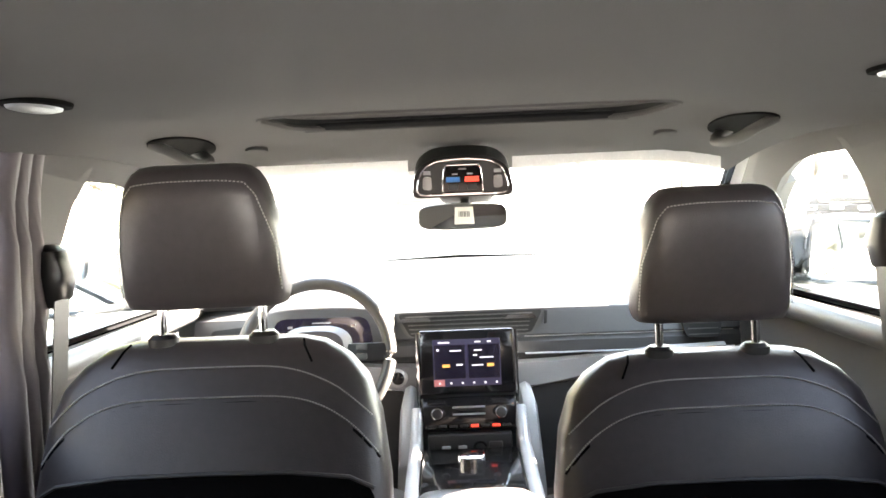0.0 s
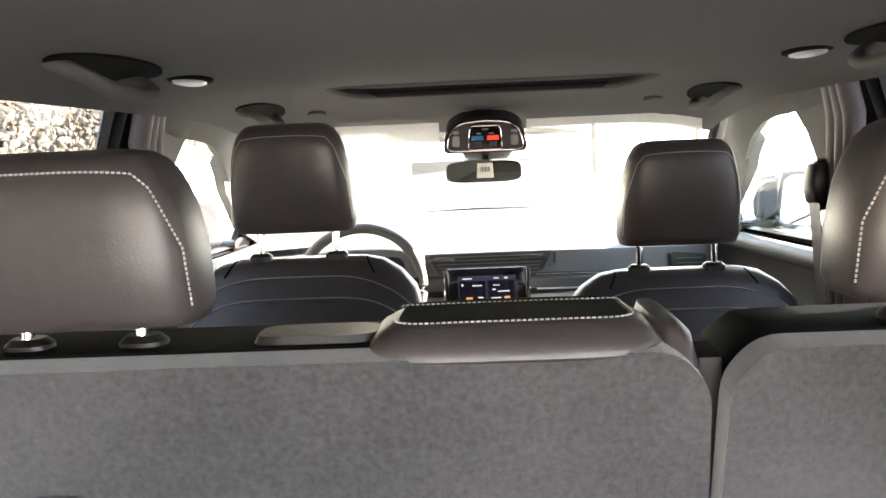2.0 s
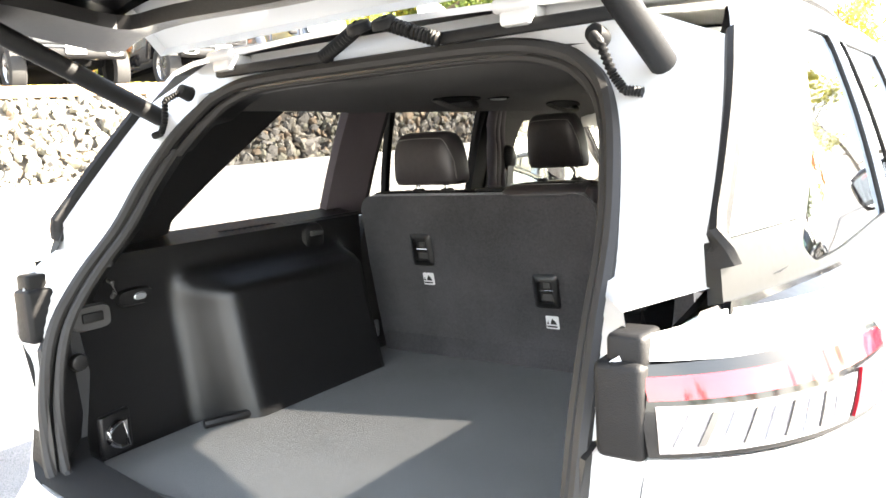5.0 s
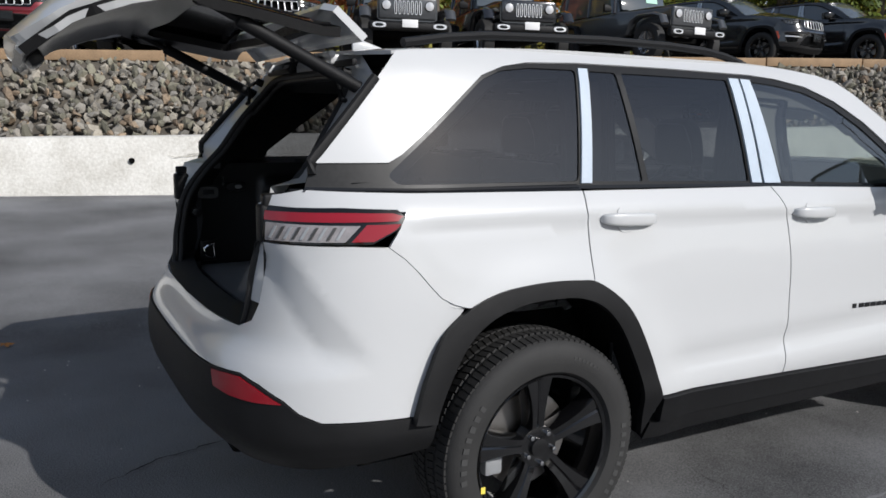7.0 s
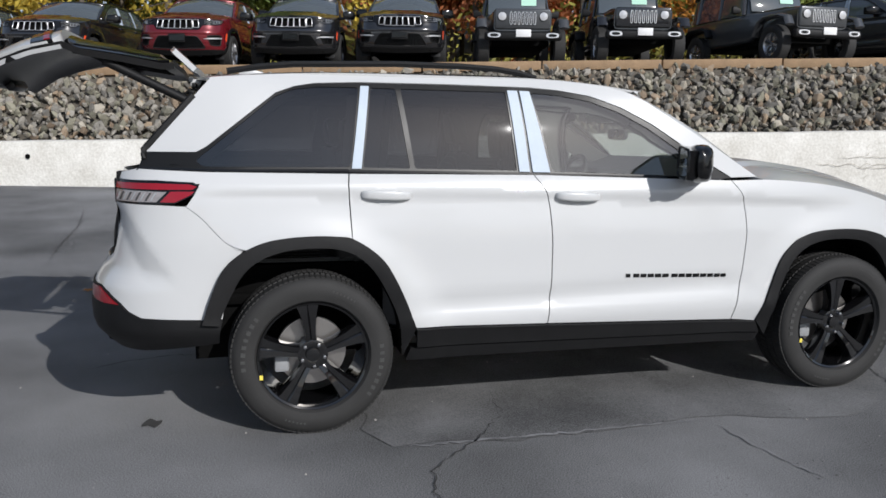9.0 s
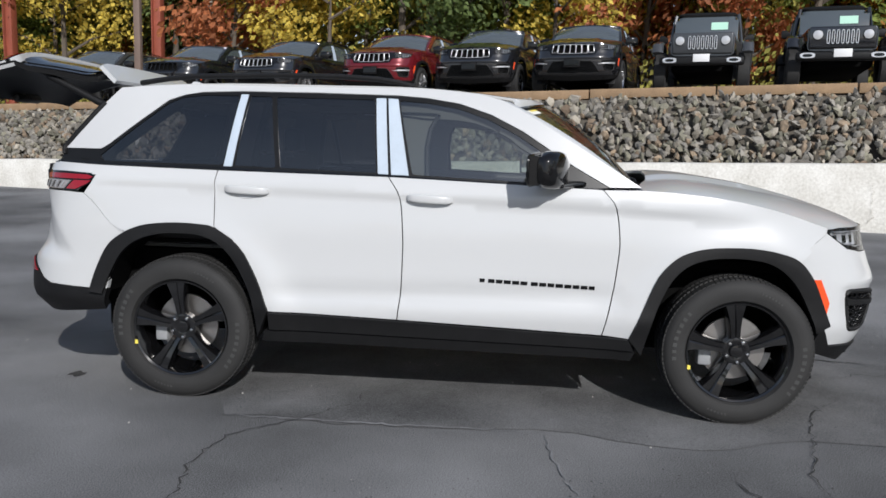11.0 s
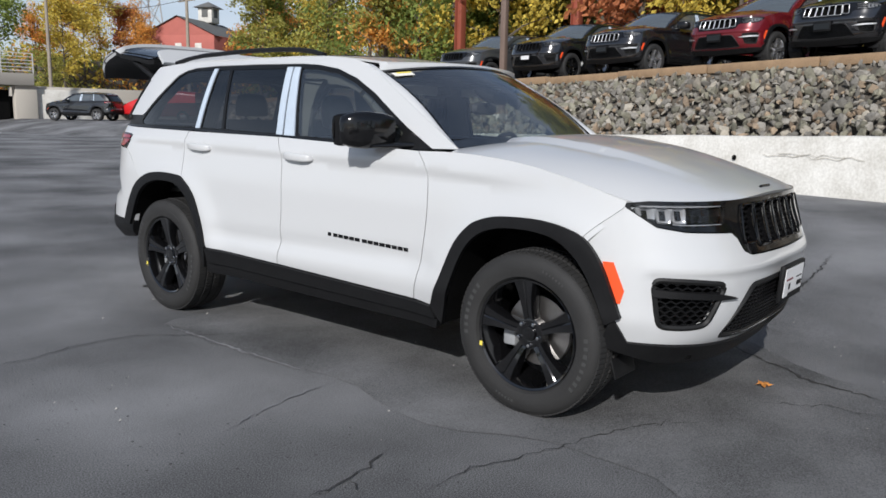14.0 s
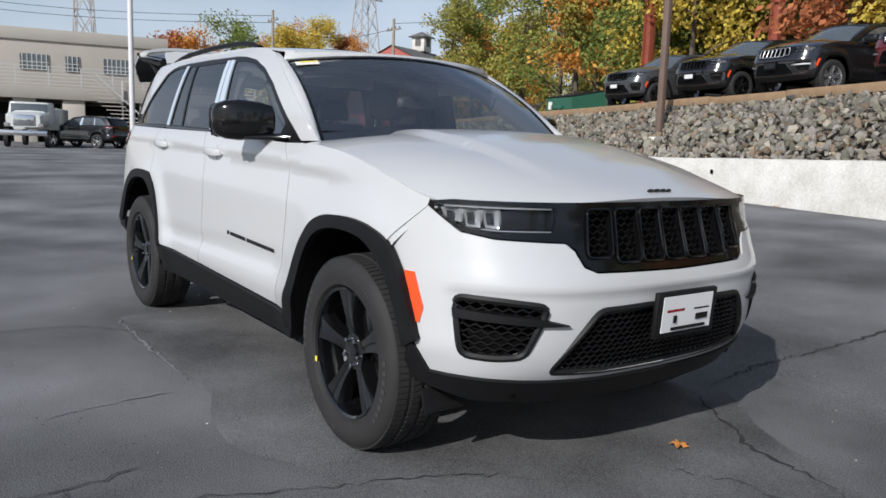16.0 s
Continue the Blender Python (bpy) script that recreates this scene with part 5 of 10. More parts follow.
SUNROOF = round_poly([(-0.335, 1.13), (0.355, 1.13), (0.33, 1.40), (-0.31, 1.40)], 0.09, 5)
hl_poly = [(-0.60, -0.43), (0.60, -0.43), (0.645, 0.2), (0.64, 1.0), (0.64, 1.45), (0.635, 1.80), (0, 1.86), (-0.635, 1.80), (-0.64, 1.45), (-0.64, 1.0), (-0.645, 0.2)]
panel("headliner", hl_poly, headliner, M_HEADLINER, car, "dark grey cloth headliner", step=0.06, thick=0, out=(0, 0, -1), holes=[SUNROOF])
panel("sunroof_shade", [(-0.40, 0.5), (0.43, 0.5), (0.43, 1.45), (-0.40, 1.45)], lambda x, y: Vector((x, y, 1.642)), M_HEADLINER, car, "closed sunroof shade", step=0.2, thick=0, out=(0, 0, -1))
bm = B()
sr = [headliner(x, y) for x, y in SUNROOF]
add_strip(bm, sr + sr[:1], [p + Vector((0, 0, 0.032)) for p in sr + sr[:1]], 0)
part("sunroof_rim", bm, M_SEALBLACK, car)
bm = B()
add_tube(bm, [p + Vector((0, 0, 0.002)) for p in sr], 0.006, 6, closed=True)
part("sunroof_trim_bead", bm, M_HEADLINER, car)
bm = B()
add_tube(bm, [headliner(x, 1.398) + Vector((0, 0, 0.006)) for x in (-0.29, -0.2, -0.1, 0.0, 0.1, 0.2, 0.31)], 0.009, 8)
part("sunroof_seal", bm, M_SEALBLACK, car)


def cab_side(sg):
    ov = (-sg, 0, 0)
    up = upper(sg, -0.055)
    # pillar and header mouldings
    panel("rear_pillar_trim", [(-0.72, 1.29), (-0.70, 1.345), (-0.45, 1.60), (-0.33, 1.665), (0.0, 1.665), (0.0, 1.608), (-0.07, 1.592), (-0.43, 1.315), (-0.44, 1.285), (-0.60, 1.25)], up, M_TRIMDARK, car, "dark moulded rear pillar trim", step=0.05, thick=0.03, out=ov)
    panel("side_header_trim", [(0.0, 1.668), (0.0, 1.606), (0.20, 1.618), (0.50, 1.625), (1.0, 1.600), (1.12, 1.592), (1.17, 1.560), (1.30, 1.546), (1.47, 1.540), (1.56, 1.527), (1.66, 1.494), (1.77, 1.43), (1.82, 1.50), (1.66, 1.60), (1.45, 1.655), (1.0, 1.668)], up, M_HEADLINER, car, step=0.05, thick=0.02, out=ov)
    panel("quarter_pillar_trim", [(0.155, 1.255), (0.34, 1.252), (0.40, 1.63), (0.21, 1.63)], up, M_MAUVE, car, "dark grey pillar trim", step=0.05, thick=0.03, out=ov)
    panel("centre_pillar_trim", [(1.13, 1.225), (1.315, 1.215), (1.305, 1.40), (1.32, 1.50), (1.36, 1.57), (1.155, 1.575)], up, M_TRIMGREY, car, "pale grey pillar trim with a belt label", step=0.05, thick=0.03, out=ov)
    panel("front_pillar_trim", [(1.78, 1.58), (2.38, 1.235), (2.30, 1.19), (2.07, 1.255), (1.93, 1.335), (1.81, 1.40), (1.76, 1.44), (1.69, 1.48)], upper(sg, -0.04), M_TRIMGREY, car, step=0.05, thick=0.03, out=ov)
    for poly in ([(1.315, 1.22), (1.335, 1.22), (1.325, 1.40), (1.34, 1.50), (1.375, 1.565), (1.36, 1.57), (1.32, 1.50), (1.305, 1.40)], [(1.03, 1.23), (1.13, 1.23), (1.155, 1.60), (1.04, 1.60)], [(0.34, 1.25), (0.375, 1.25), (0.43, 1.63), (0.40, 1.63)]):
        panel("door_seal", poly, upper(sg, -0.042), M_SEALBLACK, car, step=0.06, thick=0.02, out=ov)
    # belt label plate and seat belt of the front seat
    bm = B()
    add_panel(bm, round_poly([(1.105, 1.515), (1.150, 1.513), (1.146, 1.553), (1.102, 1.555)], 0.008, 2), upper(sg, -0.058), step=0.03, thick=0.002, out=ov)
    lab = part("airbag_label", bm, M_TRIMDARK, car, fix=False)
    bm = B()
    add_panel(bm, round_poly([(1.109, 1.519), (1.146, 1.517), (1.143, 1.549), (1.106, 1.551)], 0.006, 2), upper(sg, -0.061), step=0.03, thick=0.002, out=ov)
    part("label_face", bm, M_TRIMGREY, lab, fix=False)
    bm = B()
    add_loft(bm, [((sg * 0.655, 1.14, 1.345), (0.012, 0.012), 0), ((sg * 0.65, 1.14, 1.36), (0.022, 0.025), 0), ((sg * 0.645, 1.14, 1.40), (0.026, 0.030), 0), ((sg * 0.65, 1.14, 1.435), (0.020, 0.024), 0), ((sg * 0.655, 1.14, 1.445), (0.008, 0.01), 0)], "z", 16, 3)
    anc = part("belt_anchor", bm, M_TRIMDARK, car, "dark shoulder belt anchor")
    bm = B()
    for a, b in (((sg * 0.63, 1.12, 1.36), (sg * 0.645, 1.02, 0.75)),):
        add_panel(bm, [(-0.5, 0), (0.5, 0), (0.5, 1), (-0.5, 1)], lambda u, v, p=Vector(a), q=Vector(b): p.lerp(q, v) + Vector((0, 0.046 * u, 0)), step=0.25, thick=0.002, out=ov)
    part("seat_belt", bm, M_TRIMDARK, anc, "black seat belt webbing", fix=False)
    # door cards and lower pillar
    panel("door_card", [(0.35, 0.50), (2.28, 0.46), (2.30, 1.18), (1.10, 1.215), (0.35, 1.225)], side(sg, -0.10), M_DASH, car, "dark door trim", step=0.08, thick=0.02, out=ov)
    bm = B()
    add_tube(bm, [(sg * 0.775, 2.2, 1.178), (sg * 0.760, 1.8, 1.192), (sg * 0.752, 1.25, 1.208), (sg * 0.745, 0.6, 1.222)], 0.026, 12)
    part("door_sill_cap", bm, M_DASH, car)
    bm = B()
    add_box(bm, (0.10, 0.46, 0.06), (sg * 0.755, 1.72, 0.98), 0.02)
    part("armrest", bm, M_LEATHER, car)
    # load bay side trim with a wheel-house bulge
    def trim(y, z):
        base = 0.655 + 0.04 * min(max((z - 0.8) / 0.3, 0), 1)
        if y < -0.55:
            base -= 0.10 * ((-0.55 - y) / 0.35) ** 2
        bz = min(max((1.205 - z) / 0.075, 0), 1)
        by = min(max((y + 0.495) / 0.105, 0), 1) * min(max((0.16 - y) / 0.07, 0), 1)
        k = bz * bz * (3 - 2 * bz) * by * by * (3 - 2 * by)
        return Vector((sg * (base - (0.125 + 0.07 * (1.2 - z)) * (0.4 if sg > 0 else 1.0) * k), y, z))
    panel("load_bay_side_trim", [(-0.90, 0.80), (0.24, 0.80), (0.24, 1.27), (-0.64, 1.26), (-0.74, 1.22), (-0.87, 1.10)], trim, M_TRIMDARK, car, "black moulded load bay side trim", step=0.02, thick=0.01, out=ov)
    # shelf ledge under the quarter window, vent grille, hook, lamp and tie-down
    bm = B()
    add_panel(bm, [(-0.66, 0.0), (0.22, 0.0), (0.22, 0.10), (-0.62, 0.10)], lambda y, u: Vector((sg * (0.680 + u), y, 1.262 + u * 0.25)), step=0.06, thick=0, out=(0, 0, 1))
    part("window_ledge", bm, M_TRIMDARK, car, fix=False)
    bm = B()
    for k in range(9):
        add_box(bm, (0.028, 0.008, 0.003), (sg * 0.708, -0.30 + k * 0.022, 1.273), 0)
    part("ledge_vent", bm, M_SEALBLACK, car)
    bm = B()
    add_loft(bm, [((sg * 0.685, -0.60, 1.155), (0.05, 0.022), 0), ((sg * 0.672, -0.60, 1.155), (0.045, 0.018), 0)], "x", 16, 3)
    lm = part("load_bay_lamp", bm, M_TRIMDARK, car)
    bm = B()
    add_loft(bm, [((sg * 0.673, -0.59, 1.155), (0.018, 0.010), 0), ((sg * 0.669, -0.59, 1.155), (0.014, 0.007), 0)], "x", 14, 2.4)
    part("lamp_lens", bm, M_SILVERTRIM, lm)
    bm = B()
    add_tube(bm, [(sg * 0.556, -0.735 - 0.045 * math.sin(k * math.pi / 8), 0.885 + 0.030 * math.cos(k * math.pi / 8)) for k in range(9)], 0.0065, 8, closed=True)
    td = part("tie_down_ring", bm, M_CHROME, car, "chrome D-shaped tie-down ring")
    bm = B()
    add_box(bm, (0.020, 0.085, 0.095), (sg * 0.575, -0.752, 0.885), 0.008, 2, (0, 0, sg * -14))
    part("ring_plate", bm, M_TRIMDARK, td)
    bm = B()
    add_cyl(bm, 0.020, 0.018, 0.02, (sg * 0.60, -0.80, 1.055), (0, 90, 0), 20, 0.004)
    part("trim_plug", bm, M_TRIMDARK, car)
    bm = B()
    add_box(bm, (0.03, 0.05, 0.055), (sg * 0.60, 0.155, 0.905), 0.008)
    add_box(bm, (0.012, 0.02, 0.03), (sg * 0.580, 0.15, 0.905), 0.003)
    part("seat_latch_striker", bm, M_CHROME, car, "chrome seat latch striker")
    bm = B()   # seat release housing and net hook on the side trim
    add_loft(bm, [((sg * 0.705, 0.02, 1.215), (0.045, 0.05), 0), ((sg * 0.682, 0.02, 1.215), (0.038, 0.042), 0), ((sg * 0.676, 0.02, 1.215), (0.028, 0.030), 0)], "x", 20, 2.6)
    sh = part("release_housing", bm, M_TRIMDARK, car)
    bm = B()
    add_box(bm, (0.014, 0.05, 0.016), (sg * 0.672, 0.02, 1.228), 0.004)
    part("release_lever", bm, M_BEZEL, sh)
    bm = B()
    add_tube(bm, [(sg * 0.690, -0.66, 1.205), (sg * 0.668, -0.66, 1.20), (sg * 0.664, -0.66, 1.175), (sg * 0.676, -0.66, 1.165)], 0.006, 8)
    part("net_hook", bm, M_BEZEL, car)
    bm = B()   # switch plate and power socket near the opening
    add_loft(bm, [((sg * 0.655, -0.735, 1.135), (0.05, 0.03), 0), ((sg * 0.640, -0.735, 1.135), (0.045, 0.026), 0)], "x", 20, 4)
    sp = part("switch_plate", bm, M_BEZEL, car)
    bm = B()
    add_box(bm, (0.008, 0.05, 0.022), (sg * 0.637, -0.735, 1.137), 0.003)
    part("seat_switch", bm, M_SEALBLACK, sp)
    bm = B()
    add_box(bm, (0.010, 0.034, 0.040), (sg * 0.628, -0.695, 1.262), 0.005)
    part("cargo_clip", bm, M_BEZEL, car)
    bm = B()   # raised rib along the foot of the wheel house
    add_tube(bm, [(sg * (xx + (0.085 if sg > 0 else 0)), yy, 0.824) for xx, yy in ((0.575, -0.52), (0.540, -0.43), (0.525, -0.30), (0.520, 0.08))], 0.012, 8)
    part("foot_rib", bm, M_TRIMDARK, car)
    # grab handles, lamps, coat hooks on the headliner edge
    for y, x0 in ((0.55, 0.485), (1.40, 0.515)):
        hz = headliner(x0, y).z
        sec = [Vector((sg * (x0 + 0.030), y - 0.100, hz - 0.004)), Vector((sg * (x0 - 0.004), y - 0.092, hz - 0.020)), Vector((sg * (x0 - 0.020), y - 0.060, hz - 0.034)), Vector((sg * (x0 - 0.022), y, hz - 0.038)), Vector((sg * (x0 - 0.020), y + 0.060, hz - 0.034)), Vector((sg * (x0 - 0.004), y + 0.092, hz - 0.020)), Vector((sg * (x0 + 0.030), y + 0.100, hz - 0.004))]
        bm = B()
        add_tube(bm, [tuple(p) for p in smooth_line(sec, 4)], 0.013, 12, flat=0.75)
        gh = part("grab_handle", bm, M_TRIMGREY, car, "grey folding roof grab handle", angle=60)
        bm = B()
        # flat dark oval: the shade of the pocket put in as colour
        ell = [(sg * (x0 + 0.006) + 0.048 * math.cos(k * math.pi / 14), y + 0.128 * math.sin(k * math.pi / 14)) for k in range(28)]
        add_panel(bm, ell, lambda u, v: headliner(u, v) + Vector((0, 0, -0.004)), step=0.03, thick=0.004, out=(0, 0, -1))
        part("handle_pocket", bm, M_DARK, gh, fix=False)
    bm = B()
    rz = headliner(0.47, 0.78).z
    add_loft(bm, [((sg * 0.47, 0.78, rz + 0.004), (0.033, 0.060), 0), ((sg * 0.47, 0.78, rz - 0.002), (0.031, 0.057), 0), ((sg * 0.47, 0.78, rz - 0.003), (0.026, 0.050), 0)], "z", 26, 2.2)
    rl = part("reading_lamp", bm, M_DARK, car, "small oval roof reading lamp")
    bm = B()
    add_loft(bm, [((sg * 0.47, 0.782, rz - 0.002), (0.023, 0.043), 0), ((sg * 0.47, 0.782, rz - 0.006), (0.021, 0.040), 0), ((sg * 0.47, 0.782, rz - 0.008), (0.014, 0.030), 0)], "z", 24, 2.2)
    part("lamp_lens", bm, M_SILVERTRIM, rl)
    for k, (yy, rr) in enumerate(((1.025, 0.020), (1.062, 0.024), (1.105, 0.026))):   # padded rolls behind the centre pillar
        bm = B()
        add_tube(bm, [(sg * min(UP_X(max(z, 1.2)) - 0.070 + 0.008 * k, 0.668 + 0.006 * k), yy + 0.06 * max(z - 1.2, 0), z) for z in (0.70, 0.95, 1.15, 1.25, 1.35, 1.45, 1.53, 1.585, 1.61)], rr, 12)
        part("door_seal", bm, M_MAUVE, car, angle=60)
    bm = B()
    add_cyl(bm, 0.024, 0.022, 0.012, (sg * 0.42, 1.55, headliner(0.42, 1.55).z - 0.003), (-12, 0, 0), 20, 0.003)
    part("roof_sensor", bm, M_HEADLINER, car)
    # sun visor in its wrapping
    bm = B()
    add_box(bm, (0.36, 0.15, 0.014), (sg * 0.335, 1.70, headliner(0.335, 1.70).z + 0.012), 0.006, 2, (-11, 0, 0))
    vis = part("sun_visor", bm, M_TRIMGREY, car, "sun visor in clear plastic wrap")
    bm = B()
    rows = []
    for i in range(19):
        u = i / 18
        drop = 0.034 + 0.008 * noise.noise((u * 5, sg, 0)) + 0.0015 * math.sin(u * 40)
        p = Vector((sg * (0.12 + 0.47 * u), 1.735 - 0.02 * u, 1.534))
        rows.append([bm.verts.new(p + Vector((0, 0.004 * math.sin(u * 50), 0.036))), bm.verts.new(p + Vector((0, 0.006 * math.sin(u * 37 + 1), -drop * 0.4))), bm.verts.new(p + Vector((0, 0.016 * noise.noise((u * 11, 4, sg)), -drop)))])
    for a, b in zip(rows, rows[1:]):
        for k in range(2):
            bm.faces.new((a[k], b[k], b[k + 1], a[k + 1]))
    part("visor_wrap", bm, M_FILM, vis, "crinkled clear plastic wrap")
    # load opening seal and painted frame
both(cab_side)

SEAL = [(0.0, -0.500, 1.634), (0.30, -0.500, 1.631), (0.42, -0.503, 1.610), (0.475, -0.515, 1.580), (0.512, -0.54, 1.543), (0.540, -0.58, 1.49), (0.562, -0.63, 1.42), (0.580, -0.69, 1.33), (0.597, -0.78, 1.23), (0.607, -0.845, 1.13), (0.605, -0.88, 1.0), (0.59, -0.895, 0.88), (0.55, -0.905, 0.825), (0.46, -0.915, 0.80), (0.0, -0.925, 0.795)]


def round_off(pts, n=5):
    """A closed line drawn smoothly through points."""
    P = [Vector(p) for p in pts]
    out = []
    for i in range(len(P)):
        a, b, c, d = P[i - 1], P[i], P[(i + 1) % len(P)], P[(i + 2) % len(P)]
        for j in range(n):
            t = j / n
            out.append(0.5 * ((2 * b) + (c - a) * t + (2 * a - 5 * b + 4 * c - d) * t * t + (3 * b - a - 3 * c + d) * t**3))
    return out


loop = [tuple(p) for p in round_off(SEAL + [(-x, y, z) for x, y, z in SEAL[::-1][1:-1]])]
bm = B()
add_tube(bm, loop, 0.013, 8, closed=True)
add_tube(bm, [(x * 0.965, y + 0.020, z - (0.014 if z > 1.5 else 0) + (0.012 if z < 0.84 else 0)) for x, y, z in loop], 0.011, 8, closed=True)
part("load_opening_seal", bm, M_OPENSEAL, car, "black rubber seal round the load opening")
bm = B()
inner = [Vector((x * (1.10 if 0.85 < z < 1.56 else 1.0), y + 0.11, z - 0.010 if z > 1.5 else z)) for x, y, z in loop]
add_strip(bm, [Vector(p) for p in loop] + [Vector(loop[0])], inner + inner[:1], 0)
part("load_opening_trim", bm, M_TRIMDARK, car)
outer = []
for x, y, z in loop:
    s = 1 if x >= 0 else -1
    if z > 1.60:
        outer.append(Vector((x * 1.10, -0.47, 1.690)))
    elif z > 1.28:
        yy = float(np.interp(z, [1.345, 1.688], [-0.735, -0.43]))
        outer.append(Vector((s * upper(1)(yy, z).x * 0.985, yy, z)))
    elif z > 1.0:
        outer.append(rear_sculpt(s * 46, z, -0.001) if z < 1.11 else rear(s * 46, z, -0.02))
    elif z > 0.83:
        outer.append(rear_sculpt(s * float(np.interp(z, [0.83, 0.868, 0.92, 1.0], [41, 43, 44.5, 45.3])), max(z, 0.845), -0.001))
    else:
        outer.append(rear_sculpt(s * min(39.5, math.degrees(math.atan2(abs(x), 0.72))), 0.832 + 0.010 * min(abs(x) / 0.55, 1) ** 3, -0.001))
ring = [(Vector(p), q) for p, q in zip(loop, outer)]
ring.append(ring[0])
for nm, m, keep, lb in (("load_opening_frame", M_WHITE, lambda z: z > 0.93, "white painted flange round the load opening"), ("load_opening_surround", M_BLACKTRIM, lambda z: z <= 0.93, "black trim round the lower load opening")):
    bm = B()
    for (a0, b0), (a1, b1) in zip(ring, ring[1:]):
        if keep((a0.z + a1.z) / 2):
            bm.faces.new([bm.verts.new(v) for v in (a0, a1, b1, b0)])
    bmesh.ops.remove_doubles(bm, verts=bm.verts, dist=0.0005)
    part(nm, bm, m, car, lb, angle=60)
for s in (1, -1):   # dark gutter trim outside the flange, hose and strut seat
    side_pts = [p for p in outer if 1.31 < p.z < 1.68 and p.x * s > 0]
    side_pts.sort(key=lambda p: p.z)
    bm = B()
    add_tube(bm, [p + Vector((s * 0.004, 0.0, 0)) for p in side_pts], 0.013, 8, flat=1.6)
    part("gutter_trim", bm, M_BLACKTRIM, car)
    bm = B()
    add_cyl(bm, 0.018, 0.015, 0.03, (s * 0.50, -0.53, 1.622), (70, 0, 0), 16, 0.003)
    pts = [Vector((s * 0.50, -0.545, 1.622)), Vector((s * 0.522, -0.57, 1.605)), Vector((s * 0.538, -0.565, 1.56)), Vector((s * 0.555, -0.565, 1.535)), Vector((s * 0.585, -0.565, 1.530))]
    fine = [pts[i].lerp(pts[i + 1], k / 12) for i in range(4) for k in range(12)]
    add_tube(bm, fine, 0.007, 8, radii=[0.0085 if k % 2 else 0.0055 for k in range(len(fine))])
    part("strut_cable", bm, M_BLACKTRIM, car, "corrugated black cable to the strut")
    bm = B()   # gate hinge
    add_box(bm, (0.055, 0.07, 0.035), (s * 0.36, -0.505, 1.672), 0.008)
    add_cyl(bm, 0.012, 0.012, 0.07, (s * 0.36, -0.535, 1.688), (0, 90, 0), 14, 0.002)
    part("gate_hinge", bm, M_WHITE, car)
for x0, x1 in ((-0.40, -0.06), (0.20, 0.54)):   # clipped cable duct along the roof edge
    bm = B()
    add_box(bm, (x1 - x0, 0.018, 0.022), ((x0 + x1) / 2, -0.515, 1.655), 0.005)
    part("cable_duct", bm, M_BLACKTRIM, car, "black cable duct along the roof edge")
for x0, x1 in ((-0.075, 0.04), (0.205, 0.10)):   # bellows to the gate
    bm = B()
    pts = [Vector((x0, -0.525, 1.652)), Vector((x0 + (x1 - x0) * 0.5, -0.535, 1.672)), Vector((x1, -0.545, 1.694))]
    fine = [pts[i].lerp(pts[i + 1], k / 14) for i in range(2) for k in range(15)]
    add_tube(bm, fine, 0.012, 10, radii=[0.0145 if k % 2 else 0.0105 for k in range(len(fine))])
    add_cyl(bm, 0.026, 0.022, 0.018, tuple(pts[2]), (25, 0, 0), 18, 0.004)
    part("cable_bellows", bm, M_BLACKTRIM, car, "corrugated black cable bellows")
bm = B()
add_panel(bm, [(-0.60, -0.50), (0.60, -0.50), (0.60, -0.40), (-0.60, -0.40)], lambda x, y: Vector((x, y, 1.628 - 0.03 * (abs(x) / 0.6) ** 4 - 0.05 * (-0.40 - y) / 0.10 * 0 - 0.012)), step=0.08, thick=0.012, out=(0, 0, -1))
part("rear_header_trim", bm, M_TRIMDARK, car, "dark trim along the rear roof edge", fix=False)
# load floor and sill
bm = B()
add_panel(bm, [(-0.62, -0.80), (0.62, -0.80), (0.66, 0.30), (-0.66, 0.30)], lambda x, y: Vector((x, y, 0.812)), step=0.2, thick=0.02, out=(0, 0, 1))
part("load_floor", bm, M_CARGOFLOOR, car, "dark carpeted load floor", fix=False)
bm = B()
add_panel(bm, [(-0.58, -0.93), (0.58, -0.93), (0.62, -0.80), (-0.62, -0.80)], lambda x, y: Vector((x, y, 0.80 + 0.02 * math.cos((y + 0.865) * 24))), step=0.03, thick=0.03, out=(0, 0, 1))
part("load_sill_plate", bm, M_BLACKTRIM, car, "ribbed black load sill plate", fix=False)
# cabin floor and front bulkhead
bm = B()
add_panel(bm, [(-0.80, 0.25), (0.80, 0.25), (0.80, 2.4), (-0.80, 2.4)], lambda x, y: Vector((x, y, 0.46)), step=0.3, thick=0, out=(0, 0, 1))
add_panel(bm, [(-0.80, 0.40), (0.80, 0.40), (0.80, 1.15), (-0.80, 1.15)], lambda x, z: Vector((x, 2.42, z)), step=0.3, thick=0, out=(0, -1, 0))
part("cabin_floor", bm, M_CARPET, car, fix=False)


# ---- seats ----
def add_dashes(bm, pts, n, r=0.0010, fill=0.62):
    """Stitches along a line of points."""
    P = [Vector(p) for p in pts]
    seg = [(b - a).length for a, b in zip(P, P[1:])]
    tot = sum(seg)

    def at(d):
        for s, a, b in zip(seg, P, P[1:]):
            if d <= s:
                return a.lerp(b, d / s)
            d -= s
        return P[-1]
    for k in range(n):
        add_tube(bm, [at(tot * k / n), at(tot * (k + fill) / n)], r, 5)


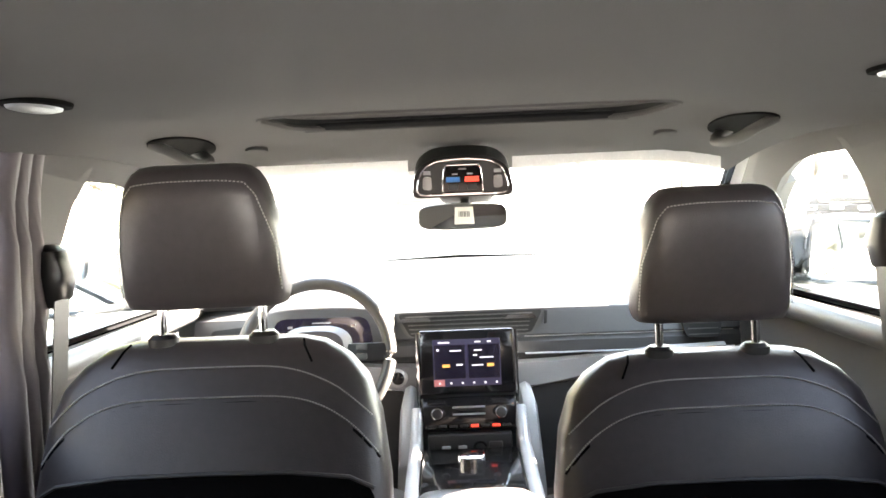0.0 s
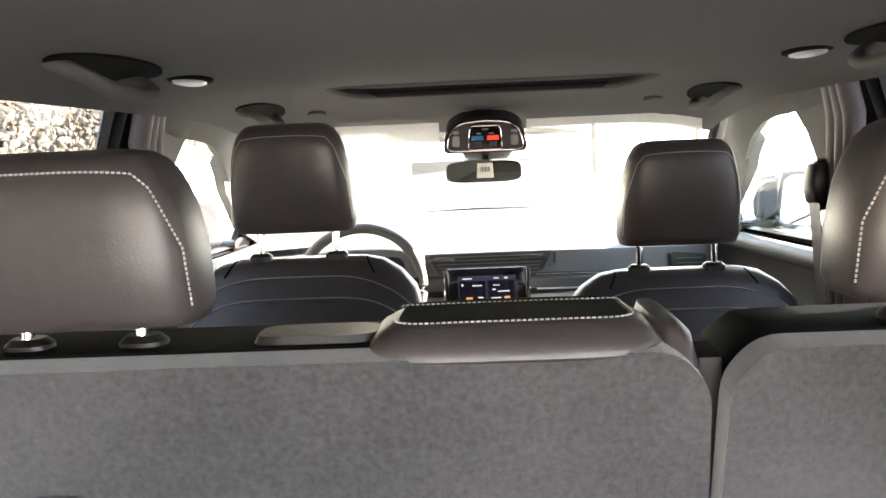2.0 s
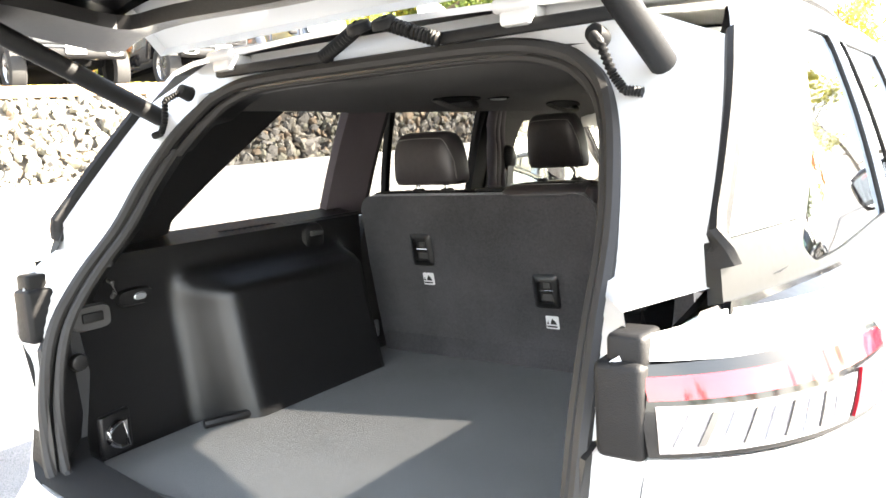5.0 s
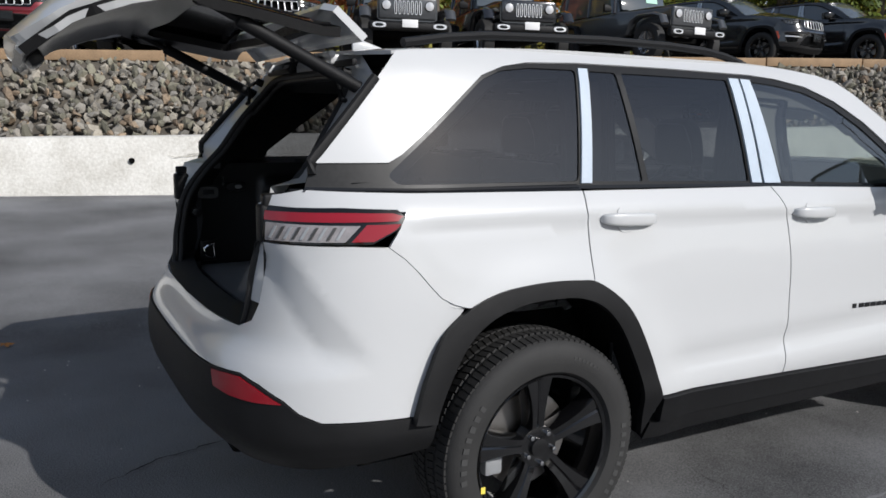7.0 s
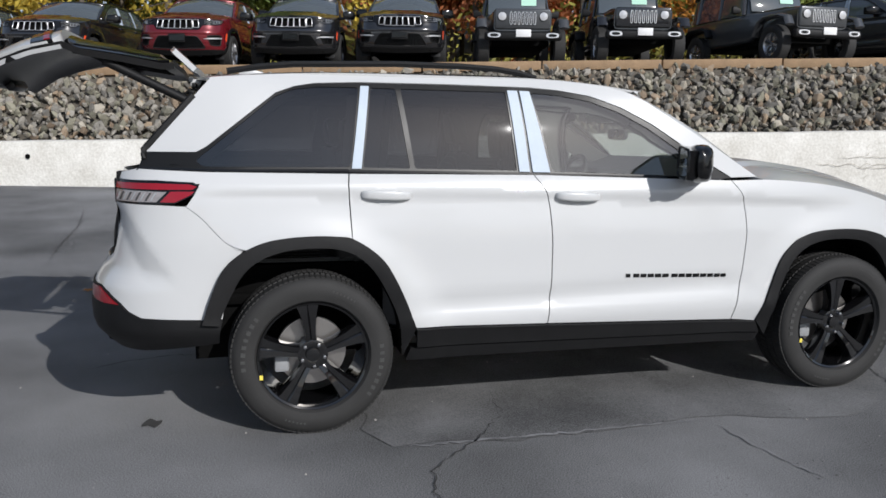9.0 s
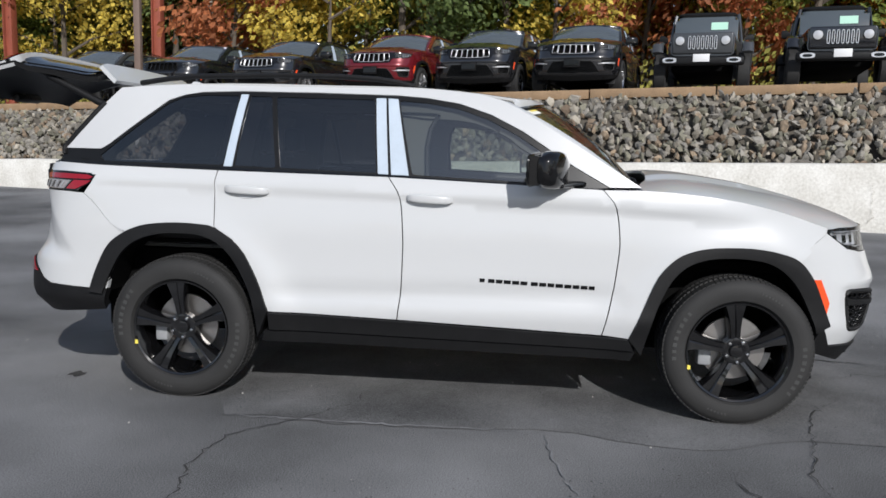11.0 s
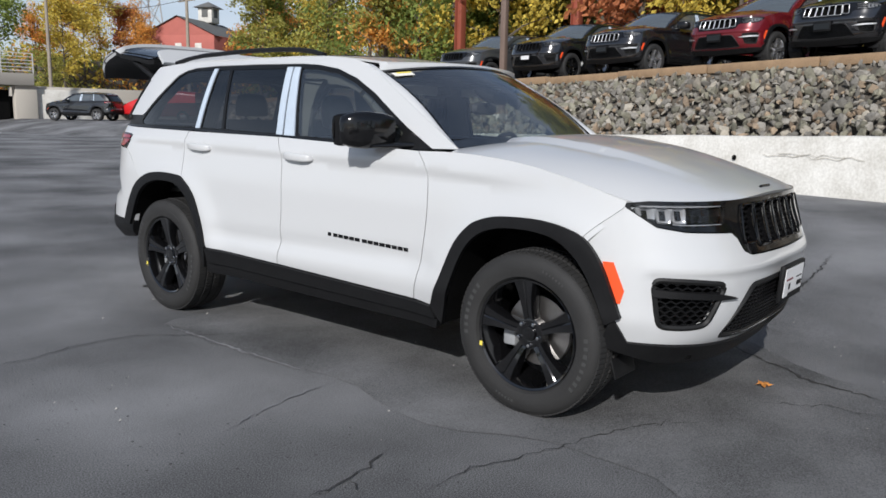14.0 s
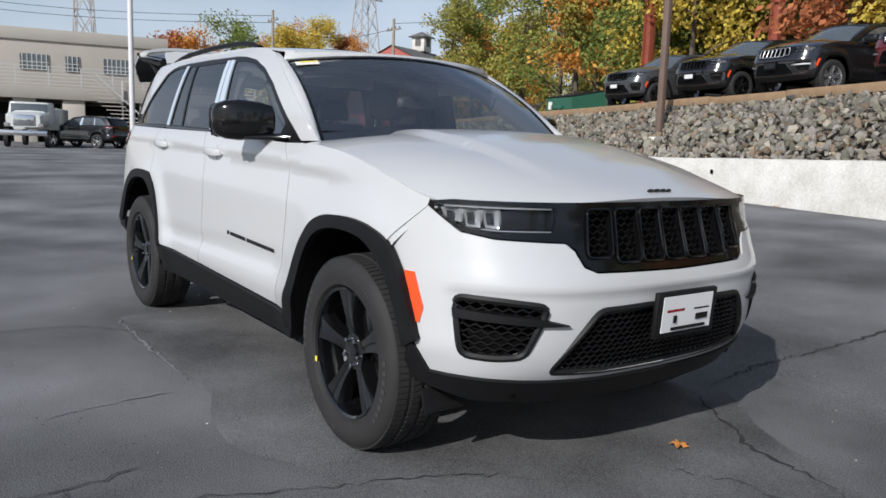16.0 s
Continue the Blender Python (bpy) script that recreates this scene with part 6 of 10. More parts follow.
def headrest(parent, c, w, h, d, lean, posts, post_len, stitch):
    """A padded headrest on chrome posts, with stitching on its back."""
    bm = B()
    secs = []
    for t, kw, kd in ((-0.5, 0.88, 0.55), (-0.485, 0.96, 0.8), (-0.40, 1.0, 0.95), (-0.1, 0.985, 1.0), (0.15, 0.93, 0.98), (0.28, 0.87, 0.94), (0.38, 0.81, 0.84), (0.445, 0.74, 0.68), (0.485, 0.65, 0.46), (0.5, 0.5, 0.22)):
        secs.append(((c[0], c[1] + lean * t * h, c[2] + t * h), (w / 2 * kw, d / 2 * kd), 0))
    add_loft(bm, secs, "z", 36, 4.2)
    hr = part("headrest", bm, M_LEATHER, parent, "padded black leather headrest", angle=60)
    bm = B()
    line = []
    for i in range(25):
        u = -1 + 2 * i / 24
        zz = 0.385 - 0.05 * abs(u) ** 3 if abs(u) < 0.82 else 0.385 - 0.05 - (abs(u) - 0.82) * 4.0
        kw = float(np.interp(zz, [-0.5, -0.4, -0.1, 0.15, 0.30, 0.40, 0.5], [0.88, 1.0, 0.985, 0.93, 0.86, 0.795, 0.5]))
        ux = min(abs(u) * 1.06, 0.965) * math.copysign(1, u)
        yb = c[1] + lean * zz * h - d / 2 * float(np.interp(zz, [-0.5, -0.4, -0.1, 0.15, 0.30, 0.40], [0.55, 0.95, 1.0, 0.98, 0.93, 0.80])) * (1 - abs(ux) ** 4.2) ** (1 / 4.2) - 0.0025
        line.append((c[0] + ux * (w / 2 * kw + 0.002), yb, c[2] + zz * h))
    if stitch:
        add_dashes(bm, line, 92)
        part("stitching", bm, M_STITCH, hr, "pale contrast stitching")
    else:
        bm.free()
    for sx in posts:
        bm = B()
        add_tube(bm, [(c[0] + sx, c[1] - lean * h * 0.5, c[2] - h * 0.45), (c[0] + sx, c[1] - lean * h * 0.5 - 0.004, c[2] - h / 2 - post_len)], 0.0065, 12)
        part("headrest_post", bm, M_CHROME, hr, "chrome headrest post")
        bm = B()
        add_loft(bm, [((c[0] + sx, c[1] - lean * h * 0.5, c[2] - h / 2 - post_len + o), (0.022 * k, 0.016 * k), 0) for o, k in ((-0.012, 1.0), (0.004, 1.0), (0.010, 0.7))], "z", 18, 2.6)
        part("post_guide", bm, M_TRIMDARK, hr)
    return hr


def front_seat(x, y, z, label):
    """Leather front seat; x, y, z: middle of its top edge."""
    st = thing("front_seat", label, "seat", "front seats")
    lean = -0.30   # the back leans rearward going up

    def yb(dx, dz):
        """Rear face of the backrest."""
        return y - 0.055 - lean * dz - 0.02 * 0 + 0.055 * (abs(dx) / 0.25) ** 3
    prof = [(0.0, 0.125), (-0.008, 0.160), (-0.03, 0.195), (-0.06, 0.222), (-0.11, 0.240), (-0.20, 0.252), (-0.35, 0.255), (-0.55, 0.235)]
    bm = B()
    secs = [((x, y - lean * dz + 0.0, z + dz), (hw, 0.055 * k), 0) for (dz, hw), k in zip(prof[::-1], (1.3, 1.35, 1.3, 1.15, 1.0, 0.85, 0.65, 0.35))]
    add_loft(bm, secs, "z", 40, 3.6)
    part("backrest", bm, M_LEATHER, st, angle=60)
    hwf = lerp_table([p[0] for p in prof[::-1]], [p[1] for p in prof[::-1]])
    kf = lerp_table([p[0] for p in prof[::-1]], [1.3, 1.35, 1.3, 1.15, 1.0, 0.85, 0.65, 0.35])

    def surf(dx, dz):
        hw, kd = hwf(dz), 0.055 * kf(dz)
        t = min(abs(dx) / hw, 0.995)
        return Vector((x + dx, y - lean * dz - kd * (1 - t**3.6) ** (1 / 3.6) - 0.001, z + dz))
    for dz0, span, drop, n in ((-0.030, 0.965, 0.075, 130), (-0.068, 0.965, 0.085, 130)):
        bm = B()
        pts = []
        for i in range(41):
            u = -1 + 2 * i / 40
            dz = dz0 - drop * abs(u) ** 5
            pts.append(surf(u * hwf(dz) * span, dz))
        add_dashes(bm, [p + Vector((0, -0.0010, 0)) for p in pts], n, 0.0013)
        part("stitching", bm, M_STITCH, st, "pale contrast stitching")
        bm = B()
        add_tube(bm, [p + Vector((0, 0.0010, -0.0075)) for p in pts], 0.0034, 6)
        part("seam", bm, M_LEATHERDARK, st)
    # hard panel low on the back
    bm = B()
    add_panel(bm, round_poly([(-0.235, -0.178), (-0.12, -0.160), (0.12, -0.160), (0.235, -0.178), (0.225, -0.54), (-0.225, -0.54)], 0.04, 4), lambda a, b: surf(a, b) + Vector((0, -0.012, 0)), step=0.04, thick=0.02, out=(0, -1, 0))
    part("seat_back_panel", bm, M_LEATHERDARK, st, "dark hard seat back panel", fix=False)
    bm = B()
    add_tube(bm, [surf(a, b) + Vector((0, -0.013, 0)) for a, b in ((-0.232, -0.190), (-0.20, -0.172), (-0.12, -0.161), (0, -0.159), (0.12, -0.161), (0.20, -0.172), (0.232, -0.190))], 0.003, 6)
    part("panel_edge_trim", bm, M_BEZEL, st)
    for sx in (-1, 1):   # short shoulder seams over the top edge
        bm = B()
        add_tube(bm, [surf(sx * (0.128 + 0.004 * k), -0.002 - 0.0065 * k) + Vector((0, -0.0008, 0)) for k in range(5)], 0.0018, 6)
        part("seam", bm, M_LEATHERDARK, st)
    # cushion, base, headrest
    bm = B()
    add_loft(bm, [((x, y + 0.42, z - 0.62), (0.25, 0.26), 0), ((x, y + 0.42, z - 0.56), (0.265, 0.28), 0), ((x, y + 0.42, z - 0.50), (0.25, 0.27), 0)], "z", 32, 3.5)
    part("seat_cushion", bm, M_LEATHER, st, angle=60)
    bm = B()
    add_box(bm, (0.42, 0.42, 0.24), (x, y + 0.40, z - 0.72), 0.02)
    part("seat_base", bm, M_TRIMDARK, st)
    headrest(st, (x - 0.005, y - 0.03, z + 0.155), 0.232, 0.205, 0.115, -0.15, (-0.074, 0.074), 0.05, True)
    return st


front_seat(-0.375, 1.075, 1.298, "black leather driver seat with pale stitching, headrest raised")
front_seat(0.368, 1.140, 1.238, "black leather passenger seat with pale stitching")


def rear_seat(x0, x1, label, latches, rest_x):
    """One section of the split rear seat, carpeted behind."""
    st = thing("bench_seat", label, "seat", "split rear seat")
    cx, hw = (x0 + x1) / 2, (x1 - x0) / 2
    top = 1.322

    def back(x, z):
        return Vector((x, 0.245 - 0.16 * (z - 1.05) + 0.02 * max(0, 0.90 - z), z))
    outl = round_poly([(x0, 0.77), (x1, 0.77), (x1 + 0.004, 1.10), (x1, top - 0.035), (x1 - 0.03, top - 0.002), (x0 + 0.03, top - 0.002), (x0, top - 0.035), (x0 - 0.004, 1.10)], 0.035, 4)
    panel("carpeted_back", outl, back, M_CARPET, st, "grey carpet-covered seat back", step=0.05, thick=0.03, out=(0, -1, 0))
    bm = B()
    add_loft(bm, [((cx, 0.36, 0.86), (hw, 0.075), 0), ((cx, 0.335, 1.10), (hw, 0.075), 0), ((cx, 0.297, top - 0.06), (hw, 0.074), 0), ((cx, 0.286, top - 0.015), (hw - 0.01, 0.062), 0), ((cx, 0.282, top + 0.005), (hw - 0.03, 0.048), 0)], "z", 48, 7)
    part("backrest", bm, M_LEATHERDARK, st, angle=60)
    bm = B()
    add_loft(bm, [((cx, 0.62, 0.62), (hw, 0.27), 0), ((cx, 0.62, 0.72), (hw, 0.28), 0), ((cx, 0.62, 0.77), (hw - 0.02, 0.26), 0)], "z", 32, 5)
    part("seat_cushion", bm, M_LEATHER, st, angle=60)
    panel("hinge_cover", [(x0 + 0.02, 0.80), (x1 - 0.02, 0.80), (x1 - 0.02, 0.868), (x0 + 0.02, 0.868)], lambda x, z: back(x, z) + Vector((0, -0.035 * (0.868 - z) / 0.07, 0)), M_CARPET, st, step=0.08, thick=0.01, out=(0, -1, 0))
    for lx, lz in latches:
        bm = B()
        o = round_poly([(lx - 0.040, lz - 0.050), (lx + 0.040, lz - 0.050), (lx + 0.040, lz + 0.050), (lx - 0.040, lz + 0.050)], 0.014, 3)
        i = round_poly([(lx - 0.024, lz - 0.034), (lx + 0.024, lz - 0.034), (lx + 0.024, lz + 0.030), (lx - 0.024, lz + 0.030)], 0.008, 3)
        add_panel(bm, o, lambda a, b, q=lx, w=lz: back(a, b) + Vector((0, -0.006 - 0.009 * (1 - max(abs(a - q) / 0.04, abs(b - w) / 0.05) ** 6), 0)), step=0.008, holes=[i], thick=0.012, out=(0, -1, 0))
        bz = part("tether_bezel", bm, M_TRIMDARK, st, "moulded child seat tether bezel", fix=False)
        bm = B()
        add_panel(bm, i, lambda a, b: back(a, b) + Vector((0, -0.0015, 0)), step=0.03, thick=0, out=(0, -1, 0))
        part("bezel_recess", bm, M_SEALBLACK, bz, fix=False)
        bm = B()
        add_tube(bm, [back(lx - 0.024, lz + 0.002) + Vector((0, -0.007, 0)), back(lx + 0.024, lz + 0.002) + Vector((0, -0.007, 0))], 0.0028, 8)
        part("tether_bar", bm, M_CHROME, bz)
        bm = B()
        add_panel(bm, [(lx - 0.010, lz + 0.008), (lx + 0.010, lz + 0.008), (lx + 0.010, lz + 0.024), (lx - 0.010, lz + 0.024)], lambda a, b: back(a, b) + Vector((0, -0.004, 0)), step=0.03, thick=0.003, out=(0, -1, 0))
        add_panel(bm, [(lx - 0.018, lz - 0.026), (lx + 0.018, lz - 0.030), (lx + 0.014, lz - 0.010), (lx - 0.014, lz - 0.010)], lambda a, b: back(a, b) + Vector((0, -0.004, 0)), step=0.03, thick=0.003, out=(0, -1, 0))
        part("bezel_tab", bm, M_BEZEL, bz, fix=False)
        tz = lz - 0.092
        bm = B()
        add_panel(bm, round_poly([(lx - 0.015, tz - 0.020), (lx + 0.025, tz - 0.020), (lx + 0.025, tz + 0.018), (lx - 0.015, tz + 0.018)], 0.003, 2), lambda a, b: back(a, b) + Vector((0, -0.003, 0)), step=0.03, thick=0.002, out=(0, -1, 0))
        tg = part("anchor_tag", bm, M_WHITEPRINT, st, "small white woven anchor tag", fix=False)
        bm = B()
        for poly in ([(-0.011, -0.006), (-0.004, -0.006), (-0.007, 0.006)], [(-0.001, -0.006), (0.020, -0.006), (0.018, 0.001), (0.007, 0.012)], [(-0.011, -0.015), (0.021, -0.015), (0.021, -0.010), (-0.011, -0.010)]):
            add_panel(bm, [(lx + a, tz + b) for a, b in poly], lambda a, b: back(a, b) + Vector((0, -0.006, 0)), step=0.03, thick=0, out=(0, -1, 0))
        part("tag_symbol", bm, M_TRIMDARK, tg, fix=False)
    headrest(st, (rest_x, 0.262, 1.428), 0.236, 0.158, 0.115, -0.05, (-0.054, 0.054), 0.022, True)
    return st


rear_seat(-0.655, 0.150, "wide section of the rear seat, carpeted behind, with two tether bezels", [(-0.432, 1.152), (-0.019, 1.0445)], -0.408)
narrow_seat = rear_seat(0.166, 0.665, "narrow section of the rear seat, carpeted behind, with one tether bezel", [(0.407, 1.1415)], 0.392)
# dark strip added in the split between the two sections, standing for its shade
bm = B()
add_box(bm, (0.022, 0.04, 0.42), (0.158, 0.290, 1.10), 0.004, rot=(9, 0, 0))
add_box(bm, (0.024, 0.04, 0.12), (0.158, 0.322, 0.86), 0.004)
part("seat_gap_filler", bm, M_SEALBLACK, narrow_seat, "dark strip standing in for shade in the seat split")
# lowered middle headrest and pull handle on the wide section
mid = thing("middle_headrest", "low black leather middle headrest with pale stitching", "headrest")
bm = B()
add_loft(bm, [((-0.013, 0.278, 1.312), (0.124, 0.072), 0), ((-0.013, 0.272, 1.318), (0.129, 0.074), 0), ((-0.013, 0.271, 1.326), (0.129, 0.072), 0), ((-0.013, 0.273, 1.335), (0.121, 0.065), 0), ((-0.013, 0.275, 1.341), (0.110, 0.056), 0), ((-0.013, 0.277, 1.344), (0.102, 0.049), 0)], "z", 48, 4.5)
part("pad", bm, M_LEATHER, mid, angle=60)
INS = round_poly([(-0.116, 0.230), (0.090, 0.230), (0.086, 0.326), (-0.112, 0.326)], 0.026, 5)
bm = B()
add_panel(bm, INS, lambda x, y: Vector((x, y, 1.3450 + 0.0012 * math.cos((x + 0.013) * 14))), step=0.03, thick=0.003, out=(0, 0, 1))
part("glossy_insert", bm, mat("smooth_black_leather", (0.0022, 0.0026, 0.0026), 0.7, var=0.1, scale=10, spec=0.03), mid, fix=False)
bm = B()
add_dashes(bm, [(x * 1.035 + 0.0005, y - (0.005 if y < 0.3 else 0), 1.3460) for x, y in INS if y < 0.316], 104, 0.0008)
part("stitching", bm, M_STITCH, mid)
bm = B()   # leather bolster between the middle headrest and the split
add_loft(bm, [((0.128, 0.285, 1.262), (0.020, 0.072), 0), ((0.128, 0.285, 1.300), (0.021, 0.072), 0), ((0.126, 0.287, 1.326), (0.018, 0.064), 0), ((0.122, 0.292, 1.338), (0.010, 0.05), 0)], "z", 28, 3)
part("bolster", bm, M_LEATHER, mid, angle=60)
bm = B()
add_loft(bm, [((-0.19, 0.27, 1.322), (0.062, 0.03), 0), ((-0.19, 0.27, 1.334), (0.056, 0.026), 0)], "z", 20, 4)
tagged(part("belt_guide", bm, M_TRIMDARK), "dark plastic belt guide on the seat top", "belt guide")


# ---- dashboard, wheel, console, mirror ----
dash = thing("dashboard", "dark soft-skinned dashboard with a central touch screen", "dashboard")
prof = [(2.45, 1.272), (2.32, 1.230), (2.20, 1.200), (2.12, 1.182), (2.07, 1.172), (2.052, 1.165), (2.044, 1.152), (2.036, 1.125), (2.024, 1.098), (2.030, 1.090), (2.018, 1.080), (2.016, 1.050), (2.030, 1.035), (2.04, 1.03), (2.05, 0.98), (2.06, 0.80), (2.14, 0.62)]
bm = B()
rows = []
for i in range(41):
    x = -0.76 + 1.52 * i / 40
    rows.append([bm.verts.new((x, y + (0.05 * (abs(x) / 0.76) ** 3 if y < 2.15 else -0.10 * (abs(x) / 0.76) ** 2), z - 0.012 * (abs(x) / 0.76) ** 2)) for y, z in prof])
for a, b in zip(rows, rows[1:]):
    for k in range(len(prof) - 1):
        bm.faces.new((a[k], b[k], b[k + 1], a[k + 1]))
part("dash_body", bm, M_DASH, dash, angle=30)
for dz, m, nm in ((1.0935, M_STITCH, "stitching"), (1.0475, M_SILVERTRIM, "chrome_line")):   # lines across the passenger side
    bm = B()
    line = [(x, 2.014 + 0.05 * (x / 0.76) ** 3 + (0.008 if dz > 1.07 else 0), dz - 0.012 * (x / 0.76) ** 2) for x in (0.16 + 0.02 * i for i in range(30))]
    if nm == "stitching":
        add_dashes(bm, line, 90, 0.0012)
    else:
        add_tube(bm, line, 0.003, 6)
    part(nm, bm, m, dash)


def dash_plate(name, outline, y, m, parent, thick=0.006, label="", tilt=0.22, holes=()):
    """A thin plate standing in the dash face."""
    bm = B()
    add_panel(bm, outline, lambda x, z: Vector((x, y + tilt * (z - 1.10), z)), step=0.03, thick=thick, out=(0, -1, 0), holes=holes)
    return part(name, bm, m, parent, label, fix=False)


bm = B()   # hood over the instruments
add_loft(bm, [((-0.385, 2.22, 1.122), (0.205, 0.080), 0), ((-0.385, 2.06, 1.122), (0.200, 0.080), 0), ((-0.385, 2.005, 1.124), (0.192, 0.074), 0), ((-0.385, 1.999, 1.124), (0.184, 0.067), 0)], "y", 36, 3.0)
part("instrument_hood", bm, M_DASH, dash, angle=50)
disp = dash_plate("instrument_display", round_poly([(-0.525, 1.078), (-0.245, 1.078), (-0.26, 1.168), (-0.51, 1.168)], 0.03, 4), 1.9955, M_SCREEN, dash, 0.003, "dark digital instrument display", 0.05)
for x, z, w, h in ((-0.385, 1.130, 0.014, 0.020), (-0.385, 1.155, 0.05, 0.003), (-0.47, 1.145, 0.012, 0.006), (-0.30, 1.145, 0.012, 0.006), (-0.335, 1.100, 0.05, 0.003), (-0.44, 1.100, 0.05, 0.003)):
    dash_plate("display_mark", [(x - w / 2, z - h / 2), (x + w / 2, z - h / 2), (x + w / 2, z + h / 2), (x - w / 2, z + h / 2)], 1.9925, M_STITCH, disp, 0, "", 0.05)
vent = dash_plate("centre_vent", round_poly([(-0.196, 1.166), (0.225, 1.166), (0.190, 1.100), (-0.160, 1.100)], 0.018, 3), 2.024, M_BEZEL, dash, 0.010, "wide slim black air vent with silver ends")
dash_plate("vent_opening", round_poly([(-0.183, 1.163), (0.212, 1.163), (0.178, 1.103), (-0.150, 1.103)], 0.012, 3), 2.019, M_SEALBLACK, vent, 0.003)
for k in range(5):
    z = 1.112 + 0.011 * k
    hw = 0.158 + 0.30 * (z - 1.11)
    dash_plate("vent_vane", [(0.010 - hw, z - 0.0016), (0.010 + hw, z - 0.0016), (0.010 + hw, z + 0.0016), (0.010 - hw, z + 0.0016)], 2.014, M_BEZEL, vent, 0.004)
for x in (-0.135, 0.150):
    dash_plate("vent_tab", round_poly([(x - 0.045, 1.143), (x + 0.045, 1.143), (x + 0.035, 1.153), (x - 0.035, 1.153)], 0.004, 2), 2.009, M_CHROME, vent, 0.006)
for x in (-0.198, 0.218):
    dash_plate("vent_end", [(x - 0.006, 1.125), (x + 0.003, 1.125), (x + 0.006, 1.160), (x - 0.003, 1.160)], 2.017, M_SEALBLACK, vent, 0.003)
for k in range(8):
    dash_plate("chrome_key", round_poly([(-0.085 + k * 0.026, 1.098), (-0.067 + k * 0.026, 1.098), (-0.067 + k * 0.026, 1.106), (-0.085 + k * 0.026, 1.106)], 0.002, 2), 2.006, M_CHROME, dash, 0.006)
for sg in (1, -1):
    sweep = [(sg * a, z) for a, z in ((0.128, 1.018), (0.17, 1.020), (0.24, 1.022), (0.34, 1.030), (0.50, 1.044), (0.70, 1.050), (0.70, 1.015), (0.50, 1.004), (0.36, 0.985), (0.26, 0.962), (0.19, 0.950), (0.135, 0.948))]
    dash_plate("silver_sweep", sweep, 1.992, M_SATIN, dash, 0.02, "pale silver dash trim sweeping outward", -0.35)
    bm = B()
    add_tube(bm, [(sg * a, 1.992 - 0.35 * (z - 1.10) - 0.004, z) for a, z in ((0.135, 0.948), (0.19, 0.950), (0.26, 0.962), (0.36, 0.985), (0.50, 1.004), (0.70, 1.015))], 0.004, 8)
    part("chrome_line", bm, M_CHROME, dash)
    sv = dash_plate("side_vent", round_poly([(sg * 0.585, 1.145), (sg * 0.70, 1.135), (sg * 0.69, 1.068), (sg * 0.60, 1.070)], 0.015, 3), 2.035, M_SEALBLACK, dash, 0.02)
    for k in range(4):
        dash_plate("vent_vane", [(sg * 0.605, 1.078 + 0.015 * k), (sg * 0.685, 1.078 + 0.015 * k), (sg * 0.685, 1.081 + 0.015 * k), (sg * 0.605, 1.081 + 0.015 * k)], 2.029, M_BEZEL, sv, 0.003)
    bm = B()
    add_loft(bm, [((sg * 0.165, 1.90, 0.62), (0.030, 0.20), 0), ((sg * 0.160, 1.98, 0.75), (0.030, 0.20), 0), ((sg * 0.155, 2.02, 0.80), (0.028, 0.17), 0)], "y", 16, 3)
    part("console_cheek", bm, M_SATIN, dash, "pale satin cheek beside the console")
# screen unit
SY = 1.955
bm = B()
add_box(bm, (0.255, 0.03, 0.172), (0, SY + 0.02, 1.041), 0.008, rot=(-6, 0, 0))
su = part("touch_screen", bm, M_GLOSSBLACK, dash, "black touch screen with a lit display")
M_LIT = mat("lit_display_blue", (0.016, 0.015, 0.034), 0.25, emit=0.02)
M_LITW = mat("lit_display_white", (0.55, 0.55, 0.6), 0.3, emit=0.03)
M_LITO = mat("lit_display_orange", (0.6, 0.3, 0.08), 0.3, emit=0.02)
M_BTNRED = mat("red_button_light", (0.75, 0.05, 0.03), 0.3, emit=0.03)
M_BTNBLUE = mat("blue_button", (0.05, 0.22, 0.6), 0.4)


def on_screen(name, x0, x1, z0, z1, m, lift):
    bm = B()
    add_panel(bm, [(x0, z0), (x1, z0), (x1, z1), (x0, z1)], lambda x, z: Vector((x, SY + 0.004 - lift + 0.105 * (z - 1.041), z - 0.012)), step=0.2, thick=0, out=(0, -1, 0))
    part(name, bm, m, su, fix=False)


on_screen("display", -0.089, 0.089, 0.992, 1.115, M_LIT, 0.001)
on_screen("display_tile", -0.086, -0.004, 1.012, 1.100, M_SCREEN, 0.002)
on_screen("display_tile", 0.004, 0.086, 1.012, 1.100, M_SCREEN, 0.002)
for x, z, w, h, m in ((-0.06, 1.107, 0.03, 0.003, M_LITW), (0.03, 1.107, 0.016, 0.003, M_LITW), (0.06, 1.107, 0.01, 0.004, M_LITW), (-0.076, 1.088, 0.006, 0.006, M_LITW), (-0.03, 1.085, 0.03, 0.003, M_LITW), (-0.055, 1.046, 0.020, 0.008, M_LITO), (-0.02, 1.048, 0.016, 0.004, M_LITW), (0.022, 1.072, 0.010, 0.004, M_LITW), (0.052, 1.066, 0.036, 0.003, M_LITW), (0.062, 1.046, 0.018, 0.008, M_LITO), (0.028, 1.046, 0.03, 0.003, M_LITW), (0.03, 1.085, 0.02, 0.003, M_LITW)):
    on_screen("display_mark", x - w / 2, x + w / 2, z - h / 2, z + h / 2, m, 0.003)
for k in range(6):
    on_screen("display_icon", -0.0755 + k * 0.030, -0.0705 + k * 0.030, 0.998, 1.003, M_LITW, 0.003)
on_screen("display_tab", -0.088, -0.060, 0.993, 1.010, mat("lit_tab", (0.35, 0.12, 0.12), 0.4, emit=0.01), 0.002)
